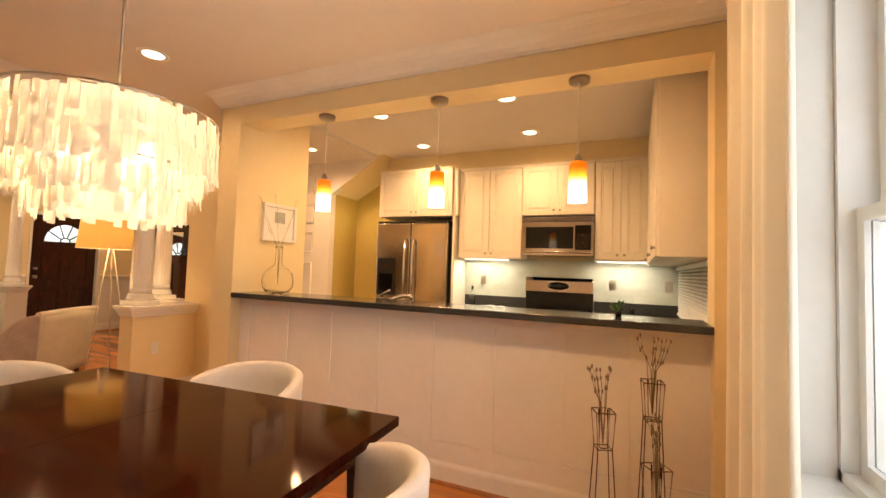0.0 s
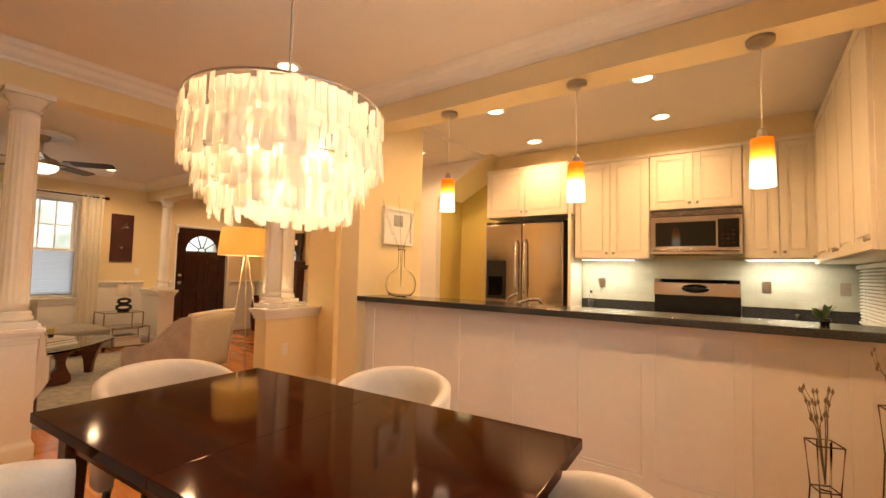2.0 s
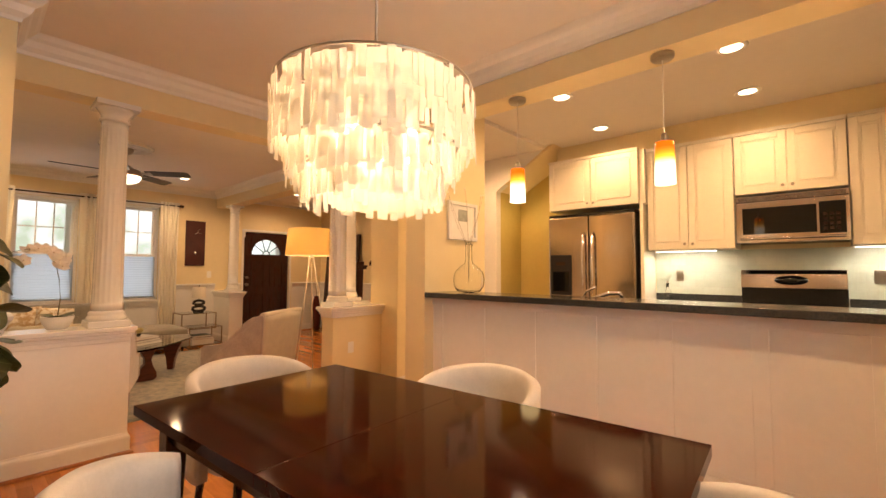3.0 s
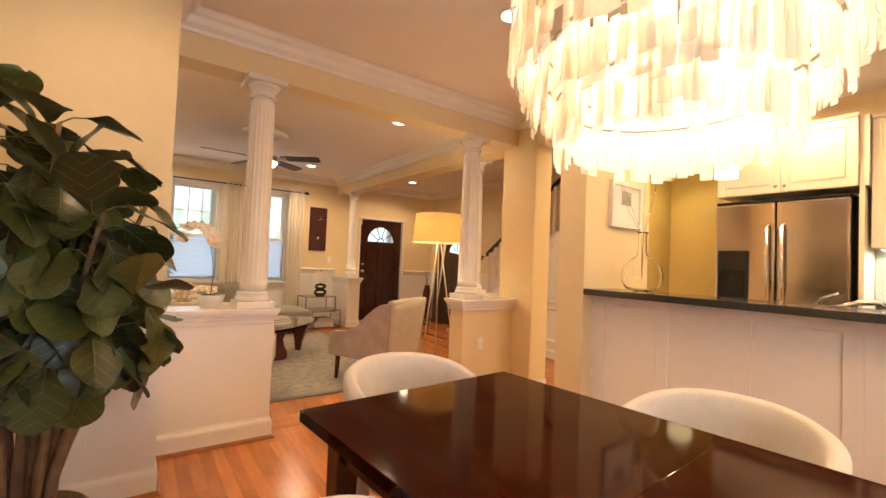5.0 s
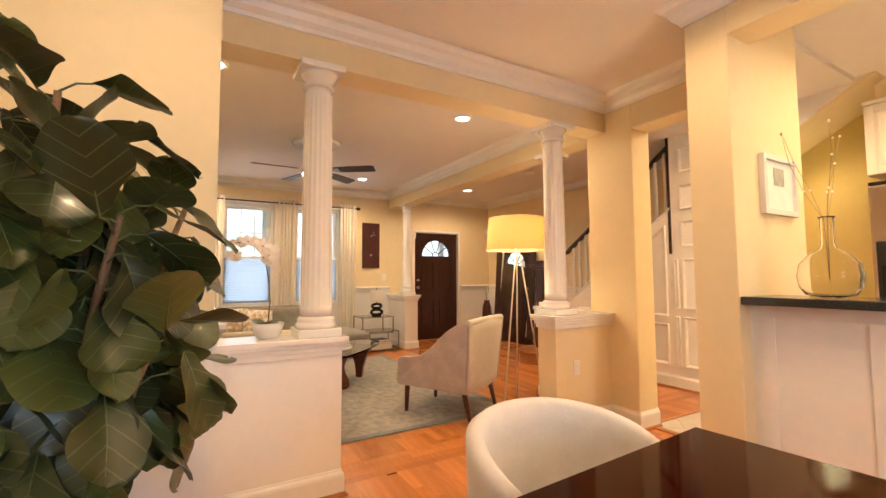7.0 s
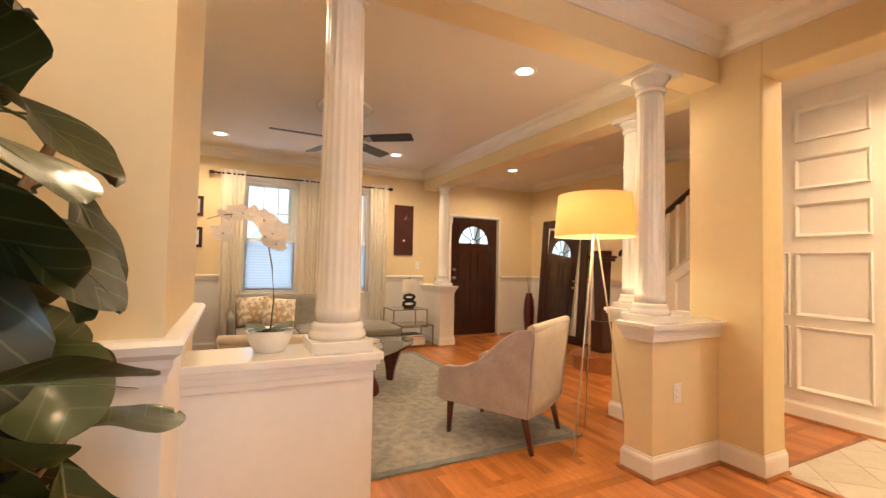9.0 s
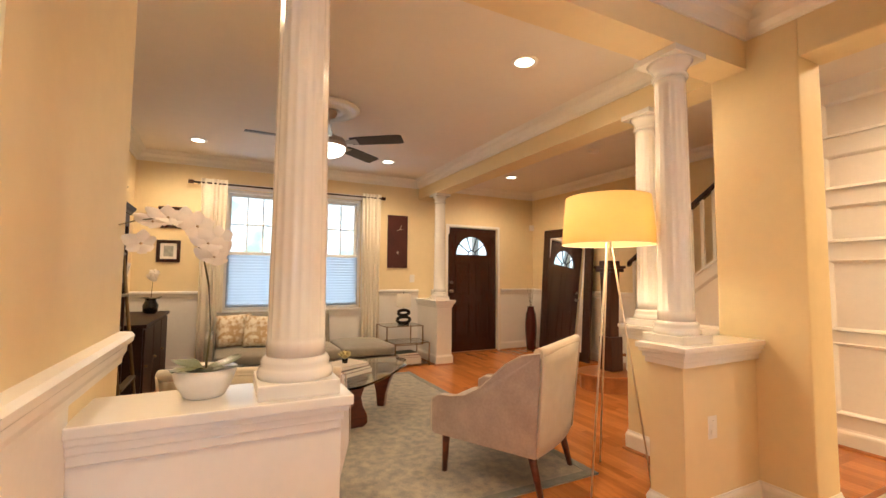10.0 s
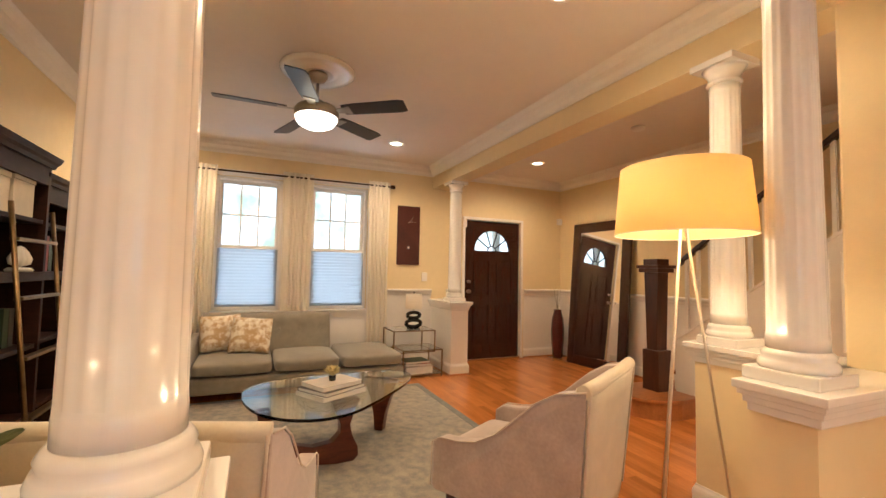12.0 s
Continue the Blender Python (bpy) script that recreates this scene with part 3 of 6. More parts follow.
part("threshold", boxes((-0.1, 0.01, d0 - 0.02, d1 + 0.02, 0.0, 0.02), bevel=0.004), OAK_TRIM, door)
setting("trim_door_casing", boxes((XF, XF + 0.02, d0 - 0.05, d0 - 0.012, 0, dz + 0.05), (XF, XF + 0.02, d1 + 0.012, d1 + 0.05, 0, dz + 0.05), (XF, XF + 0.02, d0 - 0.012, d1 + 0.012, dz + 0.012, dz + 0.05), bevel=0.004), WHITE, "white painted door casing")
single("door_sensor", boxes((XF + 0.02, XF + 0.04, d0 - 0.04, d0 + 0.0, dz - 0.11, dz + 0.0), bevel=0.004), WHITE, "small white alarm contact on the door casing", "sensor")

# ---- stairs ----
SX, SZ, RISE, RUN = -6.45, 0.18, 0.18, 0.25
nose = lambda x: SZ + (x - SX) * RISE / RUN
SW = 4.80
stair = thing("staircase", "white panelled staircase with oak treads rising along the wall", "stairs", (0, 0, 0))
stair["kind"] = "structure"
for k in range(11):
    x0 = SX + k * RUN
    z = SZ + k * RISE
    part("tread", boxes((x0 - 0.025, x0 + RUN, SW + 0.02, 5.57, z - 0.03, z), bevel=0.006), OAK_TRIM, stair, "oak tread")
    part("riser", boxes((x0, x0 + 0.015, SW + 0.05, 5.57, z - RISE, z - 0.031)), WHITE, stair)
bull = [(SX - 0.03 + 0.0, 4.86)] + [(-6.22 + 0.30 * math.cos(a), 4.62 + 0.36 * math.sin(a)) for a in [math.pi * (0.9 + 1.15 * k / 14) for k in range(15)]] + [(-5.93, 4.80)]
part("bullnose_step", prism(bull, 0.0, 0.15, "z"), OAK_TRIM, stair, "rounded oak starting step")
part("bullnose_tread", prism([(x * 1.0 + (x + 6.22) * 0.08, y + (y - 4.72) * 0.08) for x, y in bull], 0.15, 0.18, "z", bevel=0.006), OAK_TRIM, stair)
top_of = lambda x: 1.63 + 0.72 * (x + 4.78)
side = [(-6.15, 0.0), (-3.50, 0.0), (-3.50, 2.3), (-2.62, 2.85), (-4.37, 2.85), (-4.37, top_of(-4.37)), (-6.15, top_of(-6.15))]
part("stringer_wall", prism(side, SW, SW + 0.10, "y"), WHITE, stair, "white panelled wall beneath the stairs")
part("stringer_cap", prism([(-6.15, top_of(-6.15)), (-4.37, top_of(-4.37)), (-4.37, top_of(-4.37) + 0.03), (-6.15, top_of(-6.15) + 0.03)], SW - 0.015, SW + 0.115, "y", bevel=0.004), WHITE, stair)
part("end_trim", boxes((-4.395, -4.365, SW - 0.012, SW + 0.1, 1.44, H), bevel=0.004), DARKWOOD, stair, "dark stained vertical trim")
hand = lambda x: 1.42 + 0.72 * (x + 6.14)
part("handrail", prism([(-6.14, hand(-6.14) - 0.06), (-4.38, hand(-4.38) - 0.06), (-4.38, hand(-4.38)), (-6.14, hand(-6.14))], SW + 0.025, SW + 0.085, "y", bevel=0.014), DARKWOOD, stair, "dark stained handrail")
k = -6.06
while k < -4.42:
    part("baluster", boxes((k - 0.014, k + 0.014, SW + 0.04, SW + 0.068, top_of(k) + 0.02, hand(k) - 0.05)), WHITE, stair)
    k += 0.115
NEWELWOOD = material("stained_newel_wood", (0.075, 0.022, 0.010), 0.35, vary=0.25, scale=5, stretch=(6, 6, 1), coat=0.2)
nw = part("newel_post", boxes((-6.34, -6.16, 4.58, 4.76, 0.18, 0.56), bevel=0.006), NEWELWOOD, stair, "dark stained square newel post")
part("newel_shaft", prism([(-6.305, 0.56), (-6.195, 0.56), (-6.17, 1.30), (-6.33, 1.30)], 4.60, 4.74, "y", bevel=0.006), NEWELWOOD, nw)
part("newel_cap", boxes((-6.36, -6.14, 4.56, 4.78, 1.30, 1.34), (-6.375, -6.125, 4.545, 4.795, 1.34, 1.37), (-6.33, -6.17, 4.59, 4.75, 1.37, 1.43), bevel=0.006), NEWELWOOD, nw)


def frame_of(poly, y, w=0.028, d=0.024):
    """A raised panel moulding round an outline (x, z) on a wall at y."""
    bm = bmesh.new()
    n = len(poly)
    P = [Vector(p) for p in poly]
    ctr = sum(P, Vector((0, 0))) / n
    for i in range(n):
        a, b = P[i], P[(i + 1) % n]
        dr = (b - a).normalized()
        nn = Vector((-dr.y, dr.x))
        if nn.dot(ctr - a) < 0:
            nn = -nn
        vs = []
        for q, e in ((a, w), (b, -w)):
            for off, dep in ((0, 0.0), (0.004, d), (w * 0.5, d * 0.75), (w, 0.0)):
                pt = q + nn * off + dr * (e * off / w)
                vs.append(bm.verts.new((pt.x, y - dep, pt.y)))
        for j in range(3):
            bm.faces.new((vs[j], vs[j + 1], vs[j + 5], vs[j + 4]))
    bmesh.ops.recalc_face_normals(bm, faces=bm.faces)
    return bm


for x0, x1 in ((-4.255, -3.77), ):
    for z0, z1 in ((0.24, 0.765), (0.85, 1.38), (1.51, 1.79), (1.91, 2.175), (2.31, 2.59)):
        if not (x0 > -3.7 and z1 > 2.2):
            part("panel_moulding", frame_of([(x0, z0), (x1, z0), (x1, z1), (x0, z1)], SW), WHITE, stair)
for x0, x1 in ((-4.345, -4.30), ):
    for z0, z1 in ((0.24, 0.765), (0.85, 1.38)):
        part("panel_moulding", frame_of([(x0, z0), (x1, z0), (x1, z1), (x0, z1)], SW, 0.018), WHITE, stair)
for x0, x1 in ((-4.86, -4.43), (-5.36, -4.93), (-5.86, -5.43)):
    for z0, z1 in ((0.24, 0.68), (0.76, 9)):
        t0, t1 = min(z1, top_of(x0) - 0.12), min(z1, top_of(x1) - 0.12)
        if t0 - z0 > 0.12:
            part("panel_moulding", frame_of([(x0, z0), (x1, z0), (x1, t1), (x0, t0)], SW), WHITE, stair)
setting("ceiling_stair_soffit", prism([(-3.55, 2.28), (-2.52, 2.86), (-2.52, 3.0), (-3.55, 3.0)], SW + 0.002, 5.40, "y"), CREAM, "sloping underside of the stairs")
setting("wall_nook_side", boxes((-3.60, -3.5, SW + 0.1, 5.56, 0, 2.4)), MUSTARD, "mustard painted wall beneath the stairs")

# ---- breakfast bar ----
bar_top = thing("bar_counter", "dark granite breakfast bar top on a white panelled wall", "countertop", (0, 0, 1.06))
part("slab", prism([(-2.69, 2.645), (0.574, 2.645), (0.574, 3.02), (-2.69, 3.02)], 0, 0.04, "z", bevel=0.006), GRANITE, bar_top)
wb = bpy.data.objects["wall_bar"]
for k in range(9):
    x = -2.63 + 0.41 * k
    if x < 0.57:
        part("stile", boxes((x - 0.035, min(0.57, x + 0.035), 2.752, 2.76, 0.14, 1.0), bevel=0.002), WHITE, wb)
part("top_rail", boxes((-2.70, 0.575, 2.748, 2.76, 1.0, 1.06), bevel=0.002), WHITE, wb)
part("bottom_rail", boxes((-2.70, 0.575, 2.753, 2.76, 0.14, 0.25), bevel=0.002), WHITE, wb)
for k in range(8):
    x = -2.63 + 0.41 * k
    part("bead", boxes((x + 0.06, min(0.56, x + 0.35), 2.75, 2.7535, 0.262, 0.274)), WHITE, wb)

# ---- kitchen ----
def panel_door(x0, x1, y, z0, z1, parent, knob="r", knob_low=True, axis="y"):
    """A raised-panel cabinet door whose front looks to -y (or to -x, with x0, x1 along y)."""
    g = 0.004
    a, b, c, d = x0 + g, x1 - g, z0 + g, z1 - g
    w = 0.058
    bm = bmesh.new()
    for s in ((a, a + w, c, d), (b - w, b, c, d), (a + w, b - w, c, c + w), (a + w, b - w, d - w, d)):
        box(bm, s[0], s[1], -0.02, 0, s[2], s[3], bevel=0.003)
    box(bm, a + w, b - w, -0.010, 0, c + w, d - w)
    box(bm, a + w + 0.018, b - w - 0.018, -0.018, -0.009, c + w + 0.018, d - w - 0.018, bevel=0.008)
    kn = lathe([(0.001, 0.026), (0.012, 0.024), (0.014, 0.018), (0.007, 0.012), (0.007, 0)], 14)
    kx = (b - 0.03) if knob == "r" else (a + 0.03)
    kz = c + 0.05 if knob_low else d - 0.05
    bmesh.ops.transform(kn, matrix=pose(kx, -0.02, kz, 90, 0, 0), verts=kn.verts)
    m = pose(0, y, 0) if axis == "y" else pose(y, 0, 0, 0, 0, -90) @ Matrix.Diagonal((-1, 1, 1, 1))
    for q in (bm, kn):
        bmesh.ops.transform(q, matrix=m, verts=q.verts)
        if axis != "y":
            bmesh.ops.reverse_faces(q, faces=q.faces)
    door_ob = part("door", bm, CABINET, parent)
    part("knob", kn, NICKEL, door_ob, "satin nickel knob")


def wall_cabinet(x0, x1, y, z0, z1, label, back=5.33):
    c = thing("wall_cabinet", label, "cabinet", (0, 0, 0), group="kitchen wall cabinets")
    part("body", boxes((x0 + 0.001, x1 - 0.001, y, back, z0, z1)), CABINET, c)
    mid = (x0 + x1) / 2
    panel_door(x0, mid, y, z0, z1, c, "r")
    panel_door(mid, x1, y, z0, z1, c, "l")
    part("cornice", mould([(0, z1), (0.024, z1), (0.03, z1 + 0.02), (0.032, z1 + 0.028), (0, z1 + 0.028)], [(x0, y), (x1, y)][::-1]), CABINET, c)
    return c


wall_cabinet(-2.80, -1.775, 4.92, 1.985, 2.55, "cream raised-panel cabinet above the refrigerator")
wall_cabinet(-1.715, -0.955, 5.0, 1.49, 2.53, "cream raised-panel wall cabinet over the counter")
wall_cabinet(-0.95, -0.175, 5.0, 1.975, 2.53, "short cream cabinet above the microwave")
wall_cabinet(-0.17, 0.345, 5.0, 1.49, 2.53, "cream raised-panel wall cabinet over the counter")
side_cab = thing("wall_cabinet", "tall cream cabinet on the side wall, plain end", "cabinet", (0, 0, 0), group="kitchen wall cabinets")
part("body", boxes((0.35, XB, 3.01, 5.33, 1.45, 2.64), bevel=0.003), CABINET, side_cab)
for a, b, k in ((3.02, 3.50, "l"), (3.50, 3.95, "r"), (3.95, 4.45, "l"), (4.45, 4.97, "r")):
    panel_door(a, b, 0.35, 1.45, 2.64, side_cab, k, axis="x")
setting("trim_kitchen_soffit", boxes((-2.75, 0.345, 5.02, 5.33, 2.562, HK)), CREAM, "cream soffit above the wall cabinets")

mw = thing("microwave", "stainless microwave oven with a black glass door", "microwave", (-0.94, 4.95, 1.53))
part("body", boxes((0, 0.765, 0.012, 0.38, 0, 0.42), bevel=0.004), BLACK, mw)
part("top_grille", boxes((0, 0.765, -0.01, 0.012, 0.37, 0.42), bevel=0.004), STEEL, mw)
for k in range(4):
    part("slat", boxes((0.02, 0.745, -0.014, -0.009, 0.378 + k * 0.009, 0.382 + k * 0.009)), BLACK, mw)
dr = part("door", boxes((0, 0.765, -0.012, 0.012, 0.0, 0.365), bevel=0.006), STEEL, mw, "stainless door frame")
part("window", boxes((0.05, 0.56, -0.016, -0.011, 0.075, 0.31), bevel=0.002), BLACKGLASS, dr, "black glass window")
part("control_panel", boxes((0.575, 0.74, -0.016, -0.011, 0.06, 0.325), bevel=0.002), BLACKGLASS, dr)
part("handle", bar([(0.03, -0.03, 0.035), (0.735, -0.03, 0.035)], 0.011), STEEL, dr)
for r_ in range(4):
    for c_ in range(3):
        part("button", boxes((0.60 + c_ * 0.04, 0.625 + c_ * 0.04, -0.019, -0.0155, 0.09 + r_ * 0.04, 0.112 + r_ * 0.04)), IRON, dr)

fr = thing("refrigerator", "stainless french-door refrigerator with a black ice dispenser", "refrigerator", (-2.795, 4.87, 0))
part("body", boxes((0.005, 0.975, 0.07, 0.45, 0.02, 1.90), bevel=0.006), BLACK, fr)
for a, b in ((0.0, 0.485), (0.491, 0.98)):
    part("door", boxes((a, b, 0.0, 0.065, 0.66, 1.90), bevel=0.018), STEEL, fr, "stainless door")
part("drawer", boxes((0.0, 0.98, 0.0, 0.065, 0.05, 0.65), bevel=0.018), STEEL, fr, "stainless freezer drawer")
part("hinge_cover", boxes((0.0, 0.98, 0.02, 0.3, 1.901, 1.93), bevel=0.005), BLACK, fr)
for x in (0.435, 0.545):
    part("handle", bar([(x, 0.0, 0.82), (x, -0.05, 0.86), (x, -0.058, 1.2), (x, -0.05, 1.66), (x, 0.0, 1.70)], 0.014), CHROME, fr, "bright tubular handle")
dp = part("dispenser", boxes((0.03, 0.285, -0.014, 0.002, 1.0, 1.46), bevel=0.010), material("matt_black_dispenser", (0.004, 0.004, 0.004), 0.5, vary=0.1), fr, "black ice and water dispenser")
part("recess", boxes((0.06, 0.255, -0.018, -0.013, 1.04, 1.27), bevel=0.004), BLACKGLASS, dp)
part("display", boxes((0.10, 0.215, -0.016, -0.013, 1.34, 1.38), bevel=0.002), IRON, dp)

stove = thing("range", "stainless gas range with a black cooktop and control backguard", "stove", (-0.955, 4.68, 0))
part("body", boxes((0, 0.755, 0.02, 0.63, 0.02, 0.90), bevel=0.005), STEEL, stove)
part("cooktop", boxes((0, 0.755, 0.0, 0.60, 0.90, 0.925), bevel=0.006), BLACKGLASS, stove, "black enamel cooktop")
part("riser", boxes((0, 0.755, 0.60, 0.64, 0.925, 1.12)), BLACK, stove, "black enamel riser")
part("backguard", prism([(0.56, 1.12), (0.64, 1.12), (0.64, 1.27), (0.60, 1.29), (0.575, 1.25)], 0, 0.755, "x", bevel=0.006), STEEL, stove)
oval = lathe([(0.09, 0.0), (0.088, 0.008), (0.001, 0.009)], 28)
bmesh.ops.transform(oval, matrix=pose(0.377, 0.562, 1.195, 90 - 6, 0, 0) @ Matrix.Diagonal((1.35, 0.5, 1, 1)), verts=oval.verts)
part("clock_display", oval, BLACKGLASS, stove, "oval black clock display")
for gx in (0.1, 0.45):
    g = bmesh.new()
    for k in range(4):
        tube(g, [(gx + k * 0.07, 0.06, 0.945), (gx + k * 0.07, 0.52, 0.945)], 0.006, 6)
    for yy in (0.08, 0.3, 0.5):
        tube(g, [(gx, yy, 0.94), (gx + 0.21, yy, 0.94)], 0.006, 6)
    for yy in (0.1, 0.48):
        tube(g, [(gx, yy, 0.925), (gx, yy, 0.945)], 0.006, 6)
    part("grate", g, BLACK, stove)
for k in range(5):
    kn = lathe([(0.02, 0), (0.02, 0.02), (0.001, 0.022)], 16)
    bmesh.ops.transform(kn, matrix=pose(0.12 + 0.13 * k, 0.02, 0.83, 90, 0, 0), verts=kn.verts)
    part("knob", kn, BLACK, stove)

fp = thing("pantry_cabinet", "narrow tall cream painted cabinet end beside the refrigerator", "cabinet", (0, 0, 0))
part("side_panel", boxes((-1.774, -1.742, 4.925, 5.33, 0.0, 1.984), bevel=0.002), CABINET, fp)
part("upper_panel", boxes((-1.774, -1.718, 4.93, 5.325, 1.986, 2.56), bevel=0.002), CABINET, fp)


def base_cabinet(x0, x1, y0, y1, n, label, face=-1):
    c = thing("base_cabinet", label, "cabinet", (0, 0, 0), group="kitchen base cabinets")
    part("body", boxes((x0 + 0.002, x1 - 0.002, y0, y1, 0.09, 0.879)), CABINET, c)
    part("toe_kick", boxes((x0 + 0.01, x1 - 0.01, y0 + 0.05, y1, 0, 0.09)), BLACK, c)
    if face < 0:
        for k in range(n):
            a, b = x0 + (x1 - x0) * k / n, x0 + (x1 - x0) * (k + 1) / n
            panel_door(a, b, y0, 0.1, 0.87, c, "r" if k % 2 == 0 else "l", False)
    return c


base_cabinet(-1.72, -0.965, 4.71, 5.33, 2, "cream base cabinet beneath the dark counter")
base_cabinet(-0.195, 0.03, 4.71, 5.33, 1, "narrow cream base cabinet beside the range")
base_cabinet(0.04, XB, 2.89, 5.33, 1, "cream corner base cabinets along the side wall", 1)
base_cabinet(-2.6, 0.03, 2.89, 3.48, 1, "cream base cabinets beneath the sink counter", 1)
ct = thing("kitchen_counter", "dark granite kitchen counter with a low backsplash", "countertop", (0, 0, 0.88))
part("slab", boxes((-1.735, -0.96, 4.68, 5.33, 0, 0.035), bevel=0.005), GRANITE, ct)
part("slab", boxes((-0.195, XB, 4.68, 5.33, 0, 0.035), bevel=0.005), GRANITE, ct)
part("slab", boxes((0.02, XB, 2.885, 4.678, 0, 0.035), bevel=0.005), GRANITE, ct)
part("slab", boxes((-2.62, 0.018, 2.885, 3.5, 0, 0.035), bevel=0.005), GRANITE, ct)
for a, b in ((-1.735, -0.96), (-0.195, XB - 0.02)):
    part("backsplash", boxes((a, b, 5.305, 5.326, 0.036, 0.16), bevel=0.003), GRANITE, ct)
faucet = thing("kitchen_faucet", "chrome single-lever kitchen faucet behind the bar", "faucet", (-1.62, 3.15, 0.916))
part("base", lathe([(0.03, 0), (0.03, 0.012), (0.022, 0.02), (0.02, 0.10), (0.024, 0.13), (0.018, 0.17), (0.001, 0.175)], 20), CHROME, faucet)
part("spout", bar([(0, 0, 0.12), (0.07, 0.02, 0.165), (0.16, 0.05, 0.20), (0.23, 0.07, 0.205), (0.245, 0.075, 0.17)], 0.014, 10), CHROME, faucet)
part("lever", bar([(0, 0, 0.165), (0.03, -0.02, 0.21), (0.10, -0.03, 0.245)], 0.009, 8), CHROME, faucet)

# tiled splashback
SPLASH = material("pale_glazed_tile", (0.52, 0.57, 0.50), 0.14, vary=0.05, scale=8, island=0.05, coat=0.3)
sp = bmesh.new()
r_ = 0
z = 1.04
while z < 1.485:
    x = -1.735 - (0.075 if r_ % 2 else 0)
    while x < XB - 0.004:
        a, b = max(x, -1.735), min(x + 0.1485, XB - 0.004)
        if b - a > 0.02:
            box(sp, a, b, 5.322, 5.33, z, min(z + 0.0735, 1.488))
        x += 0.15
    z += 0.075
    r_ += 1
splash = setting("wall_splashback", boxes((-1.735, XB - 0.002, 5.326, 5.331, 0.916, 1.488), (XB - 0.005, XB + 0.001, 2.9, 5.325, 0.916, 1.449)), GROUT, "pale glazed subway tile splashback")
o = part("tiles", sp, SPLASH, splash)
tagged(o, kind="stuff")
BLINDWHITE = material("white_blind_slat", (0.80, 0.80, 0.76), 0.35, vary=0.03, scale=5)
bl_ = thing("window_blind", "white venetian blind with tilted slats above the counter", "blind", (XB - 0.006, 0, 0))
part("head_rail", boxes((-0.045, 0.0, 3.06, 5.28, 1.405, 1.44), bevel=0.003), BLINDWHITE, bl_)
part("bottom_rail", boxes((-0.035, -0.005, 3.07, 5.27, 0.95, 0.968), bevel=0.003), BLINDWHITE, bl_)
slat_mesh = mesh_of("slat", prism([(-0.012, 0.0), (0.0, 0.003), (0.012, 0.0), (0.0, 0.0018)], 3.07, 5.27, "y"), BLINDWHITE)
for k in range(16):
    o = new("slat", slat_mesh)
    o.parent = bl_
    o.matrix_basis = pose(-0.02, 0, 0.985 + 0.027 * k, 0, -42, 0)
for y in (3.4, 4.2, 5.0):
    part("ladder_cord", bar([(-0.034, y, 0.955), (-0.034, y, 1.42)], 0.0012, 5), BLINDWHITE, bl_)


def outlet(m, label="white duplex wall outlet", mat=WHITE, w=0.036, h=0.057):
    o = thing("wall_outlet", label, "outlet", (0, 0, 0), group="wall outlets")
    o.matrix_basis = m
    pl = part("plate", boxes((-w, w, -0.006, 0, -h, h), bevel=0.003), mat, o)
    for z in (-0.022, 0.022):
        part("socket", boxes((-0.015, 0.015, -0.009, -0.005, z - 0.013, z + 0.013), bevel=0.003), mat, pl)
    return o


for x in (-1.50, 0.0, 0.55):
    outlet(pose(x, 5.321, 1.23), "grey metal duplex outlet on the splashback", NICKEL)
outlet(pose(-4.033, 2.935, 0.48, 0, 0, 90), "white rocker switch plate on the half wall")
outlet(pose(-3.554, 0.06, 0.36, 0, 0, 90))

# small kitchen things
for x in (-1.4, 0.12):
    ucl = thing("undercabinet_light", "slim white light strip beneath the wall cabinet", "light fixture", (x, 5.12, 1.49), group="under-cabinet lights")
    part("housing", boxes((-0.28, 0.28, -0.04, 0.04, -0.012, 0), bevel=0.003), WHITE, ucl)
    part("diffuser", boxes((-0.27, 0.27, -0.03, 0.03, -0.016, -0.0121)), glow("warm_tube", (1, 0.95, 0.8), 6.0), ucl)
bt = thing("glass_bottle", "small clear glass oil bottle on the counter", "bottle", (-1.58, 5.15, 0.916))
part("body", lathe([(0.03, 0), (0.032, 0.01), (0.032, 0.14), (0.012, 0.18), (0.012, 0.24), (0.009, 0.24), (0.009, 0.18), (0.028, 0.14), (0.028, 0.012), (0.001, 0.01)], 20), GLASS, bt)
part("stopper", lathe([(0.011, 0.235), (0.012, 0.26), (0.001, 0.262)], 14), NICKEL, bt)
PAPER = material("white_paper", (0.82, 0.80, 0.75), 0.7, vary=0.05, scale=15)
bk = thing("open_cookbook", "open cookbook lying on the dark counter", "book", (-1.25, 4.95, 0.916))
for s in (-1, 1):
    pg = bmesh.new()
    rows = [[pg.verts.new((s * 0.15 * u, yy, 0.004 + 0.028 * math.sin(math.pi * min(1, u * 1.05)) * (1 - 0.4 * u))) for u in (0, 0.15, 0.35, 0.6, 0.8, 1)] for yy in (-0.12, 0.12)]
    for i in range(5):
        pg.faces.new((rows[0][i], rows[0][i + 1], rows[1][i + 1], rows[1][i])).smooth = True
    p = part("page", pg, PAPER, bk)
    p.modifiers.new("thick", "SOLIDIFY").thickness = 0.004
pp = thing("pepper_mill", "small black pepper mill on the counter", "mill", (0.20, 5.05, 0.916))
part("body", lathe([(0.028, 0), (0.028, 0.015), (0.018, 0.05), (0.026, 0.09), (0.001, 0.10)], 18), BLACK, pp)
HERB = material("herb_leaf", (0.05, 0.11, 0.03), 0.5, rnd=0.3)


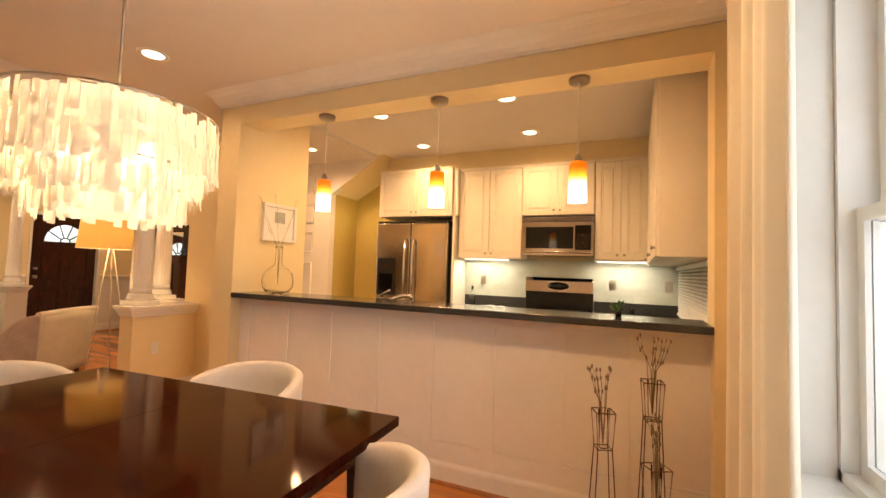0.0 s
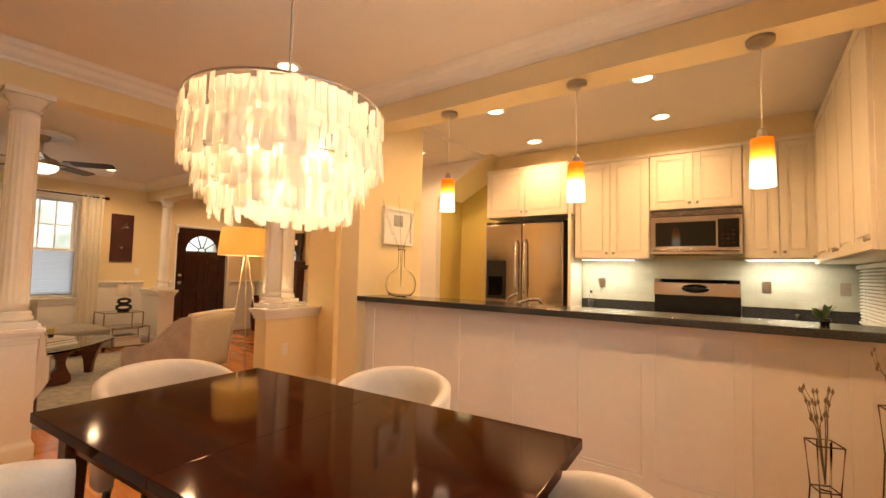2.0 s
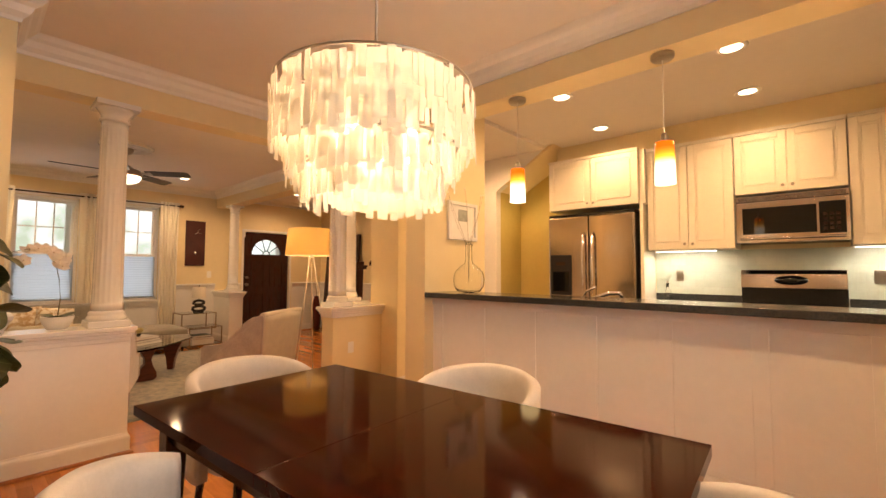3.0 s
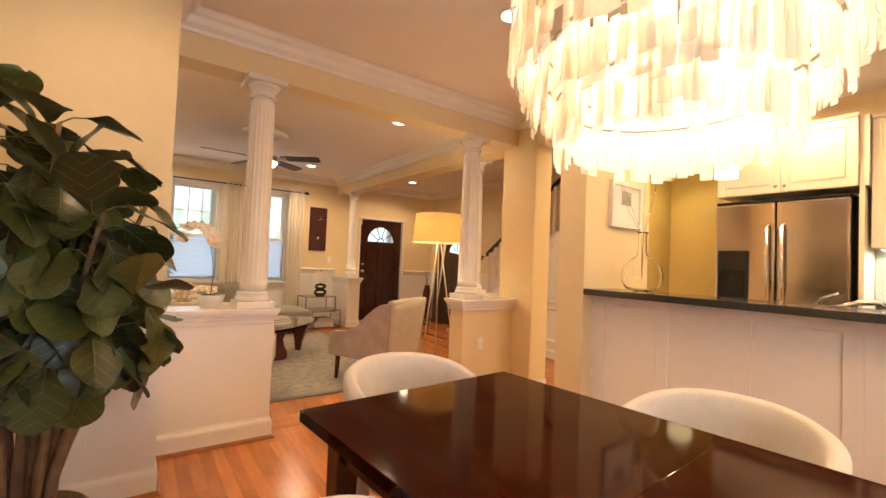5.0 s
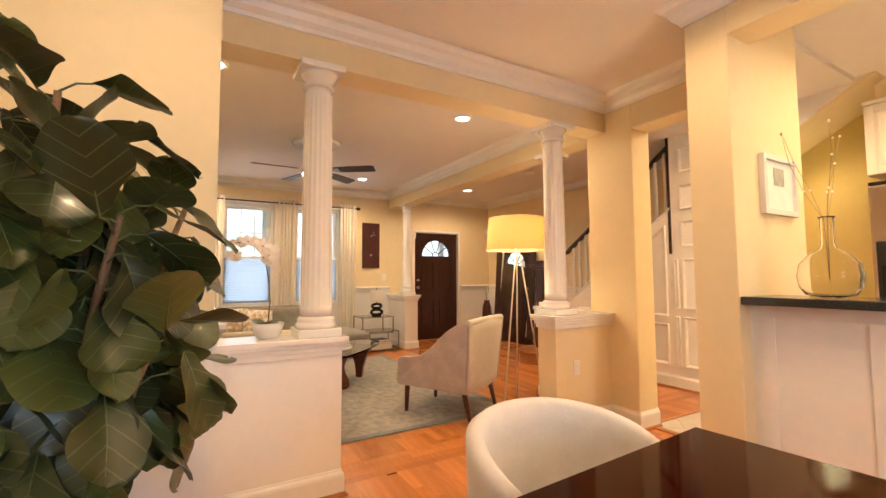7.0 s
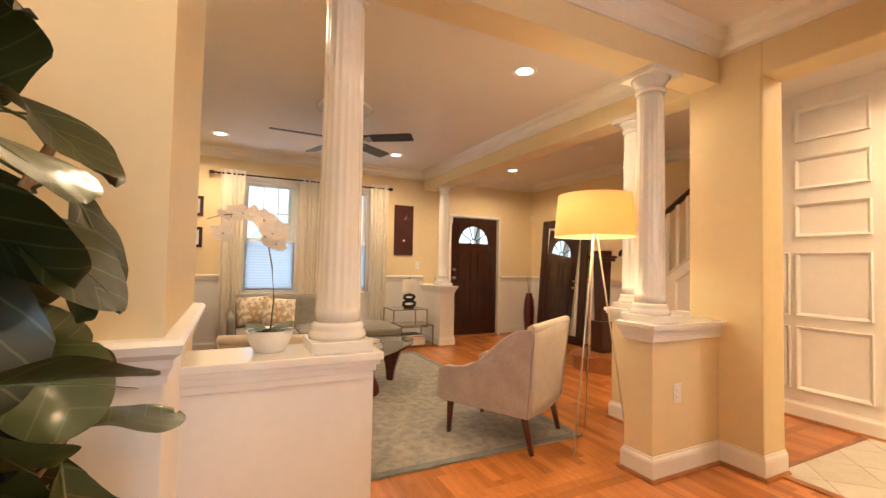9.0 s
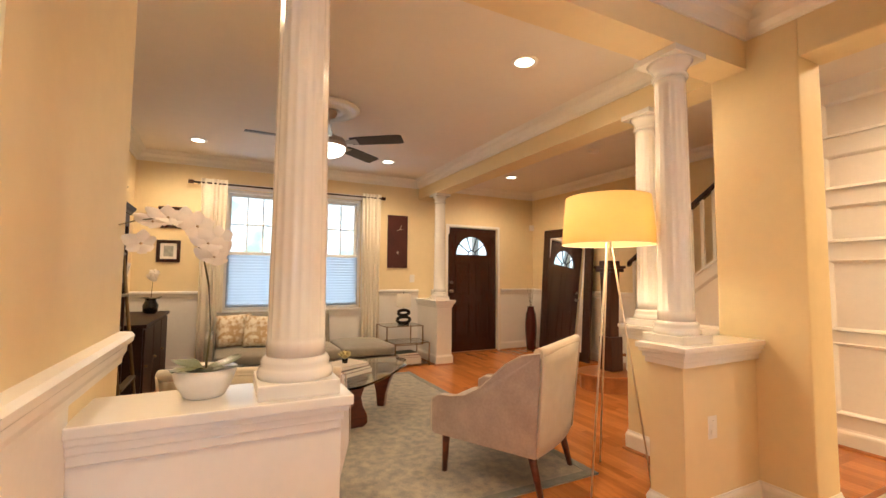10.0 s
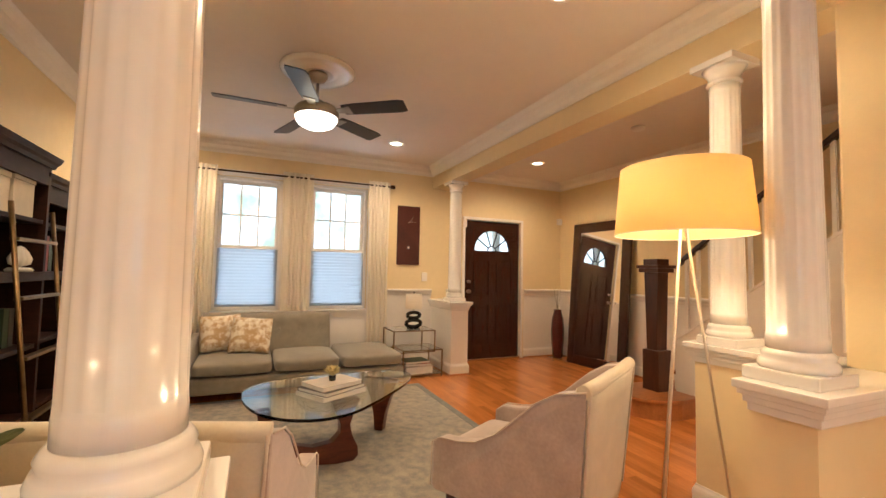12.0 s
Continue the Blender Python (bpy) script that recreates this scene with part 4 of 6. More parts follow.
def small_plant(x, y, z):
    p = thing("herb_plant", "small green herb sprig standing on the bar", "plant", (x, y, z))
    part("pot", lathe([(0.016, 0), (0.022, 0.03), (0.018, 0.031), (0.001, 0.028)], 14), BLACK, p)
    lf = mesh_of("leaf", prism([(0, 0), (0.012, 0.02), (0.009, 0.042), (0, 0.055), (-0.009, 0.042), (-0.012, 0.02)], -0.001, 0.001, "y"), HERB)
    rng = random.Random(7)
    for k in range(14):
        o = new("leaf", lf)
        o.parent = p
        o.matrix_basis = pose(rng.uniform(-0.01, 0.01), rng.uniform(-0.01, 0.01), 0.028 + rng.uniform(0, 0.02), rng.uniform(-55, 55), rng.uniform(-55, 55), rng.uniform(0, 360))


small_plant(0.14, 2.86, 1.10)

# recessed lights, three of them added where no fixture is seen
BULB = glow("lamp_face", (1.0, 0.86, 0.62), 6.0)


def recessed(x, y, z):
    r = thing("recessed_light", "round white recessed ceiling light, lit", "ceiling light", (x, y, z), group="recessed ceiling lights")
    part("trim_ring", lathe([(0.095, 0), (0.095, -0.004), (0.085, -0.008), (0.068, -0.006), (0.066, 0)], 32), WHITE, r)
    part("lens", lathe([(0.066, -0.003), (0.05, -0.006), (0.001, -0.008)], 32), BULB, r)


for p in RECESSED:
    recessed(*p)

# pendants over the bar
def amber():
    m = bpy.data.materials.new("amber_to_white_glass")
    m.use_nodes = True
    nt = m.node_tree
    b = nt.nodes["Principled BSDF"]
    tc, sep, rp = nt.nodes.new("ShaderNodeTexCoord"), nt.nodes.new("ShaderNodeSeparateXYZ"), nt.nodes.new("ShaderNodeValToRGB")
    nt.links.new(tc.outputs["Generated"], sep.inputs[0])
    nt.links.new(sep.outputs[2], rp.inputs[0])
    rp.color_ramp.elements[0].position, rp.color_ramp.elements[0].color = 0.42, (1.0, 0.90, 0.72, 1)
    rp.color_ramp.elements[1].position, rp.color_ramp.elements[1].color = 0.86, (0.80, 0.16, 0.008, 1)
    e = rp.color_ramp.elements.new(0.62)
    e.color = (1.0, 0.50, 0.05, 1)
    nt.links.new(rp.outputs[0], b.inputs["Base Color"])
    nt.links.new(rp.outputs[0], b.inputs["Emission Color"])
    st = nt.nodes.new("ShaderNodeMapRange")
    st.inputs["From Min"].default_value, st.inputs["From Max"].default_value = 0.3, 0.8
    st.inputs["To Min"].default_value, st.inputs["To Max"].default_value = 2.6, 0.9
    nt.links.new(sep.outputs[2], st.inputs["Value"])
    nt.links.new(st.outputs[0], b.inputs["Emission Strength"])
    b.inputs["Roughness"].default_value = 0.15
    return m


AMBER = amber()
for x, y in PENDANTS:
    pd = thing("pendant_lamp", "amber and white glass cylinder pendant over the bar, lit", "pendant lamp", (x, y, 2.46), group="bar pendants")
    part("canopy", lathe([(0.06, 0), (0.06, -0.018), (0.055, -0.026), (0.001, -0.028)], 28), NICKEL, pd, "satin nickel canopy")
    part("cord", bar([(0, 0, -0.02), (0, 0, -0.50)], 0.003, 6), WHITE, pd)
    part("socket", lathe([(0.012, -0.44), (0.02, -0.46), (0.02, -0.50), (0.001, -0.50)], 16), NICKEL, pd)
    sh = part("shade", lathe([(0.03, -0.486), (0.046, -0.49), (0.048, -0.52), (0.053, -0.72), (0.050, -0.72), (0.045, -0.52), (0.03, -0.492)], 32), AMBER, pd, "amber fading to white glass shade")
    sh.visible_shadow = False

# picture and vase at the bar
PRINT = material("grey_print", (0.42, 0.44, 0.40), 0.6, vary=0.2, scale=20)
pf = thing("framed_print", "small white framed print on the wall end", "picture", (-2.70, 3.115, 1.70))
part("frame", boxes((0, 0.03, -0.195, -0.165, -0.165, 0.165), (0, 0.03, 0.165, 0.195, -0.165, 0.165), (0, 0.03, -0.165, 0.165, -0.165, -0.135), (0, 0.03, -0.165, 0.165, 0.135, 0.165), bevel=0.003), GLOSSWHITE, pf)
part("mat", boxes((0, 0.014, -0.166, 0.166, -0.136, 0.136)), PAPER, pf)
part("print", boxes((0.014, 0.016, -0.06, 0.06, 0.0, 0.10)), PRINT, pf, "small grey print")
vs = thing("glass_bottle_vase", "round clear glass bottle vase with bare twigs", "vase", (-2.40, 2.84, 1.10))
outer = [(0.03, 0.0), (0.09, 0.012), (0.115, 0.05), (0.122, 0.10), (0.112, 0.155), (0.075, 0.20), (0.034, 0.225), (0.027, 0.25), (0.026, 0.36), (0.033, 0.375)]
part("glass", lathe(outer + [(r - 0.004, z + 0.001) for r, z in outer[::-1][:-1]] + [(0.001, 0.006)], 40), VASEGLASS, vs)
TWIG = material("twig_bark", (0.30, 0.24, 0.16), 0.8, vary=0.2)
rng = random.Random(3)
for k in range(5):
    a = rng.uniform(0, 6.28)
    pts = [(0, 0, 0.08), (0.01 * math.cos(a), 0.01 * math.sin(a), 0.36)] + [((0.02 + 0.05 * j) * math.cos(a) + rng.uniform(-0.015, 0.015), (0.02 + 0.05 * j) * math.sin(a), 0.36 + 0.14 * j) for j in (1, 2, 3)]
    tw = part("twig", bar(pts, 0.0014, 5, 0.0008), TWIG, vs)
    for j in range(3):
        bd = lathe([(0.001, -0.006), (0.0058, 0), (0.001, 0.007)], 8)
        bmesh.ops.translate(bd, vec=Vector(pts[2 + j]), verts=bd.verts)
        part("bud", bd, PAPER, tw)

# ---- dining room ----
SHELLS = thin("capiz_shell", (0.95, 0.91, 0.84), 0.25, 0.3, trans=0.66)


def chandelier():
    cx, cy = CHANDELIER
    c = thing("capiz_chandelier", "round three-tier capiz shell chandelier, lit", "chandelier", (cx, cy, 0))
    part("ceiling_canopy", lathe([(0.06, H), (0.06, H - 0.02), (0.02, H - 0.035), (0.001, H - 0.036)], 24), NICKEL, c)
    part("cord", bar([(0, 0, H - 0.03), (0, 0, 1.84)], 0.005, 6), NICKEL, c)
    ring = bmesh.new()
    tiers = ((0.298, 1.815, 1.60, 112), (0.254, 1.64, 1.52, 98), (0.208, 1.57, 1.455, 80))
    for r, z, _, _ in tiers:
        tube(ring, [(r * math.cos(a), r * math.sin(a), z) for a in np.linspace(0, 2 * math.pi, 49)], 0.004, 6)
    for k in range(3):
        a = k * 2.094
        ca, sa = math.cos(a), math.sin(a)
        tube(ring, [(0, 0, 1.84), (0.292 * ca, 0.292 * sa, 1.815), (0.250 * ca, 0.250 * sa, 1.64), (0.205 * ca, 0.205 * sa, 1.57)], 0.003, 6)
    part("ring_frame", ring, NICKEL, c, "thin nickel ring frame")
    rng = random.Random(11)
    kinds = []
    for k in range(4):
        w, h = 0.0085 + 0.0015 * k, 0.070 + 0.008 * k
        poly = [(-w * 0.93, -h), (w * 0.9, -h * 0.985), (w, -h * 0.95), (w, -h * 0.05), (w * 0.9, 0), (-w * 0.93, 0), (-w, -h * 0.06), (-w, -h * 0.95)]
        kinds.append(mesh_of("shell", prism(poly, -0.0007, 0.0007, "y"), SHELLS))
    count = 0
    verts, faces = [], []
    for r, top, bottom, n in tiers:
        for i in range(n):
            a = 2 * math.pi * (i + rng.uniform(-0.25, 0.25)) / n
            z = top - rng.uniform(0, 0.025)
            low = bottom + rng.uniform(-0.006, 0.010)
            while z > low + 0.05:
                z = max(z, low + 0.084)
                rr = r + rng.uniform(-0.008, 0.010)
                m = pose(rr * math.cos(a), rr * math.sin(a), z, rng.uniform(-4, 4), rng.uniform(-3, 3), math.degrees(a) + 90 + rng.uniform(-14, 14))
                me = rng.choice(kinds)
                if count < 300:
                    o = new("shell", me)
                    o.parent = c
                    o.matrix_basis = m
                    count += 1
                else:
                    base = len(verts)
                    verts += [m @ v.co for v in me.vertices]
                    faces += [[base + q for q in f.vertices] for f in me.polygons]
                z -= rng.uniform(0.036, 0.056) if z > low + 0.085 else 0.1
    me = bpy.data.meshes.new("shells")
    me.from_pydata(verts, [], faces)
    me.materials.append(SHELLS)
    rest = new("shells", me)
    rest.parent = c
    tagged(rest, kind="stuff")
    for k in range(3):
        a = 0.6 + k * 2.094
        x, y = 0.095 * math.cos(a), 0.095 * math.sin(a)
        b = part("bulb", lathe([(0.001, 1.570), (0.036, 1.582), (0.056, 1.62), (0.052, 1.66), (0.026, 1.70), (0.013, 1.73), (0.001, 1.73)], 20, (x, y)), BULBGLASS, c)
        b.visible_shadow = False
        part("socket", bar([(x, y, 1.725), (x, y, 1.77), (0, 0, 1.83)], 0.010, 8), NICKEL, c)


BULBGLASS = glow("bulb_glass", (1.0, 0.84, 0.60), 16.0)
chandelier()

table = thing("dining_table", "dark glossy mahogany dining table with extension seams", "table", (-1.432, 1.186, 0), 3.7)
TX, TY = 0.865, 0.46
for a, b in ((-TX, -0.0004), (0.0004, TX)):
    part("tabletop", prism([(a, -TY), (b, -TY), (b, TY), (a, TY)], 0.726, 0.761, "z", bevel=0.0012), TABLEWOOD, table)
part("apron", boxes((-TX + 0.09, TX - 0.09, -TY + 0.08, -TY + 0.105, 0.63, 0.726), (-TX + 0.09, TX - 0.09, TY - 0.105, TY - 0.08, 0.63, 0.726), (-TX + 0.09, -TX + 0.115, -TY + 0.105, TY - 0.105, 0.63, 0.726), (TX - 0.115, TX - 0.09, -TY + 0.105, TY - 0.105, 0.63, 0.726)), DARKWOOD, table)
for sx in (-1, 1):
    for sy in (-1, 1):
        lg = bmesh.new()
        x, y = sx * (TX - 0.11), sy * (TY - 0.10)
        a = [lg.verts.new((x + i * 0.024 + sx * 0.01, y + j * 0.024 + sy * 0.01, 0)) for i, j in ((-1, -1), (1, -1), (1, 1), (-1, 1))]
        b = [lg.verts.new((x + i * 0.038, y + j * 0.038, 0.726)) for i, j in ((-1, -1), (1, -1), (1, 1), (-1, 1))]
        lg.faces.new(a[::-1])
        lg.faces.new(b)
        for i in range(4):
            lg.faces.new((a[i], a[(i + 1) % 4], b[(i + 1) % 4], b[i]))
        bmesh.ops.bevel(lg, geom=list(lg.edges), offset=0.004, segments=1, affect="EDGES")
        part("leg", lg, DARKWOOD, table)


def tub_chair():
    """A barrel-backed upholstered chair, facing +y."""
    c = thing("tub_chair", "pale grey upholstered barrel-back dining chair with dark legs", "chair", (0, 0, 0), group="dining chairs")
    seat = lathe([(0.001, 0.36), (0.22, 0.365), (0.245, 0.39), (0.25, 0.43), (0.235, 0.465), (0.15, 0.48), (0.001, 0.485)], 40)
    part("seat", seat, LINEN, c, smooth=True)
    bm = bmesh.new()
    n, m = 36, 7
    inner, outer = [], []
    for i in range(n + 1):
        u = i / n
        a = math.pi * (1.5 + (u - 0.5) * 1.10)
        e = abs(u - 0.5) * 2
        top = 0.785 - 0.075 * e ** 2.4
        ri, ro = [], []
        for j in range(m + 1):
            v = j / m
            z = 0.35 + (top - 0.35) * v
            flare = 0.012 * v
            ri.append(bm.verts.new(((0.248 + flare) * math.cos(a), (0.248 + flare) * math.sin(a), z)))
            th = 0.052 - 0.008 * v
            ro.append(bm.verts.new(((0.248 + th + flare * 1.6) * math.cos(a), (0.248 + th + flare * 1.6) * math.sin(a), z)))
        inner.append(ri)
        outer.append(ro)
    mid = [bm.verts.new((inner[i][m].co + outer[i][m].co) / 2 + Vector((0, 0, 0.018))) for i in range(n + 1)]
    for i in range(n):
        for j in range(m):
            bm.faces.new((inner[i][j], inner[i][j + 1], inner[i + 1][j + 1], inner[i + 1][j]))
            bm.faces.new((outer[i][j], outer[i + 1][j], outer[i + 1][j + 1], outer[i][j + 1]))
        bm.faces.new((inner[i][m], mid[i], mid[i + 1], inner[i + 1][m]))
        bm.faces.new((mid[i], outer[i][m], outer[i + 1][m], mid[i + 1]))
        bm.faces.new((outer[i][0], inner[i][0], inner[i + 1][0], outer[i + 1][0]))
    for i in (0, n):
        bm.faces.new([inner[i][j] for j in range(m + 1)] + [mid[i]] + [outer[i][j] for j in range(m, -1, -1)])
    bmesh.ops.recalc_face_normals(bm, faces=bm.faces)
    part("backrest", bm, LINEN, c, smooth=True)
    for x, y in ((-0.17, -0.17), (0.17, -0.17), (-0.17, 0.16), (0.17, 0.16)):
        part("leg", bar([(x, y, 0.37), (x * 1.18, y * 1.18, 0.0)], 0.02, 10, 0.013), DARKWOOD, c)
    return c


ch = tub_chair()
ch.matrix_basis = pose(-2.42, 1.215, 0, 0, 0, -86)
copy_thing(ch, pose(-1.53, 1.74, 0, 0, 0, 182))
copy_thing(ch, pose(-0.565, 1.19, 0, 0, 0, 92))
copy_thing(ch, pose(-1.48, 0.64, 0, 0, 0, 2))


STANDIRON = material("rubbed_bronze", (0.14, 0.075, 0.04), 0.45, 0.5, vary=0.3, scale=30)


def twig_stand(x, y, top, seed, turn=20):
    s = thing("twig_stand", "slender bronzed iron stand holding a glass tube of twigs", "plant stand", (x, y, 0), turn, group="iron twig stands")
    w0, w1, low = 0.045, 0.034, top - 0.175
    sq = ((-1, -1), (1, -1), (1, 1), (-1, 1))
    for a, b in zip(sq, sq[1:] + sq[:1]):
        part("cradle_bar", bar([(a[0] * w0, a[1] * w0, top), (b[0] * w0, b[1] * w0, top)], 0.0028, 6), STANDIRON, s)
        part("cradle_bar", bar([(a[0] * w1, a[1] * w1, low), (b[0] * w1, b[1] * w1, low)], 0.0028, 6), STANDIRON, s)
    for a in sq:
        part("leg", bar([(a[0] * w0, a[1] * w0, top), (a[0] * w1, a[1] * w1, low), (a[0] * 0.06, a[1] * 0.06, 0)], 0.0028, 6), STANDIRON, s)
    part("glass_tube", lathe([(0.001, low), (0.020, low), (0.024, top + 0.01), (0.0215, top + 0.01), (0.018, low + 0.004), (0.001, low + 0.004)], 16), PANE, s)
    rng = random.Random(seed)
    for k in range(8):
        a = rng.uniform(0, 6.28)
        sp = rng.uniform(0.015, 0.085)
        pts = [(0, 0, low + 0.02)] + [(sp * j / 4 * math.cos(a) + rng.uniform(-0.008, 0.008), sp * j / 4 * math.sin(a) + rng.uniform(-0.008, 0.008), top + 0.05 * j + rng.uniform(-0.01, 0.01)) for j in range(1, 5)]
        tw = part("twig", bar(pts, 0.0024, 5, 0.0012), TWIG, s)
        for j in (2, 3, 4):
            bd = lathe([(0.001, -0.012), (0.0058, 0), (0.001, 0.014)], 7)
            bmesh.ops.translate(bd, vec=Vector(pts[j]), verts=bd.verts)
            part("catkin", bd, TWIG, tw)


twig_stand(0.09, 2.50, 0.67, 1)
twig_stand(0.305, 2.52, 0.835, 2, 8)
twig_stand(0.32, 2.40, 0.49, 5, 30)

# fiddle-leaf plant
plant = thing("fiddle_leaf_fig", "tall fiddle-leaf fig with dark glossy leaves in a basket pot", "plant", (-2.98, -0.03, 0))
BASKET = material("woven_basket", (0.28, 0.17, 0.08), 0.8, vary=0.3, scale=40, stretch=(1, 1, 3), bump=0.5, bump_scale=60)
part("pot", lathe([(0.14, 0), (0.17, 0.02), (0.185, 0.15), (0.18, 0.29), (0.17, 0.30), (0.165, 0.27), (0.001, 0.27)], 36), BASKET, plant, "woven basket pot")
part("soil", lathe([(0.166, 0.272), (0.1, 0.28), (0.001, 0.278)], 24), material("soil", (0.03, 0.02, 0.015), 0.95, bump=0.6, bump_scale=80), plant)
LEAFVEIN = material("leaf_vein", (0.13, 0.145, 0.055), 0.45)


def leaf_mesh(k):
    """A broad wavy fiddle-shaped leaf, 1 long, lying along +y, quilted between its side veins."""
    rng = random.Random(100 + k)
    bm = bmesh.new()
    rows = []
    n = 18
    curl, droop = 0.015 + 0.03 * (k % 3), 0.06 + 0.05 * (k % 4)
    for i in range(n + 1):
        v = math.sin(math.pi / 2 * i / n)
        w = 0.40 * math.sqrt(max(0, 1 - ((v - 0.58) / 0.425) ** 2)) if v > 0.52 else 0.397 * (0.06 + 0.94 * (v / 0.52) ** 0.85) * (1 - 0.13 * math.sin(math.pi * v / 0.52))
        w = max(w, 0.012) * (1 + 0.05 * math.sin(9 * v + k))
        row = []
        for j in range(-4, 5):
            u = j / 4
            z = curl * (abs(u) ** 1.5) - droop * v * v + 0.04 * math.sin(7 * v + 2.4 * k + (1.3 if u > 0 else 0)) * abs(u) ** 1.3
            z += 0.014 * abs(math.sin(math.pi * 4.5 * (v - 0.32 * abs(u)))) * (1 if 0.1 < abs(u) < 0.95 else 0.3)
            row.append(bm.verts.new((u * w, v, z + rng.uniform(-0.003, 0.003))))
        rows.append(row)
    for a, b in zip(rows, rows[1:]):
        for j in range(8):
            bm.faces.new((a[j], a[j + 1], b[j + 1], b[j])).smooth = True
    return mesh_of("leaf", bm, LEAF_ONE)


LEAF_ONE = material("fiddle_leaf_surface", (0.026, 0.043, 0.010), 0.38, vary=0.3, scale=0.9, second=(0.074, 0.080, 0.016), amount=1.3, rnd=0.6, coat=0.15)


def vein_lines(m):
    """Pale side veins slanting out from the midrib."""
    nt = m.node_tree
    b = nt.nodes["Principled BSDF"]
    old = b.inputs["Base Color"].links[0].from_socket
    sep = nt.nodes.new("ShaderNodeSeparateXYZ")
    nt.links.new(nt.nodes.new("ShaderNodeTexCoord").outputs["Object"], sep.inputs[0])

    def calc(op, a, b_):
        q = nt.nodes.new("ShaderNodeMath")
        q.operation = op
        for i, e in enumerate((a, b_)):
            if isinstance(e, float):
                q.inputs[i].default_value = e
            else:
                nt.links.new(e, q.inputs[i])
        return q.outputs[0]

    ax = calc("ABSOLUTE", sep.outputs["X"], 0.0)
    f = calc("FRACT", calc("MULTIPLY", calc("SUBTRACT", sep.outputs["Y"], calc("MULTIPLY", ax, 0.8)), 5.0), 0.0)
    line = calc("LESS_THAN", f, 0.09)
    mx = nt.nodes.new("ShaderNodeMix")
    mx.data_type = "RGBA"
    mx.inputs[7].default_value = (0.13, 0.15, 0.055, 1)
    nt.links.new(calc("MULTIPLY", line, 0.55), mx.inputs[0])
    nt.links.new(old, mx.inputs[6])
    nt.links.new(mx.outputs[2], b.inputs["Base Color"])


vein_lines(LEAF_ONE)
leafs = [leaf_mesh(k) for k in range(8)]
veins = mesh_of("midrib", bar([(0, 0, 0.002), (0, 0.3, -0.010), (0, 0.6, -0.05), (0, 0.9, -0.13)], 0.011, 5, 0.003), LEAFVEIN)
rng = random.Random(21)
STEMS = [(-0.05, -0.05, -0.12, -0.20, 1.72), (0.0, -0.02, 0.06, 0.03, 1.66), (0.04, 0.03, 0.14, 0.17, 1.36), (-0.03, 0.05, -0.10, 0.18, 1.40), (0.05, -0.05, 0.18, -0.14, 1.52), (0.02, 0.06, 0.08, 0.26, 1.08), (-0.02, 0.0, 0.0, 0.12, 1.55), (-0.03, 0.06, -0.22, 0.30, 1.44), (-0.02, 0.05, -0.27, 0.33, 0.97)]
for x0, y0, x1, y1, top in STEMS:
    pts = [(x0 + (x1 - x0) * v ** 1.6 + rng.uniform(-0.012, 0.012), y0 + (y1 - y0) * v ** 1.6, 0.27 + (top - 0.27) * v) for v in np.linspace(0, 1, 7)]
    part("stem", bar(pts, 0.020, 8, 0.008), STEM, plant, "slender brown stem")
    n = int(29 * (top - 0.45))
    for k in range(n):
        v = 1 - (k / n) * (top - 0.74) / (top - 0.27)
        px = Vector((x0 + (x1 - x0) * v ** 1.6, y0 + (y1 - y0) * v ** 1.6, 0.27 + (top - 0.27) * v))
        a = k * 137.5 + rng.uniform(-30, 30)
        ln = rng.uniform(0.14, 0.235)
        stalk = rng.uniform(0.03, 0.10)
        tilt = rng.uniform(-84, -32) if v < 0.90 else rng.uniform(15, 72) if k % 3 else rng.uniform(-40, 0)
        out = Vector((-math.sin(radians(a)), math.cos(radians(a)), 0))
        far = px + (stalk + ln * max(0.2, math.cos(radians(tilt)))) * out
        if far.x > 0.46 or far.x < -0.53 or far.y > 0.52 or far.y < -0.75 or (far.x > 0.28 and far.y > 0.36) or (px.z > 1.1 and far.y > 0.46 + 0.354 * far.x):
            continue
        o = new("leaf", rng.choice(leafs))
        o.parent = plant
        o.matrix_basis = Matrix.Translation(px + stalk * out + Vector((0, 0, stalk * 0.35))) @ pose(0, 0, 0, 0, 0, a) @ pose(0, 0, 0, tilt, rng.uniform(-20, 20), 0) @ Matrix.Scale(ln, 4)
        part("petiole", bar([px, px + 0.5 * stalk * out + Vector((0, 0, stalk * 0.32)), px + stalk * out + Vector((0, 0, stalk * 0.35))], 0.0032, 5, 0.0024), LEAFVEIN, plant)
        q = new("midrib", veins)
        q.parent = o
        q.matrix_basis = pose(0, -0.02, 0.006)

# ---- living room ----
rug = thing("area_rug", "large grey and beige patterned area rug on the oak floor", "rug", (0, 0, 0))
part("field", prism([(-7.85, -0.1), (-4.69, -0.1), (-4.69, 2.83), (-7.85, 2.83)], 0.001, 0.011, "z", bevel=0.003), RUGFAB, rug)
RUGEDGE = material("rug_border", (0.24, 0.25, 0.235), 0.95, vary=0.15, scale=20, bump=0.4, bump_scale=200)
for a in ((-7.85, -4.69, 2.77, 2.83), (-7.85, -4.69, -0.1, -0.04), (-4.75, -4.69, -0.04, 2.77), (-7.85, -7.79, -0.04, 2.77)):
    part("border", boxes((*a, 0.009, 0.0135), bevel=0.001), RUGEDGE, rug)


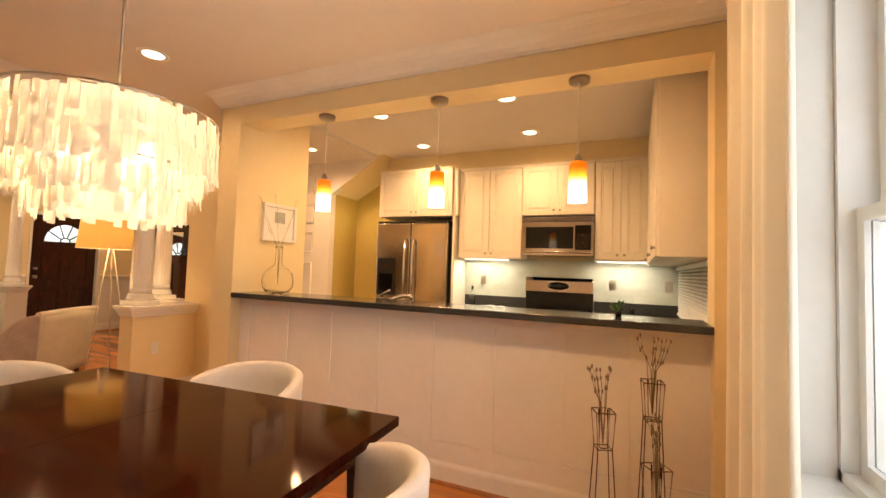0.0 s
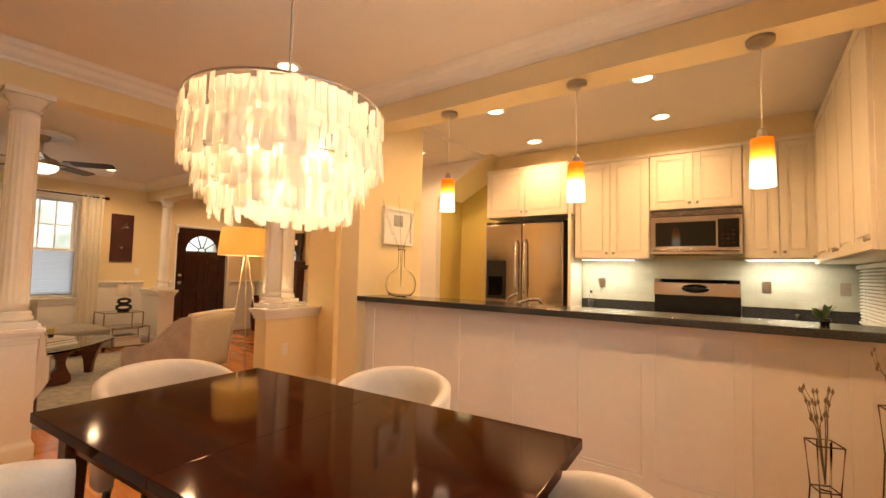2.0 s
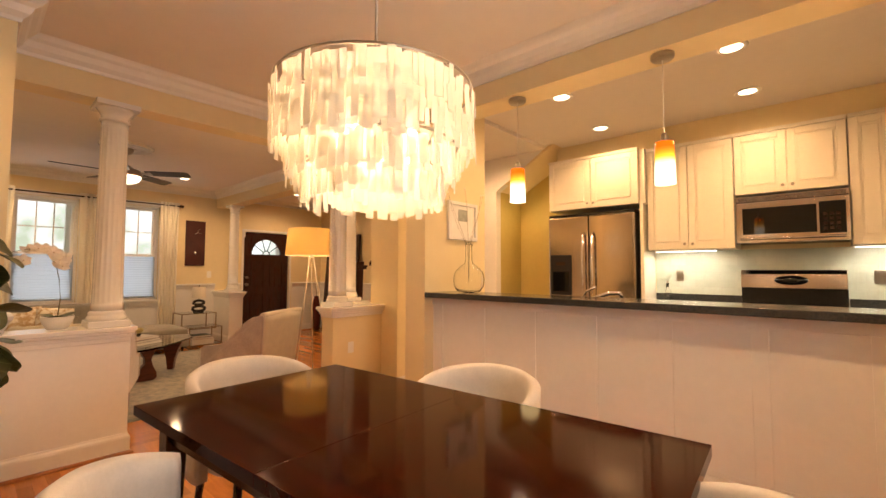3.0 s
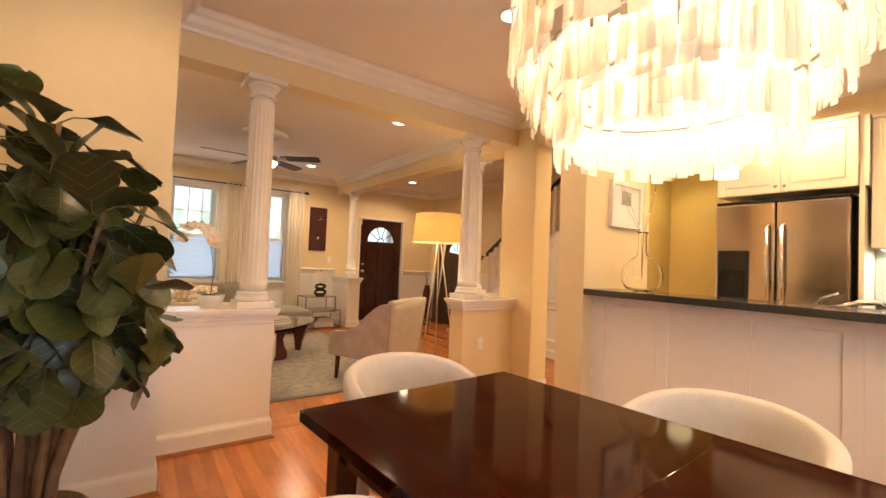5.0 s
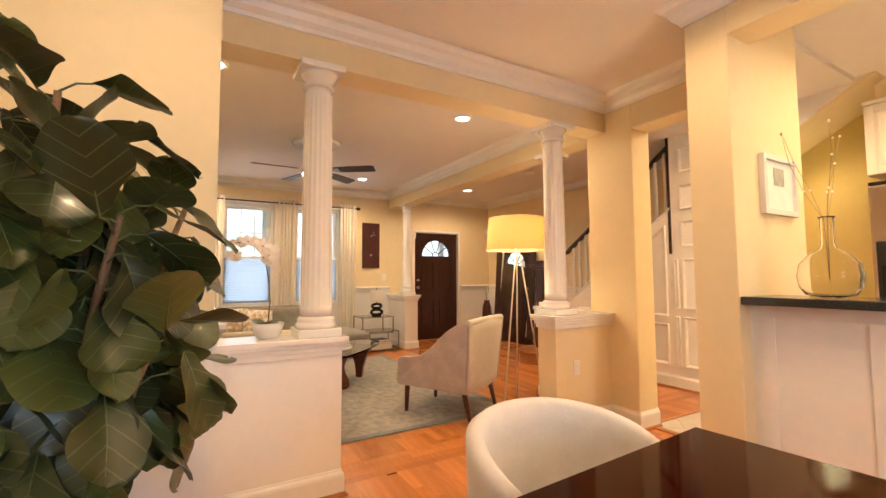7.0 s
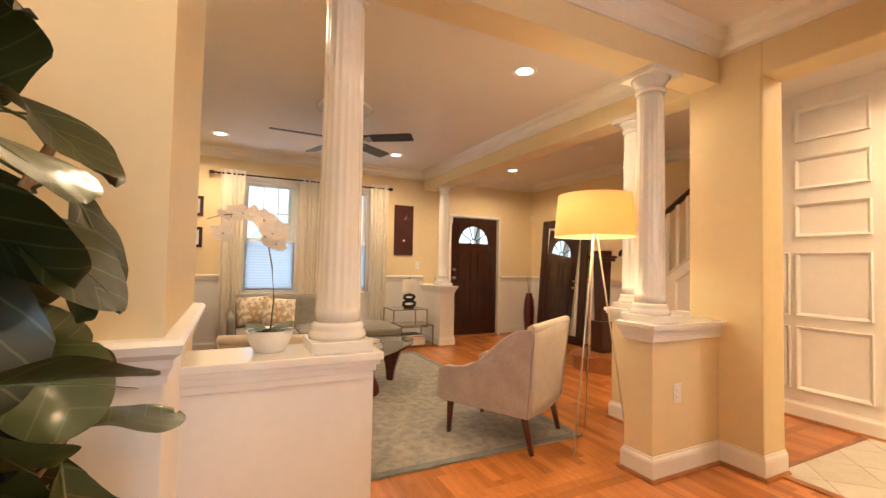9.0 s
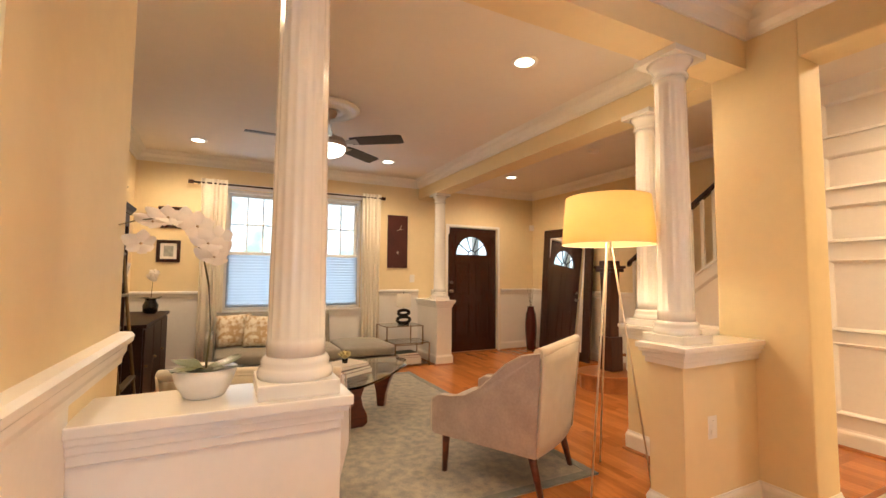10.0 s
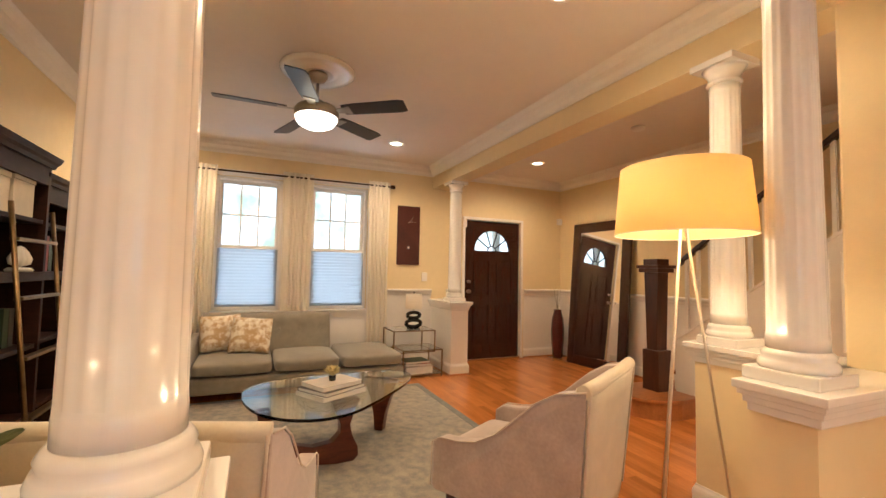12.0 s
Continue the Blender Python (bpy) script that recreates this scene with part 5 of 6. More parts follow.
def soft_box(x0, x1, y0, y1, z0, z1, r=0.035, crown=0.02):
    """An upholstered block with rounded edges and a slightly full top."""
    bm = bmesh.new()
    box(bm, x0, x1, y0, y1, z0, z1)
    bmesh.ops.subdivide_edges(bm, edges=list(bm.edges), cuts=5, use_grid_fill=True)
    for v in bm.verts:
        u, w = (v.co.x - x0) / (x1 - x0) * 2 - 1, (v.co.y - y0) / (y1 - y0) * 2 - 1
        h = (v.co.z - z0) / (z1 - z0)
        v.co.z += crown * (1 - u * u) * (1 - w * w) * h
        k = min(r / (x1 - x0) * 2, 0.5)
        cx = max(abs(u) - (1 - k), 0) / k
        ky = min(r / (y1 - y0) * 2, 0.5)
        cy = max(abs(w) - (1 - ky), 0) / ky
        kz = min(r / (z1 - z0), 0.45)
        cz = max(abs(h * 2 - 1) - (1 - 2 * kz), 0) / (2 * kz)
        pull = 0.3 * r
        v.co.x -= math.copysign(pull * max(cx * cz, cx * cy), u)
        v.co.y -= math.copysign(pull * max(cy * cz, cx * cy), w)
        v.co.z -= math.copysign(pull * max(cx * cz, cy * cz), h - 0.5)
    return bm


sofa = thing("sofa", "sage grey button-tufted sofa with an open chaise end", "sofa", (-8.28, 0, 0))
part("base", soft_box(-0.36, 0.54, 0.50, 2.62, 0.09, 0.25, 0.03, 0), SOFAFAB, sofa, smooth=True)
for y0, y1 in ((0.585, 1.29), (1.30, 1.94), (1.95, 2.62)):
    p = soften(part("seat_cushion", soft_box(-0.22 if y1 < 2 else -0.36, 0.56, y0, y1, 0.25, 0.385, 0.05, 0.025), SOFAFAB, sofa, smooth=True), 1)
bk = bmesh.new()
nn, mm = 28, 10
grid = []
for j in range(mm + 1):
    v = j / mm
    row = []
    for i in range(nn + 1):
        y = 0.585 + (1.945 - 0.585) * i / nn
        d = 0.09 * (1 - 0.25 * v)
        for b in range(6):
            by = 0.585 + 1.36 * (b + 0.5) / 6
            d -= 0.045 * math.exp(-(((y - by) / 0.035) ** 2 + ((v - 0.62) / 0.10) ** 2))
        d -= 0.03 * (1 if j in (0, mm) else 0)
        row.append(bk.verts.new((-0.30 - 0.10 * v + d, y, 0.26 + 0.51 * v)))
    grid.append(row)
for j in range(mm):
    for i in range(nn):
        bk.faces.new((grid[j][i], grid[j][i + 1], grid[j + 1][i + 1], grid[j + 1][i])).smooth = True
p = part("backrest", bk, SOFAFAB, sofa, "button-tufted backrest")
md = p.modifiers.new("thick", "SOLIDIFY")
md.thickness, md.offset = 0.09, -1
for b in range(6):
    bt_ = lathe([(0.001, 0.008), (0.010, 0.005), (0.013, 0)], 10)
    bmesh.ops.transform(bt_, matrix=pose(-0.30 - 0.062 + 0.078 - 0.028, 0.585 + 1.36 * (b + 0.5) / 6, 0.26 + 0.51 * 0.62, 0, 78, 0), verts=bt_.verts)
    part("button", bt_, SOFAFAB, sofa)
part("arm", soft_box(-0.38, 0.50, 0.49, 0.58, 0.11, 0.56, 0.03, 0.01), SOFAFAB, sofa, smooth=True)
for x, y in ((-0.3, 0.56), (0.40, 0.56), (-0.3, 2.56), (0.40, 2.56)):
    part("leg", bar([(x, y, 0.10), (x, y, 0.0)], 0.022, 10, 0.014), DARKWOOD, sofa)


def pillow(x, y, z, rx, ry, rz):
    p = thing("throw_pillow", "beige and cream patterned square throw pillow on the sofa", "pillow", (0, 0, 0), group="throw pillows")
    p.matrix_basis = pose(x, y, z, rx, ry, rz)
    bm = bmesh.new()
    n = 14
    s = 0.195
    for side_ in (1, -1):
        g = []
        for j in range(n + 1):
            row = []
            for i in range(n + 1):
                u, v = i / n * 2 - 1, j / n * 2 - 1
                k = 1 - 0.06 * (1 - abs(u * v))
                h = 0.085 * ((1 - u ** 4) * (1 - v ** 4)) ** 0.6
                row.append(bm.verts.new((u * s * (k if abs(u) > 0.9 else 1), v * s, side_ * h)))
            g.append(row)
        for j in range(n):
            for i in range(n):
                f = (g[j][i], g[j][i + 1], g[j + 1][i + 1], g[j + 1][i])
                bm.faces.new(f if side_ > 0 else f[::-1]).smooth = True
    bmesh.ops.remove_doubles(bm, verts=bm.verts, dist=0.001)
    part("cover", bm, PILLOWFAB, p)


pillow(-8.33, 0.79, 0.585, 8, 66, 10)
pillow(-8.16, 1.08, 0.575, -10, 62, -12)


def armchair():
    """A slope-armed upholstered chair facing +y, its back at -y."""
    c = thing("armchair", "grey velvet slope-arm chair with a pale linen back and walnut legs", "armchair", (0, 0, 0), group="slope-arm chairs")
    part("seat_frame", soft_box(-0.30, 0.30, -0.28, 0.34, 0.275, 0.37, 0.03, 0), VELVET, c, smooth=True)
    soften(part("seat_cushion", soft_box(-0.275, 0.275, -0.22, 0.37, 0.36, 0.47, 0.05, 0.03), VELVET, c, smooth=True), 1)
    prof = [(-0.37, 0.255), (0.34, 0.27), (0.355, 0.29), (0.35, 0.50), (0.30, 0.53), (0.20, 0.535), (0.10, 0.555), (0.0, 0.61), (-0.10, 0.70), (-0.20, 0.79), (-0.30, 0.85), (-0.42, 0.875)]
    for s in (-1, 1):
        x0, x1 = sorted((s * 0.285, s * 0.355))
        bm = prism(prof, x0, x1, "x", bevel=0.012)
        for v in bm.verts:
            v.co.x += s * 0.035 * max(0, (v.co.z - 0.5) / 0.37)
        part("arm", bm, VELVET, c)
        part("piping", bar([(s * (0.36 + 0.035 * max(0, (z - 0.5) / 0.37)), y, z + 0.001) for y, z in prof[2:]], 0.0035, 6), PIPING, c)
    bm = prism([(-0.29, 0.36), (-0.20, 0.36), (-0.26, 0.60), (-0.335, 0.85), (-0.40, 0.86)], -0.285, 0.285, "x", bevel=0.012)
    part("inner_back", bm, VELVET, c)
    bm = bmesh.new()
    g = []
    for j in range(9):
        v = j / 8
        row = []
        for i in range(13):
            u = i / 12 * 2 - 1
            row.append(bm.verts.new((u * (0.335 + 0.045 * v), -0.375 - 0.055 * v - 0.035 * (1 - u * u), 0.262 + 0.613 * v + 0.018 * (1 - u * u) * (1 if j == 8 else 0))))
        g.append(row)
    for j in range(8):
        for i in range(12):
            bm.faces.new((g[j][i], g[j][i + 1], g[j + 1][i + 1], g[j + 1][i])).smooth = True
    p = part("outer_back", bm, PALEFAB, c, "pale linen outer back")
    md = p.modifiers.new("thick", "SOLIDIFY")
    md.thickness, md.offset = 0.06, -1
    part("top_roll", bar([(x, -0.405 - 0.03 * (1 - (x / 0.39) ** 2), 0.872 + 0.012 * (1 - (x / 0.39) ** 2)) for x in np.linspace(-0.385, 0.385, 13)], 0.03, 10), PALEFAB, c)
    for s in (-1, 1):
        part("back_piping", bar([(s * (0.338 + 0.045 * v), -0.378 - 0.055 * v, 0.262 + 0.613 * v) for v in np.linspace(0, 1, 6)], 0.006, 6), PIPING, c)
    for x, y, dy in ((-0.27, 0.29, 0.01), (0.27, 0.29, 0.01), (-0.28, -0.31, -0.07), (0.28, -0.31, -0.07)):
        part("leg", bar([(x, y, 0.29), (x * 1.02, y + dy, 0.0)], 0.028, 8, 0.018), WALNUT, c, "walnut leg")
    return c


def facing(x, y):
    return math.degrees(math.atan2(-x, y))


arm = armchair()
arm.matrix_basis = pose(-5.03, 2.34, 0.0, 0, 0, facing(-0.86, -0.51)) @ Matrix.Scale(0.94, 4)
copy_thing(arm, pose(-4.98, 0.94, 0.0, 0, 0, facing(-0.94, 0.34)))

# coffee table
ctb = thing("coffee_table", "freeform glass coffee table on a sculpted walnut base", "coffee table", (-6.42, 1.66, 0.011))
tip = [(-0.30, -0.70), (0.48, -0.58), (0.72, -0.12), (0.26, 0.36), (-0.18, 0.70), (-0.46, 0.66), (-0.48, -0.05)]
for _ in range(4):
    tip = [tuple(p[i] * t + q[i] * (1 - t) for i in (0, 1)) for p, q in zip(tip, tip[1:] + tip[:1]) for t in (0.75, 0.25)]
bm = prism([(x * 0.96, y * 0.95) for x, y in tip], 0.385, 0.404, "z")
TINT = glass("greenish_table_glass", (0.86, 0.94, 0.92))
part("glass_top", bm, TINT, ctb, "thick clear glass top")
legA = [(-0.47, 0.385), (-0.39, 0.385), (-0.365, 0.26), (-0.29, 0.175), (-0.13, 0.13), (-0.01, 0.14), (0.04, 0.19), (0.04, 0.25), (0.005, 0.31), (-0.02, 0.385),
        (0.17, 0.385), (0.13, 0.31), (0.105, 0.24), (0.12, 0.17), (0.16, 0.09), (0.165, 0.03), (0.13, 0.0), (0.02, 0.0), (-0.20, 0.03), (-0.34, 0.09), (-0.43, 0.20)]
bm = prism(legA, -0.038, 0.038, "x", bevel=0.009)
bmesh.ops.transform(bm, matrix=pose(0.27, -0.06, 0, 0, 0, 6), verts=bm.verts)
part("base", bm, WALNUT, ctb)
legB = [(-0.15, 0.385), (0.15, 0.385), (0.08, 0.24), (0.045, 0.12), (0.03, 0.0), (-0.035, 0.0), (-0.05, 0.14), (-0.09, 0.28)]
bm = prism(legB, -0.038, 0.038, "x", bevel=0.009)
bmesh.ops.transform(bm, matrix=pose(-0.20, 0.39, 0, 0, 0, -38), verts=bm.verts)
part("base", bm, WALNUT, ctb)
BOOKS = [material("book_cover_%s" % n, c, 0.5, vary=0.08, scale=12) for n, c in (("cream", (0.62, 0.55, 0.45)), ("dark", (0.10, 0.09, 0.085)), ("pale", (0.70, 0.68, 0.66)), ("red", (0.30, 0.07, 0.04)), ("green", (0.05, 0.09, 0.05)), ("white", (0.78, 0.75, 0.70)))]


def book(x, y, z, w, d, h, turn, cover, label, lying=True, group="stacked books"):
    b = thing("book", label, "book", (x, y, z), turn, group=group)
    if lying:
        part("cover", boxes((-w, w, -d, d, 0, 0.003), (-w, w, -d, d, h - 0.003, h), (-w, -w + 0.003, -d, d, 0.003, h - 0.003), bevel=0.001), cover, b)
        part("page_block", boxes((-w + 0.003, w - 0.004, -d + 0.004, d - 0.004, 0.003, h - 0.003)), PAPER, b)
    else:
        part("cover", boxes((-w, -w + 0.003, -d, d, 0, h), (w - 0.003, w, -d, d, 0, h), (-w + 0.003, w - 0.003, d - 0.003, d, 0, h), bevel=0.001), cover, b)
        part("page_block", boxes((-w + 0.003, w - 0.003, -d + 0.004, d - 0.003, 0.003, h - 0.005)), PAPER, b)


z = 0.4155
for k, (w, d, h, tn, cv, lb) in enumerate(((0.145, 0.185, 0.030, 30, BOOKS[2], "pale hardback book in a stack on glass"), (0.14, 0.175, 0.026, 33, BOOKS[1], "dark hardback book in a stack"), (0.125, 0.16, 0.028, 27, BOOKS[0], "cream hardback book on top of a stack"))):
    book(-6.30, 1.61, z, w, d, h, tn, cv, lb)
    z += h + 0.0005
suc = thing("succulent", "small pale succulent in a dark cup on books", "plant", (-6.30, 1.61, z))
part("cup", lathe([(0.022, 0), (0.026, 0.035), (0.022, 0.036), (0.001, 0.03)], 18), BLACK, suc)
PETAL = material("succulent_leaf", (0.55, 0.46, 0.20), 0.55, rnd=0.2)
pm = mesh_of("leaf", prism([(0, 0), (0.017, 0.025), (0.014, 0.06), (0, 0.078), (-0.014, 0.06), (-0.017, 0.025)], -0.003, 0.003, "y"), PETAL)
for k in range(16):
    o = new("leaf", pm)
    o.parent = suc
    o.matrix_basis = pose(0, 0, 0.032, 0, 0, k * 137.5) @ pose(0, 0, 0, 18 + 2.6 * k, 0, 0)

# end table, lamp
et = thing("end_table", "two-tier brass and glass end table beside the sofa", "side table", (0, 0, 0))
ex0, ex1 = -8.58, -8.14
for y0, y1, z0, z1 in ((2.62, 3.14, 0.30, 0.553), (2.74, 3.24, 0.03, 0.318)):
    for x in (ex0, ex1):
        for y in (y0, y1):
            part("leg", boxes((x - 0.007, x + 0.007, y - 0.007, y + 0.007, z0 if z0 > 0.1 else 0.0, z1 + 0.006)), BRASS, et)
    for z in (z0, z1):
        bm = boxes((ex0, ex1, y0 - 0.006, y0 + 0.006, z - 0.006, z + 0.006), (ex0, ex1, y1 - 0.006, y1 + 0.006, z - 0.006, z + 0.006), (ex0 - 0.006, ex0 + 0.006, y0, y1, z - 0.0055, z + 0.0055), (ex1 - 0.006, ex1 + 0.006, y0, y1, z - 0.0055, z + 0.0055))
        part("frame", bm, BRASS, et)
    for z in ((z1,) if z0 > 0.1 else (z0, z1)):
        part("glass_shelf", boxes((ex0 + 0.007, ex1 - 0.007, y0 + 0.007, y1 - 0.007, z - 0.002, z + 0.005)), TINT, et)
book(-8.30, 2.95, 0.036, 0.14, 0.18, 0.085, 4, BOOKS[5], "thick white book on the glass shelf")
book(-8.30, 2.95, 0.122, 0.125, 0.165, 0.032, -3, BOOKS[3], "red hardback book on the glass shelf")
book(-8.30, 2.93, 0.155, 0.125, 0.16, 0.030, 6, BOOKS[4], "dark green book on the glass shelf")
tl = thing("table_lamp", "black figure-eight table lamp with a pale drum shade, unlit", "table lamp", (-8.34, 2.93, 0.559))
for z, a, b in ((0.064, 0.125, 0.052), (0.164, 0.105, 0.045)):
    pts = [(0, a * 0.78 * math.cos(t), z + b * 0.78 * math.sin(t)) for t in np.linspace(0, 2 * math.pi, 37)]
    part("ring", bar(pts, 0.022, 10), BLACK, tl, "black glazed ring base")
part("foot", boxes((-0.045, 0.045, -0.07, 0.07, 0.0, 0.014), bevel=0.004), BLACK, tl)
part("neck", bar([(0, 0, 0.215), (0, 0, 0.25)], 0.008), NICKEL, tl)
LSHADE = thin("pale_lamp_shade", (0.80, 0.74, 0.64), 0.0, 0.9, trans=0.4)
part("shade", lathe([(0.105, 0.245), (0.10, 0.43), (0.098, 0.43), (0.103, 0.245)], 32, caps=False), LSHADE, tl, "pale fabric drum shade")
part("finial", lathe([(0.001, 0.43), (0.008, 0.44), (0.006, 0.455), (0.001, 0.46)], 10), BLACK, tl)

# art panel and frames on the front wall
MAROON = material("maroon_board", (0.075, 0.016, 0.012), 0.45, vary=0.2, scale=4)
ap = thing("wall_panel_art", "tall maroon board with a silver branch and disc", "wall art", (XF, 2.99, 1.76))
part("board", boxes((0, 0.025, -0.16, 0.16, -0.40, 0.40), bevel=0.004), MAROON, ap)
part("branch", bar([(0.028, -0.02, 0.16), (0.028, 0.03, 0.19), (0.028, 0.10, 0.18)], 0.004, 5), CHROME, ap, "silver branch")
part("branch", bar([(0.028, 0.02, 0.185), (0.028, 0.06, 0.26)], 0.003, 5), CHROME, ap)
dc = lathe([(0.001, 0.006), (0.02, 0.004), (0.022, 0)], 16)
bmesh.ops.transform(dc, matrix=pose(0.025, 0.0, -0.17, 0, 90, 0), verts=dc.verts)
part("disc", dc, CHROME, ap, "silver disc")
for z0, z1 in ((1.80, 2.065), (1.385, 1.655)):
    fr_ = thing("picture_frame", "small dark wood picture frame with a white mat", "picture", (XF, 0.04, (z0 + z1) / 2), group="small framed pictures")
    h = (z1 - z0) / 2
    part("frame", boxes((0, 0.02, -0.125, -0.085, -h, h), (0, 0.02, 0.085, 0.125, -h, h), (0, 0.02, -0.085, 0.085, -h, -h + 0.04), (0, 0.02, -0.085, 0.085, h - 0.04, h), bevel=0.003), DARKWOOD, fr_)
    part("mat", boxes((0, 0.010, -0.086, 0.086, -h + 0.039, h - 0.039)), PAPER, fr_)
    part("print", boxes((0.010, 0.012, -0.05, 0.05, -h + 0.07, h - 0.07)), PRINT, fr_)
single("wall_switch", boxes((XF, XF + 0.008, 3.20, 3.28, 1.14, 1.26), bevel=0.003), WHITE, "white light switch plate beside the art", "switch")
single("motion_sensor", boxes((XF + 0.0, XF + 0.05, 5.49, 5.57, 2.06, 2.16), bevel=0.012), WHITE, "small white corner motion sensor near the ceiling", "sensor")

# ceiling fan
FX, FY, FZ = -6.46, 1.46, 2.42
single("ceiling_medallion", lathe([(0.27, H), (0.27, H - 0.012), (0.25, H - 0.03), (0.22, H - 0.022), (0.20, H - 0.028), (0.15, H - 0.02), (0.12, H - 0.04), (0.10, H - 0.03), (0.001, H - 0.03)], 56, (FX, FY)), GLOSSWHITE, "round white moulded ceiling medallion above the fan", "ceiling medallion", smooth=True)
BLADEWOOD = material("espresso_blade", (0.022, 0.010, 0.007), 0.36, vary=0.2, scale=6)
fan = thing("ceiling_fan", "five-blade ceiling fan with dark blades and a lit bowl", "ceiling fan", (FX, FY, FZ))
part("canopy", lathe([(0.07, H - FZ - 0.03), (0.072, H - FZ - 0.05), (0.05, H - FZ - 0.085), (0.015, H - FZ - 0.10), (0.001, H - FZ - 0.10)], 28), NICKEL, fan)
part("downrod", bar([(0, 0, H - FZ - 0.08), (0, 0, 0.06)], 0.012), NICKEL, fan)
part("motor_housing", lathe([(0.02, 0.09), (0.045, 0.075), (0.075, 0.05), (0.14, 0.03), (0.16, 0.0), (0.16, -0.03), (0.152, -0.045), (0.001, -0.045)], 40), NICKEL, fan, smooth=True)
gb = part("light_bowl", lathe([(0.15, -0.045), (0.148, -0.065), (0.125, -0.10), (0.075, -0.125), (0.001, -0.135)], 36), glow("opal_bowl", (1.0, 0.9, 0.72), 4.0), fan, "lit opal glass bowl", smooth=True)
gb.visible_shadow = False
for k in range(5):
    a = 54.4 + 72 * k
    m = pose(0, 0, 0.0, 0, 0, a)
    bl = prism([(0.21, -0.055), (0.30, -0.065), (0.64, -0.072), (0.68, -0.06), (0.68, 0.06), (0.64, 0.072), (0.30, 0.065), (0.21, 0.055)], -0.004, 0.004, "z", bevel=0.002)
    bmesh.ops.transform(bl, matrix=m @ pose(0, 0, 0.0, -12, 0, 0), verts=bl.verts)
    part("blade", bl, BLADEWOOD, fan, "dark stained blade")
    ir = prism([(0.10, -0.018), (0.20, -0.03), (0.27, -0.045), (0.27, 0.045), (0.20, 0.03), (0.10, 0.018)], -0.010, -0.0045, "z", bevel=0.001)
    bmesh.ops.transform(ir, matrix=m @ pose(0, 0, 0.0, -12, 0, 0), verts=ir.verts)
    part("blade_iron", ir, NICKEL, fan)

# tripod floor lamp
LX, LY = -4.50, 2.74
fl = thing("floor_lamp", "tripod floor lamp with a yellow drum shade, lit", "floor lamp", (LX, LY, 0))


YSH = thin("yellow_lamp_shade", (0.88, 0.69, 0.35), 0.0, 0.85, trans=0.46)
LEGMETAL = material("brushed_lamp_leg", (0.78, 0.68, 0.55), 0.38, 0.6, vary=0.1)
part("shade", lathe([(0.268, 1.43), (0.243, 1.715), (0.241, 1.715), (0.266, 1.43)], 56, caps=False), YSH, fl, "yellow fabric drum shade", smooth=True)
part("rim", bar([(0.267 * math.cos(a), 0.267 * math.sin(a), 1.432) for a in np.linspace(0, 2 * math.pi, 49)], 0.0022, 6), PAPER, fl)
spd = bmesh.new()
for k in range(3):
    a = radians(90 + 120 * k)
    tube(spd, [(0, 0, 1.66), (0.243 * math.cos(a), 0.243 * math.sin(a), 1.70)], 0.003, 6)
part("spider", spd, NICKEL, fl)
part("bulb", lathe([(0.001, 1.50), (0.028, 1.52), (0.036, 1.56), (0.02, 1.60), (0.018, 1.66), (0.001, 1.66)], 18), glow("lamp_bulb", (1, 0.85, 0.55), 12.0), fl).visible_shadow = False
part("hub", lathe([(0.001, 1.462), (0.022, 1.465), (0.022, 1.485), (0.012, 1.49), (0.012, 1.60), (0.001, 1.60)], 18), NICKEL, fl)
for x, y in ((-0.33, 0.25), (0.03, -0.20), (0.07, 0.25)):
    part("leg", bar([(x * 0.05, y * 0.05, 1.475), (x, y, 0.0)], 0.0065, 8, 0.005), LEGMETAL, fl, "slim brushed metal leg")

# leaning mirror and floor vase in the hall
mir = thing("leaning_mirror", "tall dark-framed mirror leaning against the hall wall", "mirror", (-7.90, 5.36, 0))
mir.matrix_basis = pose(-7.82, 5.34, 0.0, 0, 0, 3.5) @ pose(0, 0, 0, -4.2, 0, 0)
mw_, mh, fw = 0.51, 2.02, 0.135
for nm, s in (("frame_side", (-mw_, -mw_ + fw, 0, 0.045, 0, mh)), ("frame_side", (mw_ - fw, mw_, 0, 0.045, 0, mh)), ("frame_top", (-mw_ + fw, mw_ - fw, 0, 0.045, mh - fw, mh)), ("frame_bottom", (-mw_ + fw, mw_ - fw, 0, 0.045, 0, fw))):
    part(nm, boxes(s, bevel=0.008), DARKWOOD, mir)
part("mirror_glass", boxes((-mw_ + fw, mw_ - fw, 0.012, 0.02, fw, mh - fw)), MIRROR, mir, "silvered mirror glass")
REDVASE = material("dark_red_lacquer", (0.09, 0.012, 0.010), 0.25, vary=0.2, scale=6, coat=0.4)
fv = thing("floor_vase", "tall dark red floor vase holding dry twigs", "vase", (-8.62, 5.38, 0))
part("body", lathe([(0.06, 0), (0.075, 0.02), (0.095, 0.25), (0.10, 0.42), (0.085, 0.60), (0.055, 0.70), (0.062, 0.73), (0.052, 0.73), (0.04, 0.69), (0.001, 0.60)], 32), REDVASE, fv, smooth=True)
rng = random.Random(9)
for k in range(9):
    a = rng.uniform(0, 6.28)
    s = rng.uniform(0.03, 0.10)
    part("twig", bar([(0, 0, 0.6), (s * 0.3 * math.cos(a), s * 0.3 * math.sin(a), 0.8), (s * math.cos(a), s * math.sin(a), rng.uniform(0.95, 1.10))], 0.003, 5, 0.001), TWIG, fv)
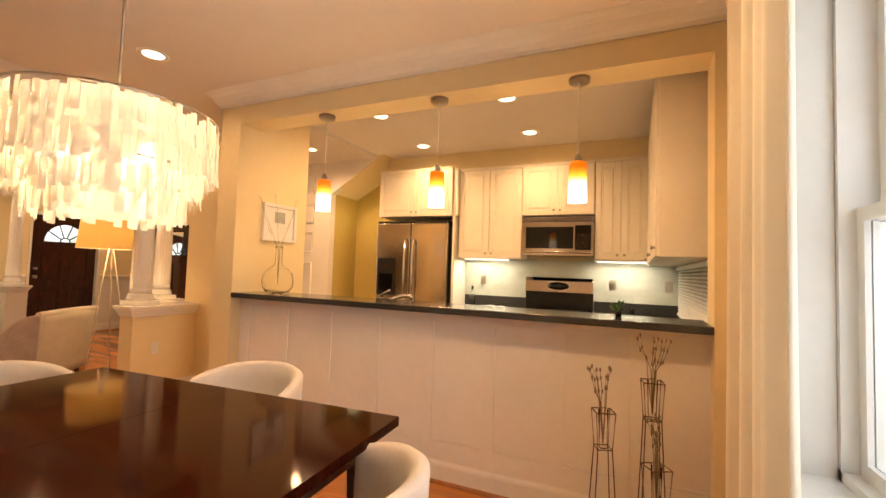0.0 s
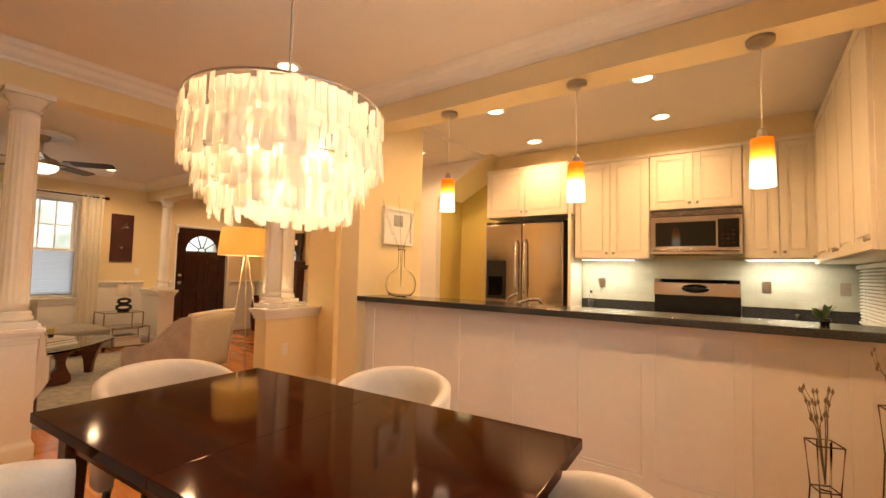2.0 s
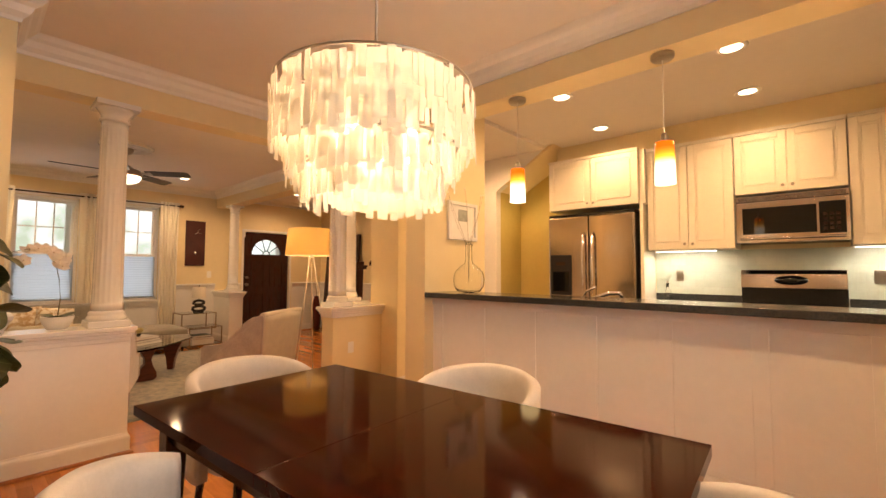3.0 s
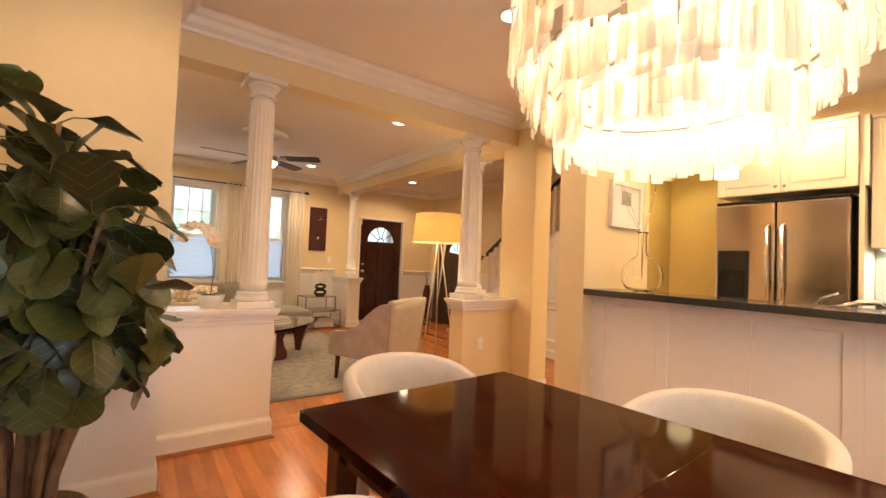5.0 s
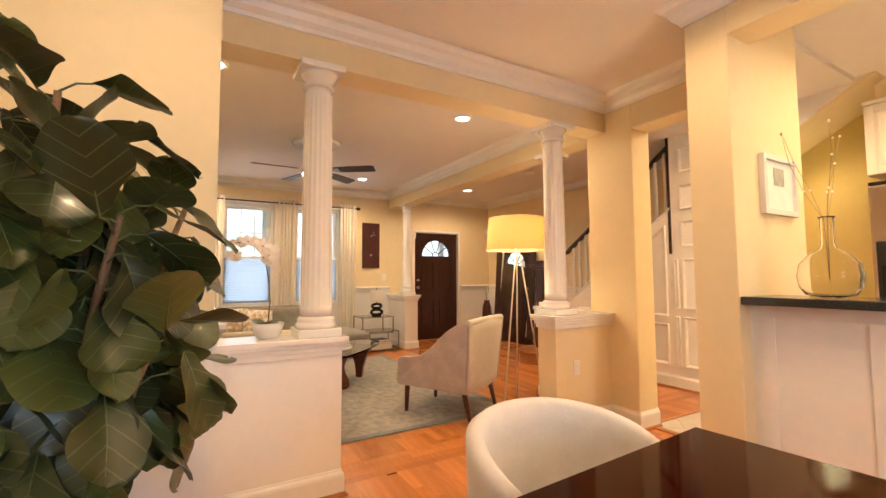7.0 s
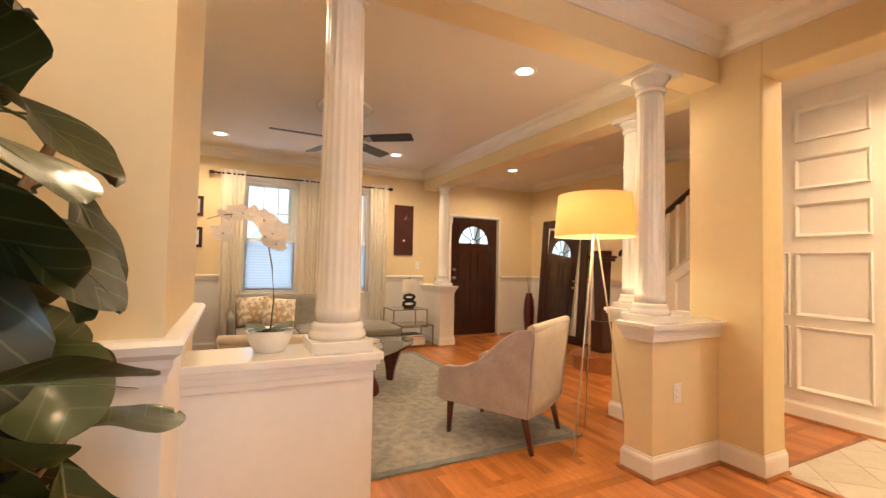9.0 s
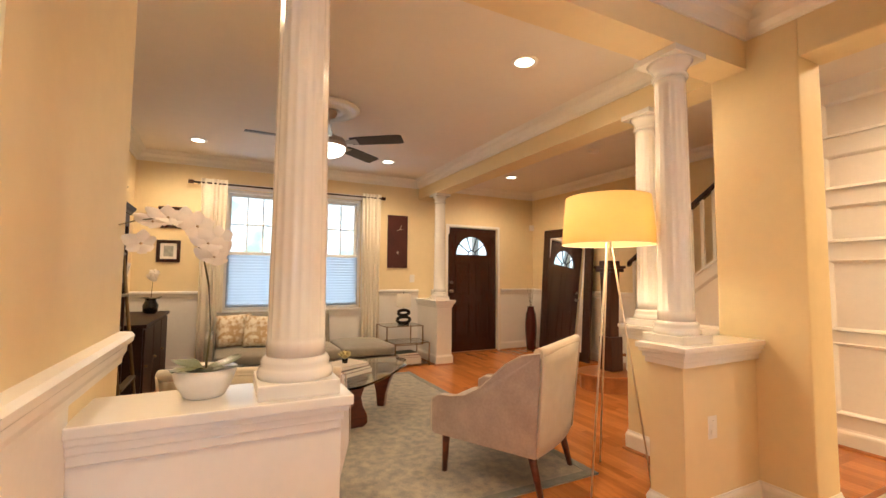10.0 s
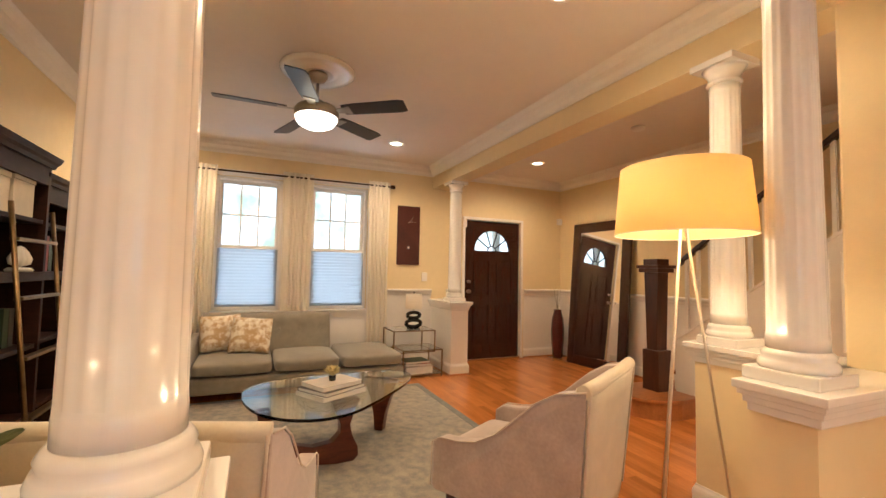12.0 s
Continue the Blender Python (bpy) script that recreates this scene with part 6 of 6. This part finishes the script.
single("smoke_detector", lathe([(0.065, H), (0.065, H - 0.02), (0.05, H - 0.032), (0.001, H - 0.034)], 28, (-6.3, 4.5)), WHITE, "round white smoke detector on the ceiling", "smoke detector", smooth=True)

# orchid on the half wall
def orchid(name, x, y, z, pot_mat, bowl, stem, flowers, label, leafcol):
    o = thing(name, label, "orchid", (x, y, z))
    part("pot", lathe(bowl, 36), pot_mat, o, smooth=True)
    part("moss", lathe([(bowl[-2][0], bowl[-2][1] - 0.012), (0.05, bowl[-2][1] - 0.004), (0.001, bowl[-2][1] - 0.002)], 20), material("moss", (0.04, 0.045, 0.02), 0.95, bump=0.6), o)
    part("flower_stem", bar(stem, 0.0035, 6, 0.0018), material("orchid_stem", (0.12, 0.10, 0.04), 0.6), o)
    pmesh = mesh_of("petal", soft_petal(), PETALWHITE)
    rng = random.Random(len(name))
    top = bowl[-2][1]
    for k in range(4):
        a = 40 + 95 * k
        lf = new("leaf", leafs[k % 5])
        lf.parent = o
        lf.matrix_basis = pose(0, 0, top - 0.01) @ pose(0, 0, 0, 0, 0, a) @ pose(0, 0, 0, 14, 0, 0) @ Matrix.Diagonal((0.085, 0.125, 0.08, 1))
    for p in flowers:
        fx = Vector(p)
        f = part("flower", lathe([(0.001, 0.004), (0.0045, 0.0), (0.001, -0.004)], 8), PETALCORE, o)
        f.matrix_basis = Matrix.Translation(fx) @ pose(0, 0, 0, 60 + rng.uniform(-25, 25), 0, 70 + rng.uniform(-50, 50))
        for k in range(5):
            q = new("petal", pmesh)
            q.parent = f
            q.matrix_basis = pose(0, 0, 0, 0, 0, k * 72) @ pose(0, 0, 0, 12, 0, 0) @ Matrix.Scale(rng.uniform(0.9, 1.1) * (1.25 if k % 2 else 1.0), 4)
    return o


def soft_petal():
    bm = bmesh.new()
    rows = []
    for i in range(5):
        v = i / 4
        w = 0.020 * math.sin(math.pi * (0.12 + 0.83 * v)) ** 0.8
        rows.append([bm.verts.new((u * w, 0.004 + 0.040 * v, 0.006 * v * v - 0.004 * abs(u))) for u in (-1, -0.5, 0, 0.5, 1)])
    for a, b in zip(rows, rows[1:]):
        for j in range(4):
            bm.faces.new((a[j], a[j + 1], b[j + 1], b[j])).smooth = True
    return bm


PETALCORE = material("flower_core", (0.55, 0.40, 0.24), 0.7)
PETALWHITE = thin("white_petal", (0.88, 0.82, 0.76), 0.0, 0.7, trans=0.35)
WHITEPOT = material("white_ceramic", (0.82, 0.79, 0.73), 0.3, vary=0.04, scale=6, coat=0.2)
stem1 = [(0, 0, 0.06), (0.005, 0.01, 0.20), (0.0, 0.0, 0.33), (0.0, -0.02, 0.43), (0.0, -0.07, 0.50), (0.0, -0.14, 0.525), (0.0, -0.19, 0.515), (0.0, -0.23, 0.50)]
fl1 = [(0.01, 0.012, 0.415), (0.025, -0.005, 0.455), (-0.02, 0.02, 0.475), (0.02, -0.035, 0.505), (-0.01, -0.07, 0.525), (0.02, -0.11, 0.527), (0.0, -0.150, 0.515), (0.0, -0.175, 0.450)]
orchid("potted_orchid", -4.13, 0.655, 0.874, WHITEPOT, [(0.045, 0), (0.055, 0.004), (0.076, 0.042), (0.088, 0.084), (0.084, 0.085), (0.001, 0.07)], stem1, fl1, "white orchid in a white bowl on the half wall", None)

# dark built-in along the side wall
SHELFWOOD = material("dark_walnut_shelf", (0.036, 0.012, 0.007), 0.5, vary=0.3, scale=5, stretch=(1, 1, 6))
SHELFWOOD.node_tree.nodes["Principled BSDF"].inputs["Specular IOR Level"].default_value = 0.22
bc = thing("bookcase", "tall dark wood bookcase with cornice, ledge and half-filled shelves", "bookcase", (0, 0, 0))


def bookcase_bay(x0, x1, y1, top, cornice):
    """One bay: back, sides, shelves, a moulded cornice and the ledge at elbow height."""
    part("back", boxes((x0, x1, -0.328, -0.31, 0, top)), SHELFWOOD, bc)
    for x in (x0, x1 - 0.03):
        part("upright", boxes((x, x + 0.03, -0.31, y1, 0, top), bevel=0.002), SHELFWOOD, bc)
    for z in (0.06, 0.42, 0.80, 1.50):
        part("shelf", boxes((x0 + 0.03, x1 - 0.03, -0.31, y1 - 0.012, z - 0.012, z + 0.012), bevel=0.002), SHELFWOOD, bc)
    part("ledge", boxes((x0 + 0.03, x1 - 0.03, -0.31, y1 + 0.012, 1.165, 1.217), bevel=0.004), SHELFWOOD, bc)
    part("frieze", boxes((x0 + 0.03, x1 - 0.03, y1 - 0.03, y1, top - 0.10, top), bevel=0.002), SHELFWOOD, bc)
    part("cornice", mould([(0, top), (0.012, top), (0.018, top + 0.02), (0.030, top + 0.035), (0.040, top + cornice), (0, top + cornice)], [(x0, -0.328), (x0, y1), (x1, y1), (x1, -0.328)]), SHELFWOOD, bc)
    part("top", boxes((x0, x1, -0.328, y1, top, top + cornice - 0.001)), SHELFWOOD, bc)


bookcase_bay(-6.45, -5.10, -0.02, 1.815, 0.065)
bookcase_bay(-7.0, -6.454, -0.05, 1.73, 0.06)
ladder = thing("library_ladder", "slim aged brass ladder leaning against the dark bookcase", "ladder", (0, 0, 0))
for x in (-6.42, -5.96):
    part("rail", bar([(x, 0.17, 0.0), (x, 0.005, 1.56)], 0.012, 8), BRASS, ladder)
for k in range(5):
    z = 0.22 + 0.29 * k
    y = 0.17 - 0.165 * z / 1.56
    part("rung", boxes((-6.41, -5.97, y - 0.02, y + 0.02, z - 0.008, z + 0.008), bevel=0.002), BRASS, ladder)
rng = random.Random(13)
for z, hi in ((0.812, 0.26), (1.218, 0.24)):
    for x0, x1 in ((-6.94, -6.52), (-6.38, -5.18)):
        x = x0 + 0.02
        while x < x1 - 0.09:
            t = rng.uniform(0.016, 0.032)
            if rng.random() < 0.55:
                book(x + t, -0.19, z, t, 0.085, rng.uniform(hi - 0.06, hi), 0, rng.choice(BOOKS[:5]), "upright hardback book on the dark shelf", False, "books on the bookcase")
            else:
                x += 0.09
            x += 2 * t + 0.004
for x, w_, h_ in ((-6.20, 0.11, 0.21), (-5.95, 0.10, 0.20), (-5.72, 0.11, 0.21)):
    bx = thing("storage_box", "pale cream lidded box on the dark shelf", "box", (x, -0.15, 1.513), group="cream boxes on the bookcase")
    part("body", boxes((-w_, w_, -0.11, 0.11, 0, h_ - 0.03), bevel=0.003), PALEFAB, bx)
    part("lid", boxes((-w_ - 0.004, w_ + 0.004, -0.114, 0.114, h_ - 0.029, h_), bevel=0.003), PALEFAB, bx)
shell_ = thing("carved_shell", "pale carved stone shell on the bookcase ledge", "ornament", (-6.28, -0.07, 1.217))
part("base", lathe([(0.055, 0), (0.06, 0.01), (0.045, 0.022), (0.001, 0.024)], 20), WHITEPOT, shell_)
part("shell", lathe([(0.001, 0.024), (0.045, 0.04), (0.052, 0.07), (0.036, 0.105), (0.018, 0.13), (0.001, 0.14)], 40, lobes=10, depth=0.008, lobed=(1, 2, 3)), WHITEPOT, shell_, smooth=True)
lc = thing("low_cabinet", "dark wood low cabinet beside the bookcase", "cabinet", (0, 0, 0))
part("body", boxes((-8.60, -7.06, -0.328, 0.07, 0.06, 0.78), bevel=0.004), SHELFWOOD, lc)
part("plinth", boxes((-8.58, -7.08, -0.328, 0.04, 0.0, 0.06)), SHELFWOOD, lc)
part("top", boxes((-8.63, -7.03, -0.328, 0.10, 0.78, 0.81), bevel=0.005), SHELFWOOD, lc)
for k in range(3):
    a = -8.58 + 0.50 * k
    d_ = part("door", boxes((a + 0.01, a + 0.49, 0.07, 0.085, 0.10, 0.76), bevel=0.004), SHELFWOOD, lc)
    part("knob", bar([(a + 0.46, 0.085, 0.45), (a + 0.46, 0.11, 0.45)], 0.010), BRASS, d_)
stem2 = [(0, 0, 0.14), (0.01, 0.01, 0.30), (0.03, 0.02, 0.42), (0.09, 0.03, 0.46)]
BLACKPOT = material("black_glazed_pot", (0.015, 0.013, 0.012), 0.2, vary=0.2, coat=0.3)
orchid("small_orchid", -8.30, -0.05, 0.81, BLACKPOT, [(0.05, 0), (0.07, 0.03), (0.075, 0.09), (0.05, 0.14), (0.055, 0.16), (0.048, 0.16), (0.001, 0.14)], stem2, [(0.03, 0.02, 0.38), (0.05, 0.03, 0.43), (0.08, 0.04, 0.45), (0.02, 0.03, 0.45), (0.06, 0.0, 0.40)], "white orchid in a black pot on the cabinet", None)
pic = thing("leaning_picture", "white framed picture leaning on the cabinet top", "picture", (-7.35, -0.22, 0.811))
pic.matrix_basis = pose(-7.35, -0.23, 0.811, -10, 0, 0)
part("frame", boxes((-0.21, -0.18, 0, 0.02, 0, 0.54), (0.18, 0.21, 0, 0.02, 0, 0.54), (-0.18, 0.18, 0, 0.02, 0, 0.03), (-0.18, 0.18, 0, 0.02, 0.51, 0.54), bevel=0.003), WHITE, pic)
part("mat", boxes((-0.181, 0.181, 0.001, 0.01, 0.029, 0.511)), PAPER, pic)

# ---- outside ----
setting("ground", boxes((-60, 60, -60, 60, -0.6, -0.5)), material("lawn", (0.07, 0.10, 0.04), 0.9, vary=0.3, scale=2, bump=0.3), "grass outside the house")
setting("porch_floor", boxes((-11.2, -9.07, -1, 6.2, -0.5, -0.06)), material("porch_boards", (0.35, 0.34, 0.32), 0.6, vary=0.1), "grey porch floor")
setting("porch_ceiling", boxes((-11.3, -9.07, -1.2, 6.4, 2.95, 3.07)), WHITE, "white porch ceiling")
setting("porch_beam", boxes((-11.3, -11.1, -1.2, 6.4, 2.78, 2.95)), WHITE, "white porch beam")
for y in (-0.6, 1.55, 3.6, 5.8):
    pst = thing("porch_post", "white square porch post with a moulded base", "post", (-11.2, y, -0.06), group="porch posts")
    part("shaft", boxes((-0.06, 0.06, -0.06, 0.06, 0.0, 2.84), bevel=0.006), WHITE, pst)
    part("base", boxes((-0.08, 0.08, -0.08, 0.08, 0.0, 0.2), bevel=0.008), WHITE, pst)


# Emissive noise of green and pale blue: outdoor brightness put into the colour.
def glowing_distance():
    m = bpy.data.materials.new("glowing_garden_distance")
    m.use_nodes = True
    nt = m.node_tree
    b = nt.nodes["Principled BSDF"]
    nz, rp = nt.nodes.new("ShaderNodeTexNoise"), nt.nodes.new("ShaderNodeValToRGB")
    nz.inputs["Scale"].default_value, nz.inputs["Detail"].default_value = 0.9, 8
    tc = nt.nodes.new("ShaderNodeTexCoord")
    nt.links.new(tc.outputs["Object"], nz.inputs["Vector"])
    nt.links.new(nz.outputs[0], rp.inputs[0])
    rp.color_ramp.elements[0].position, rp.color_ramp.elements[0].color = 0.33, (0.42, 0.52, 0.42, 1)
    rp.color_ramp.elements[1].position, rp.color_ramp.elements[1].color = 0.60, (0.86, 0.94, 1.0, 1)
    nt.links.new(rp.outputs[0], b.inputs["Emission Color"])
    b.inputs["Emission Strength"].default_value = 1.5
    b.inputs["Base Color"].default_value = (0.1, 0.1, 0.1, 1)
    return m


# Flat panels that glow by themselves behind the windows.
setting("backdrop", boxes((-26.2, -26, -25, 30, -0.5, 14)), glowing_distance(), "glowing panel coloured as hazy trees and sky beyond the porch")
setting("backdrop_yard", boxes((14, 14.2, -20, 24, -0.5, 14)), bpy.data.materials["glowing_garden_distance"], "glowing panel coloured as a hazy yard beyond the back window")


# ---- floor boards and tiles ----
def boards():
    near = bpy.data.objects["floor"]
    rng = random.Random(4)
    w, gap = 0.0665, 0.00025
    shared = {}
    verts, faces = [], []
    count = 0

    def lay(x0, x1, y0, y1, single_one):
        nonlocal count
        if x1 - x0 < 0.02 or y1 - y0 < 0.02:
            return
        if single_one and count < 300:
            key = (round(x1 - x0, 3), round(y1 - y0, 3))
            if key not in shared:
                shared[key] = mesh_of("plank", boxes((gap, key[0] - gap, gap, key[1] - gap, -0.012, 0.0)), OAK)
            p = new("plank", shared[key])
            p.location = (x0, y0, 0)
            p.parent = near
            count += 1
        else:
            b = len(verts)
            verts.extend([(x, y, z) for x in (x0 + gap, x1 - gap) for y in (y0 + gap, y1 - gap) for z in (-0.012, 0.0)])
            faces.extend([[b + i for i in f] for f in ((0, 1, 3, 2), (4, 6, 7, 5), (0, 4, 5, 1), (2, 3, 7, 6), (0, 2, 6, 4), (1, 5, 7, 3))])

    # a border of boards along y beneath the beam, boards along x on both sides of it
    b0, b1 = -4.36, -4.36 + 4 * w
    for i in range(4):
        y = -0.3 - 0.3 * i
        while y < 5.5:
            lay(b0 + i * w, b0 + (i + 1) * w, max(y, -0.9), min(y + 1.1, 5.5), 0.9 < y < 4.6)
            y += 1.1
    for lo, hi in ((XF, b0), (b1, XB)):
        y = -0.98
        while y < 5.55:
            x = lo - rng.random() * 0.6
            while x < hi:
                ln = rng.choice((0.35, 0.45, 0.6, 0.75, 0.9))
                a, b = max(x, lo), min(x + ln, hi)
                x += ln
                if y > 3.5:
                    b = min(b, -3.82)
                if y > 2.75:
                    b = min(b, -2.9)
                mid = (a + b) / 2
                lay(a, b, y, min(y + w, 5.56), (-5.2 < mid < -3.0 and 0.9 < y < 4.7) or (-6.6 < mid <= -5.2 and 2.85 < y < 4.6))
            y += w
    me = bpy.data.meshes.new("planks")
    me.from_pydata(verts, [], faces)
    me.materials.append(OAK_REST)
    ob = new("planks", me)
    ob.parent = near
    tagged(ob, kind="stuff")


boards()


def clip(poly, x0, x1, y0, y1):
    """The part of a polygon inside a rectangle."""
    for axis, lim, keep in ((0, x0, 1), (0, x1, -1), (1, y0, 1), (1, y1, -1)):
        out = []
        for i, p in enumerate(poly):
            q = poly[(i + 1) % len(poly)]
            dp, dq = keep * (p[axis] - lim), keep * (q[axis] - lim)
            if dp >= 0:
                out.append(p)
            if dp * dq < 0:
                t = dp / (dp - dq)
                out.append((p[0] + t * (q[0] - p[0]), p[1] + t * (q[1] - p[1])))
        poly = out
        if len(poly) < 3:
            return []
    return poly


tiled = setting("floor_kitchen", boxes((-3.80, XB, 3.53, 5.33, -0.05, 0.0005)), GROUT, "pale diagonal floor tiles")
setting("trim_threshold", boxes((-3.83, -3.795, 3.50, 4.79, -0.01, 0.008), (-3.83, -2.92, 3.47, 3.53, -0.01, 0.009), bevel=0.003), OAK_TRIM, "oak threshold strip beside the tiles")
S = 0.305
for i in range(-4, 8):
    for j in range(-4, 8):
        cx, cy = -3.4 + (i - j) * S / math.sqrt(2), 4.1 + (i + j) * S / math.sqrt(2)
        h = S / math.sqrt(2) - 0.004
        poly = clip([(cx - h, cy), (cx, cy - h), (cx + h, cy), (cx, cy + h)], -3.793, -2.3, 3.533, 5.3)
        if len(poly) > 2:
            part("tile", prism(poly, -0.004, 0.004, "z"), TILE, tiled)
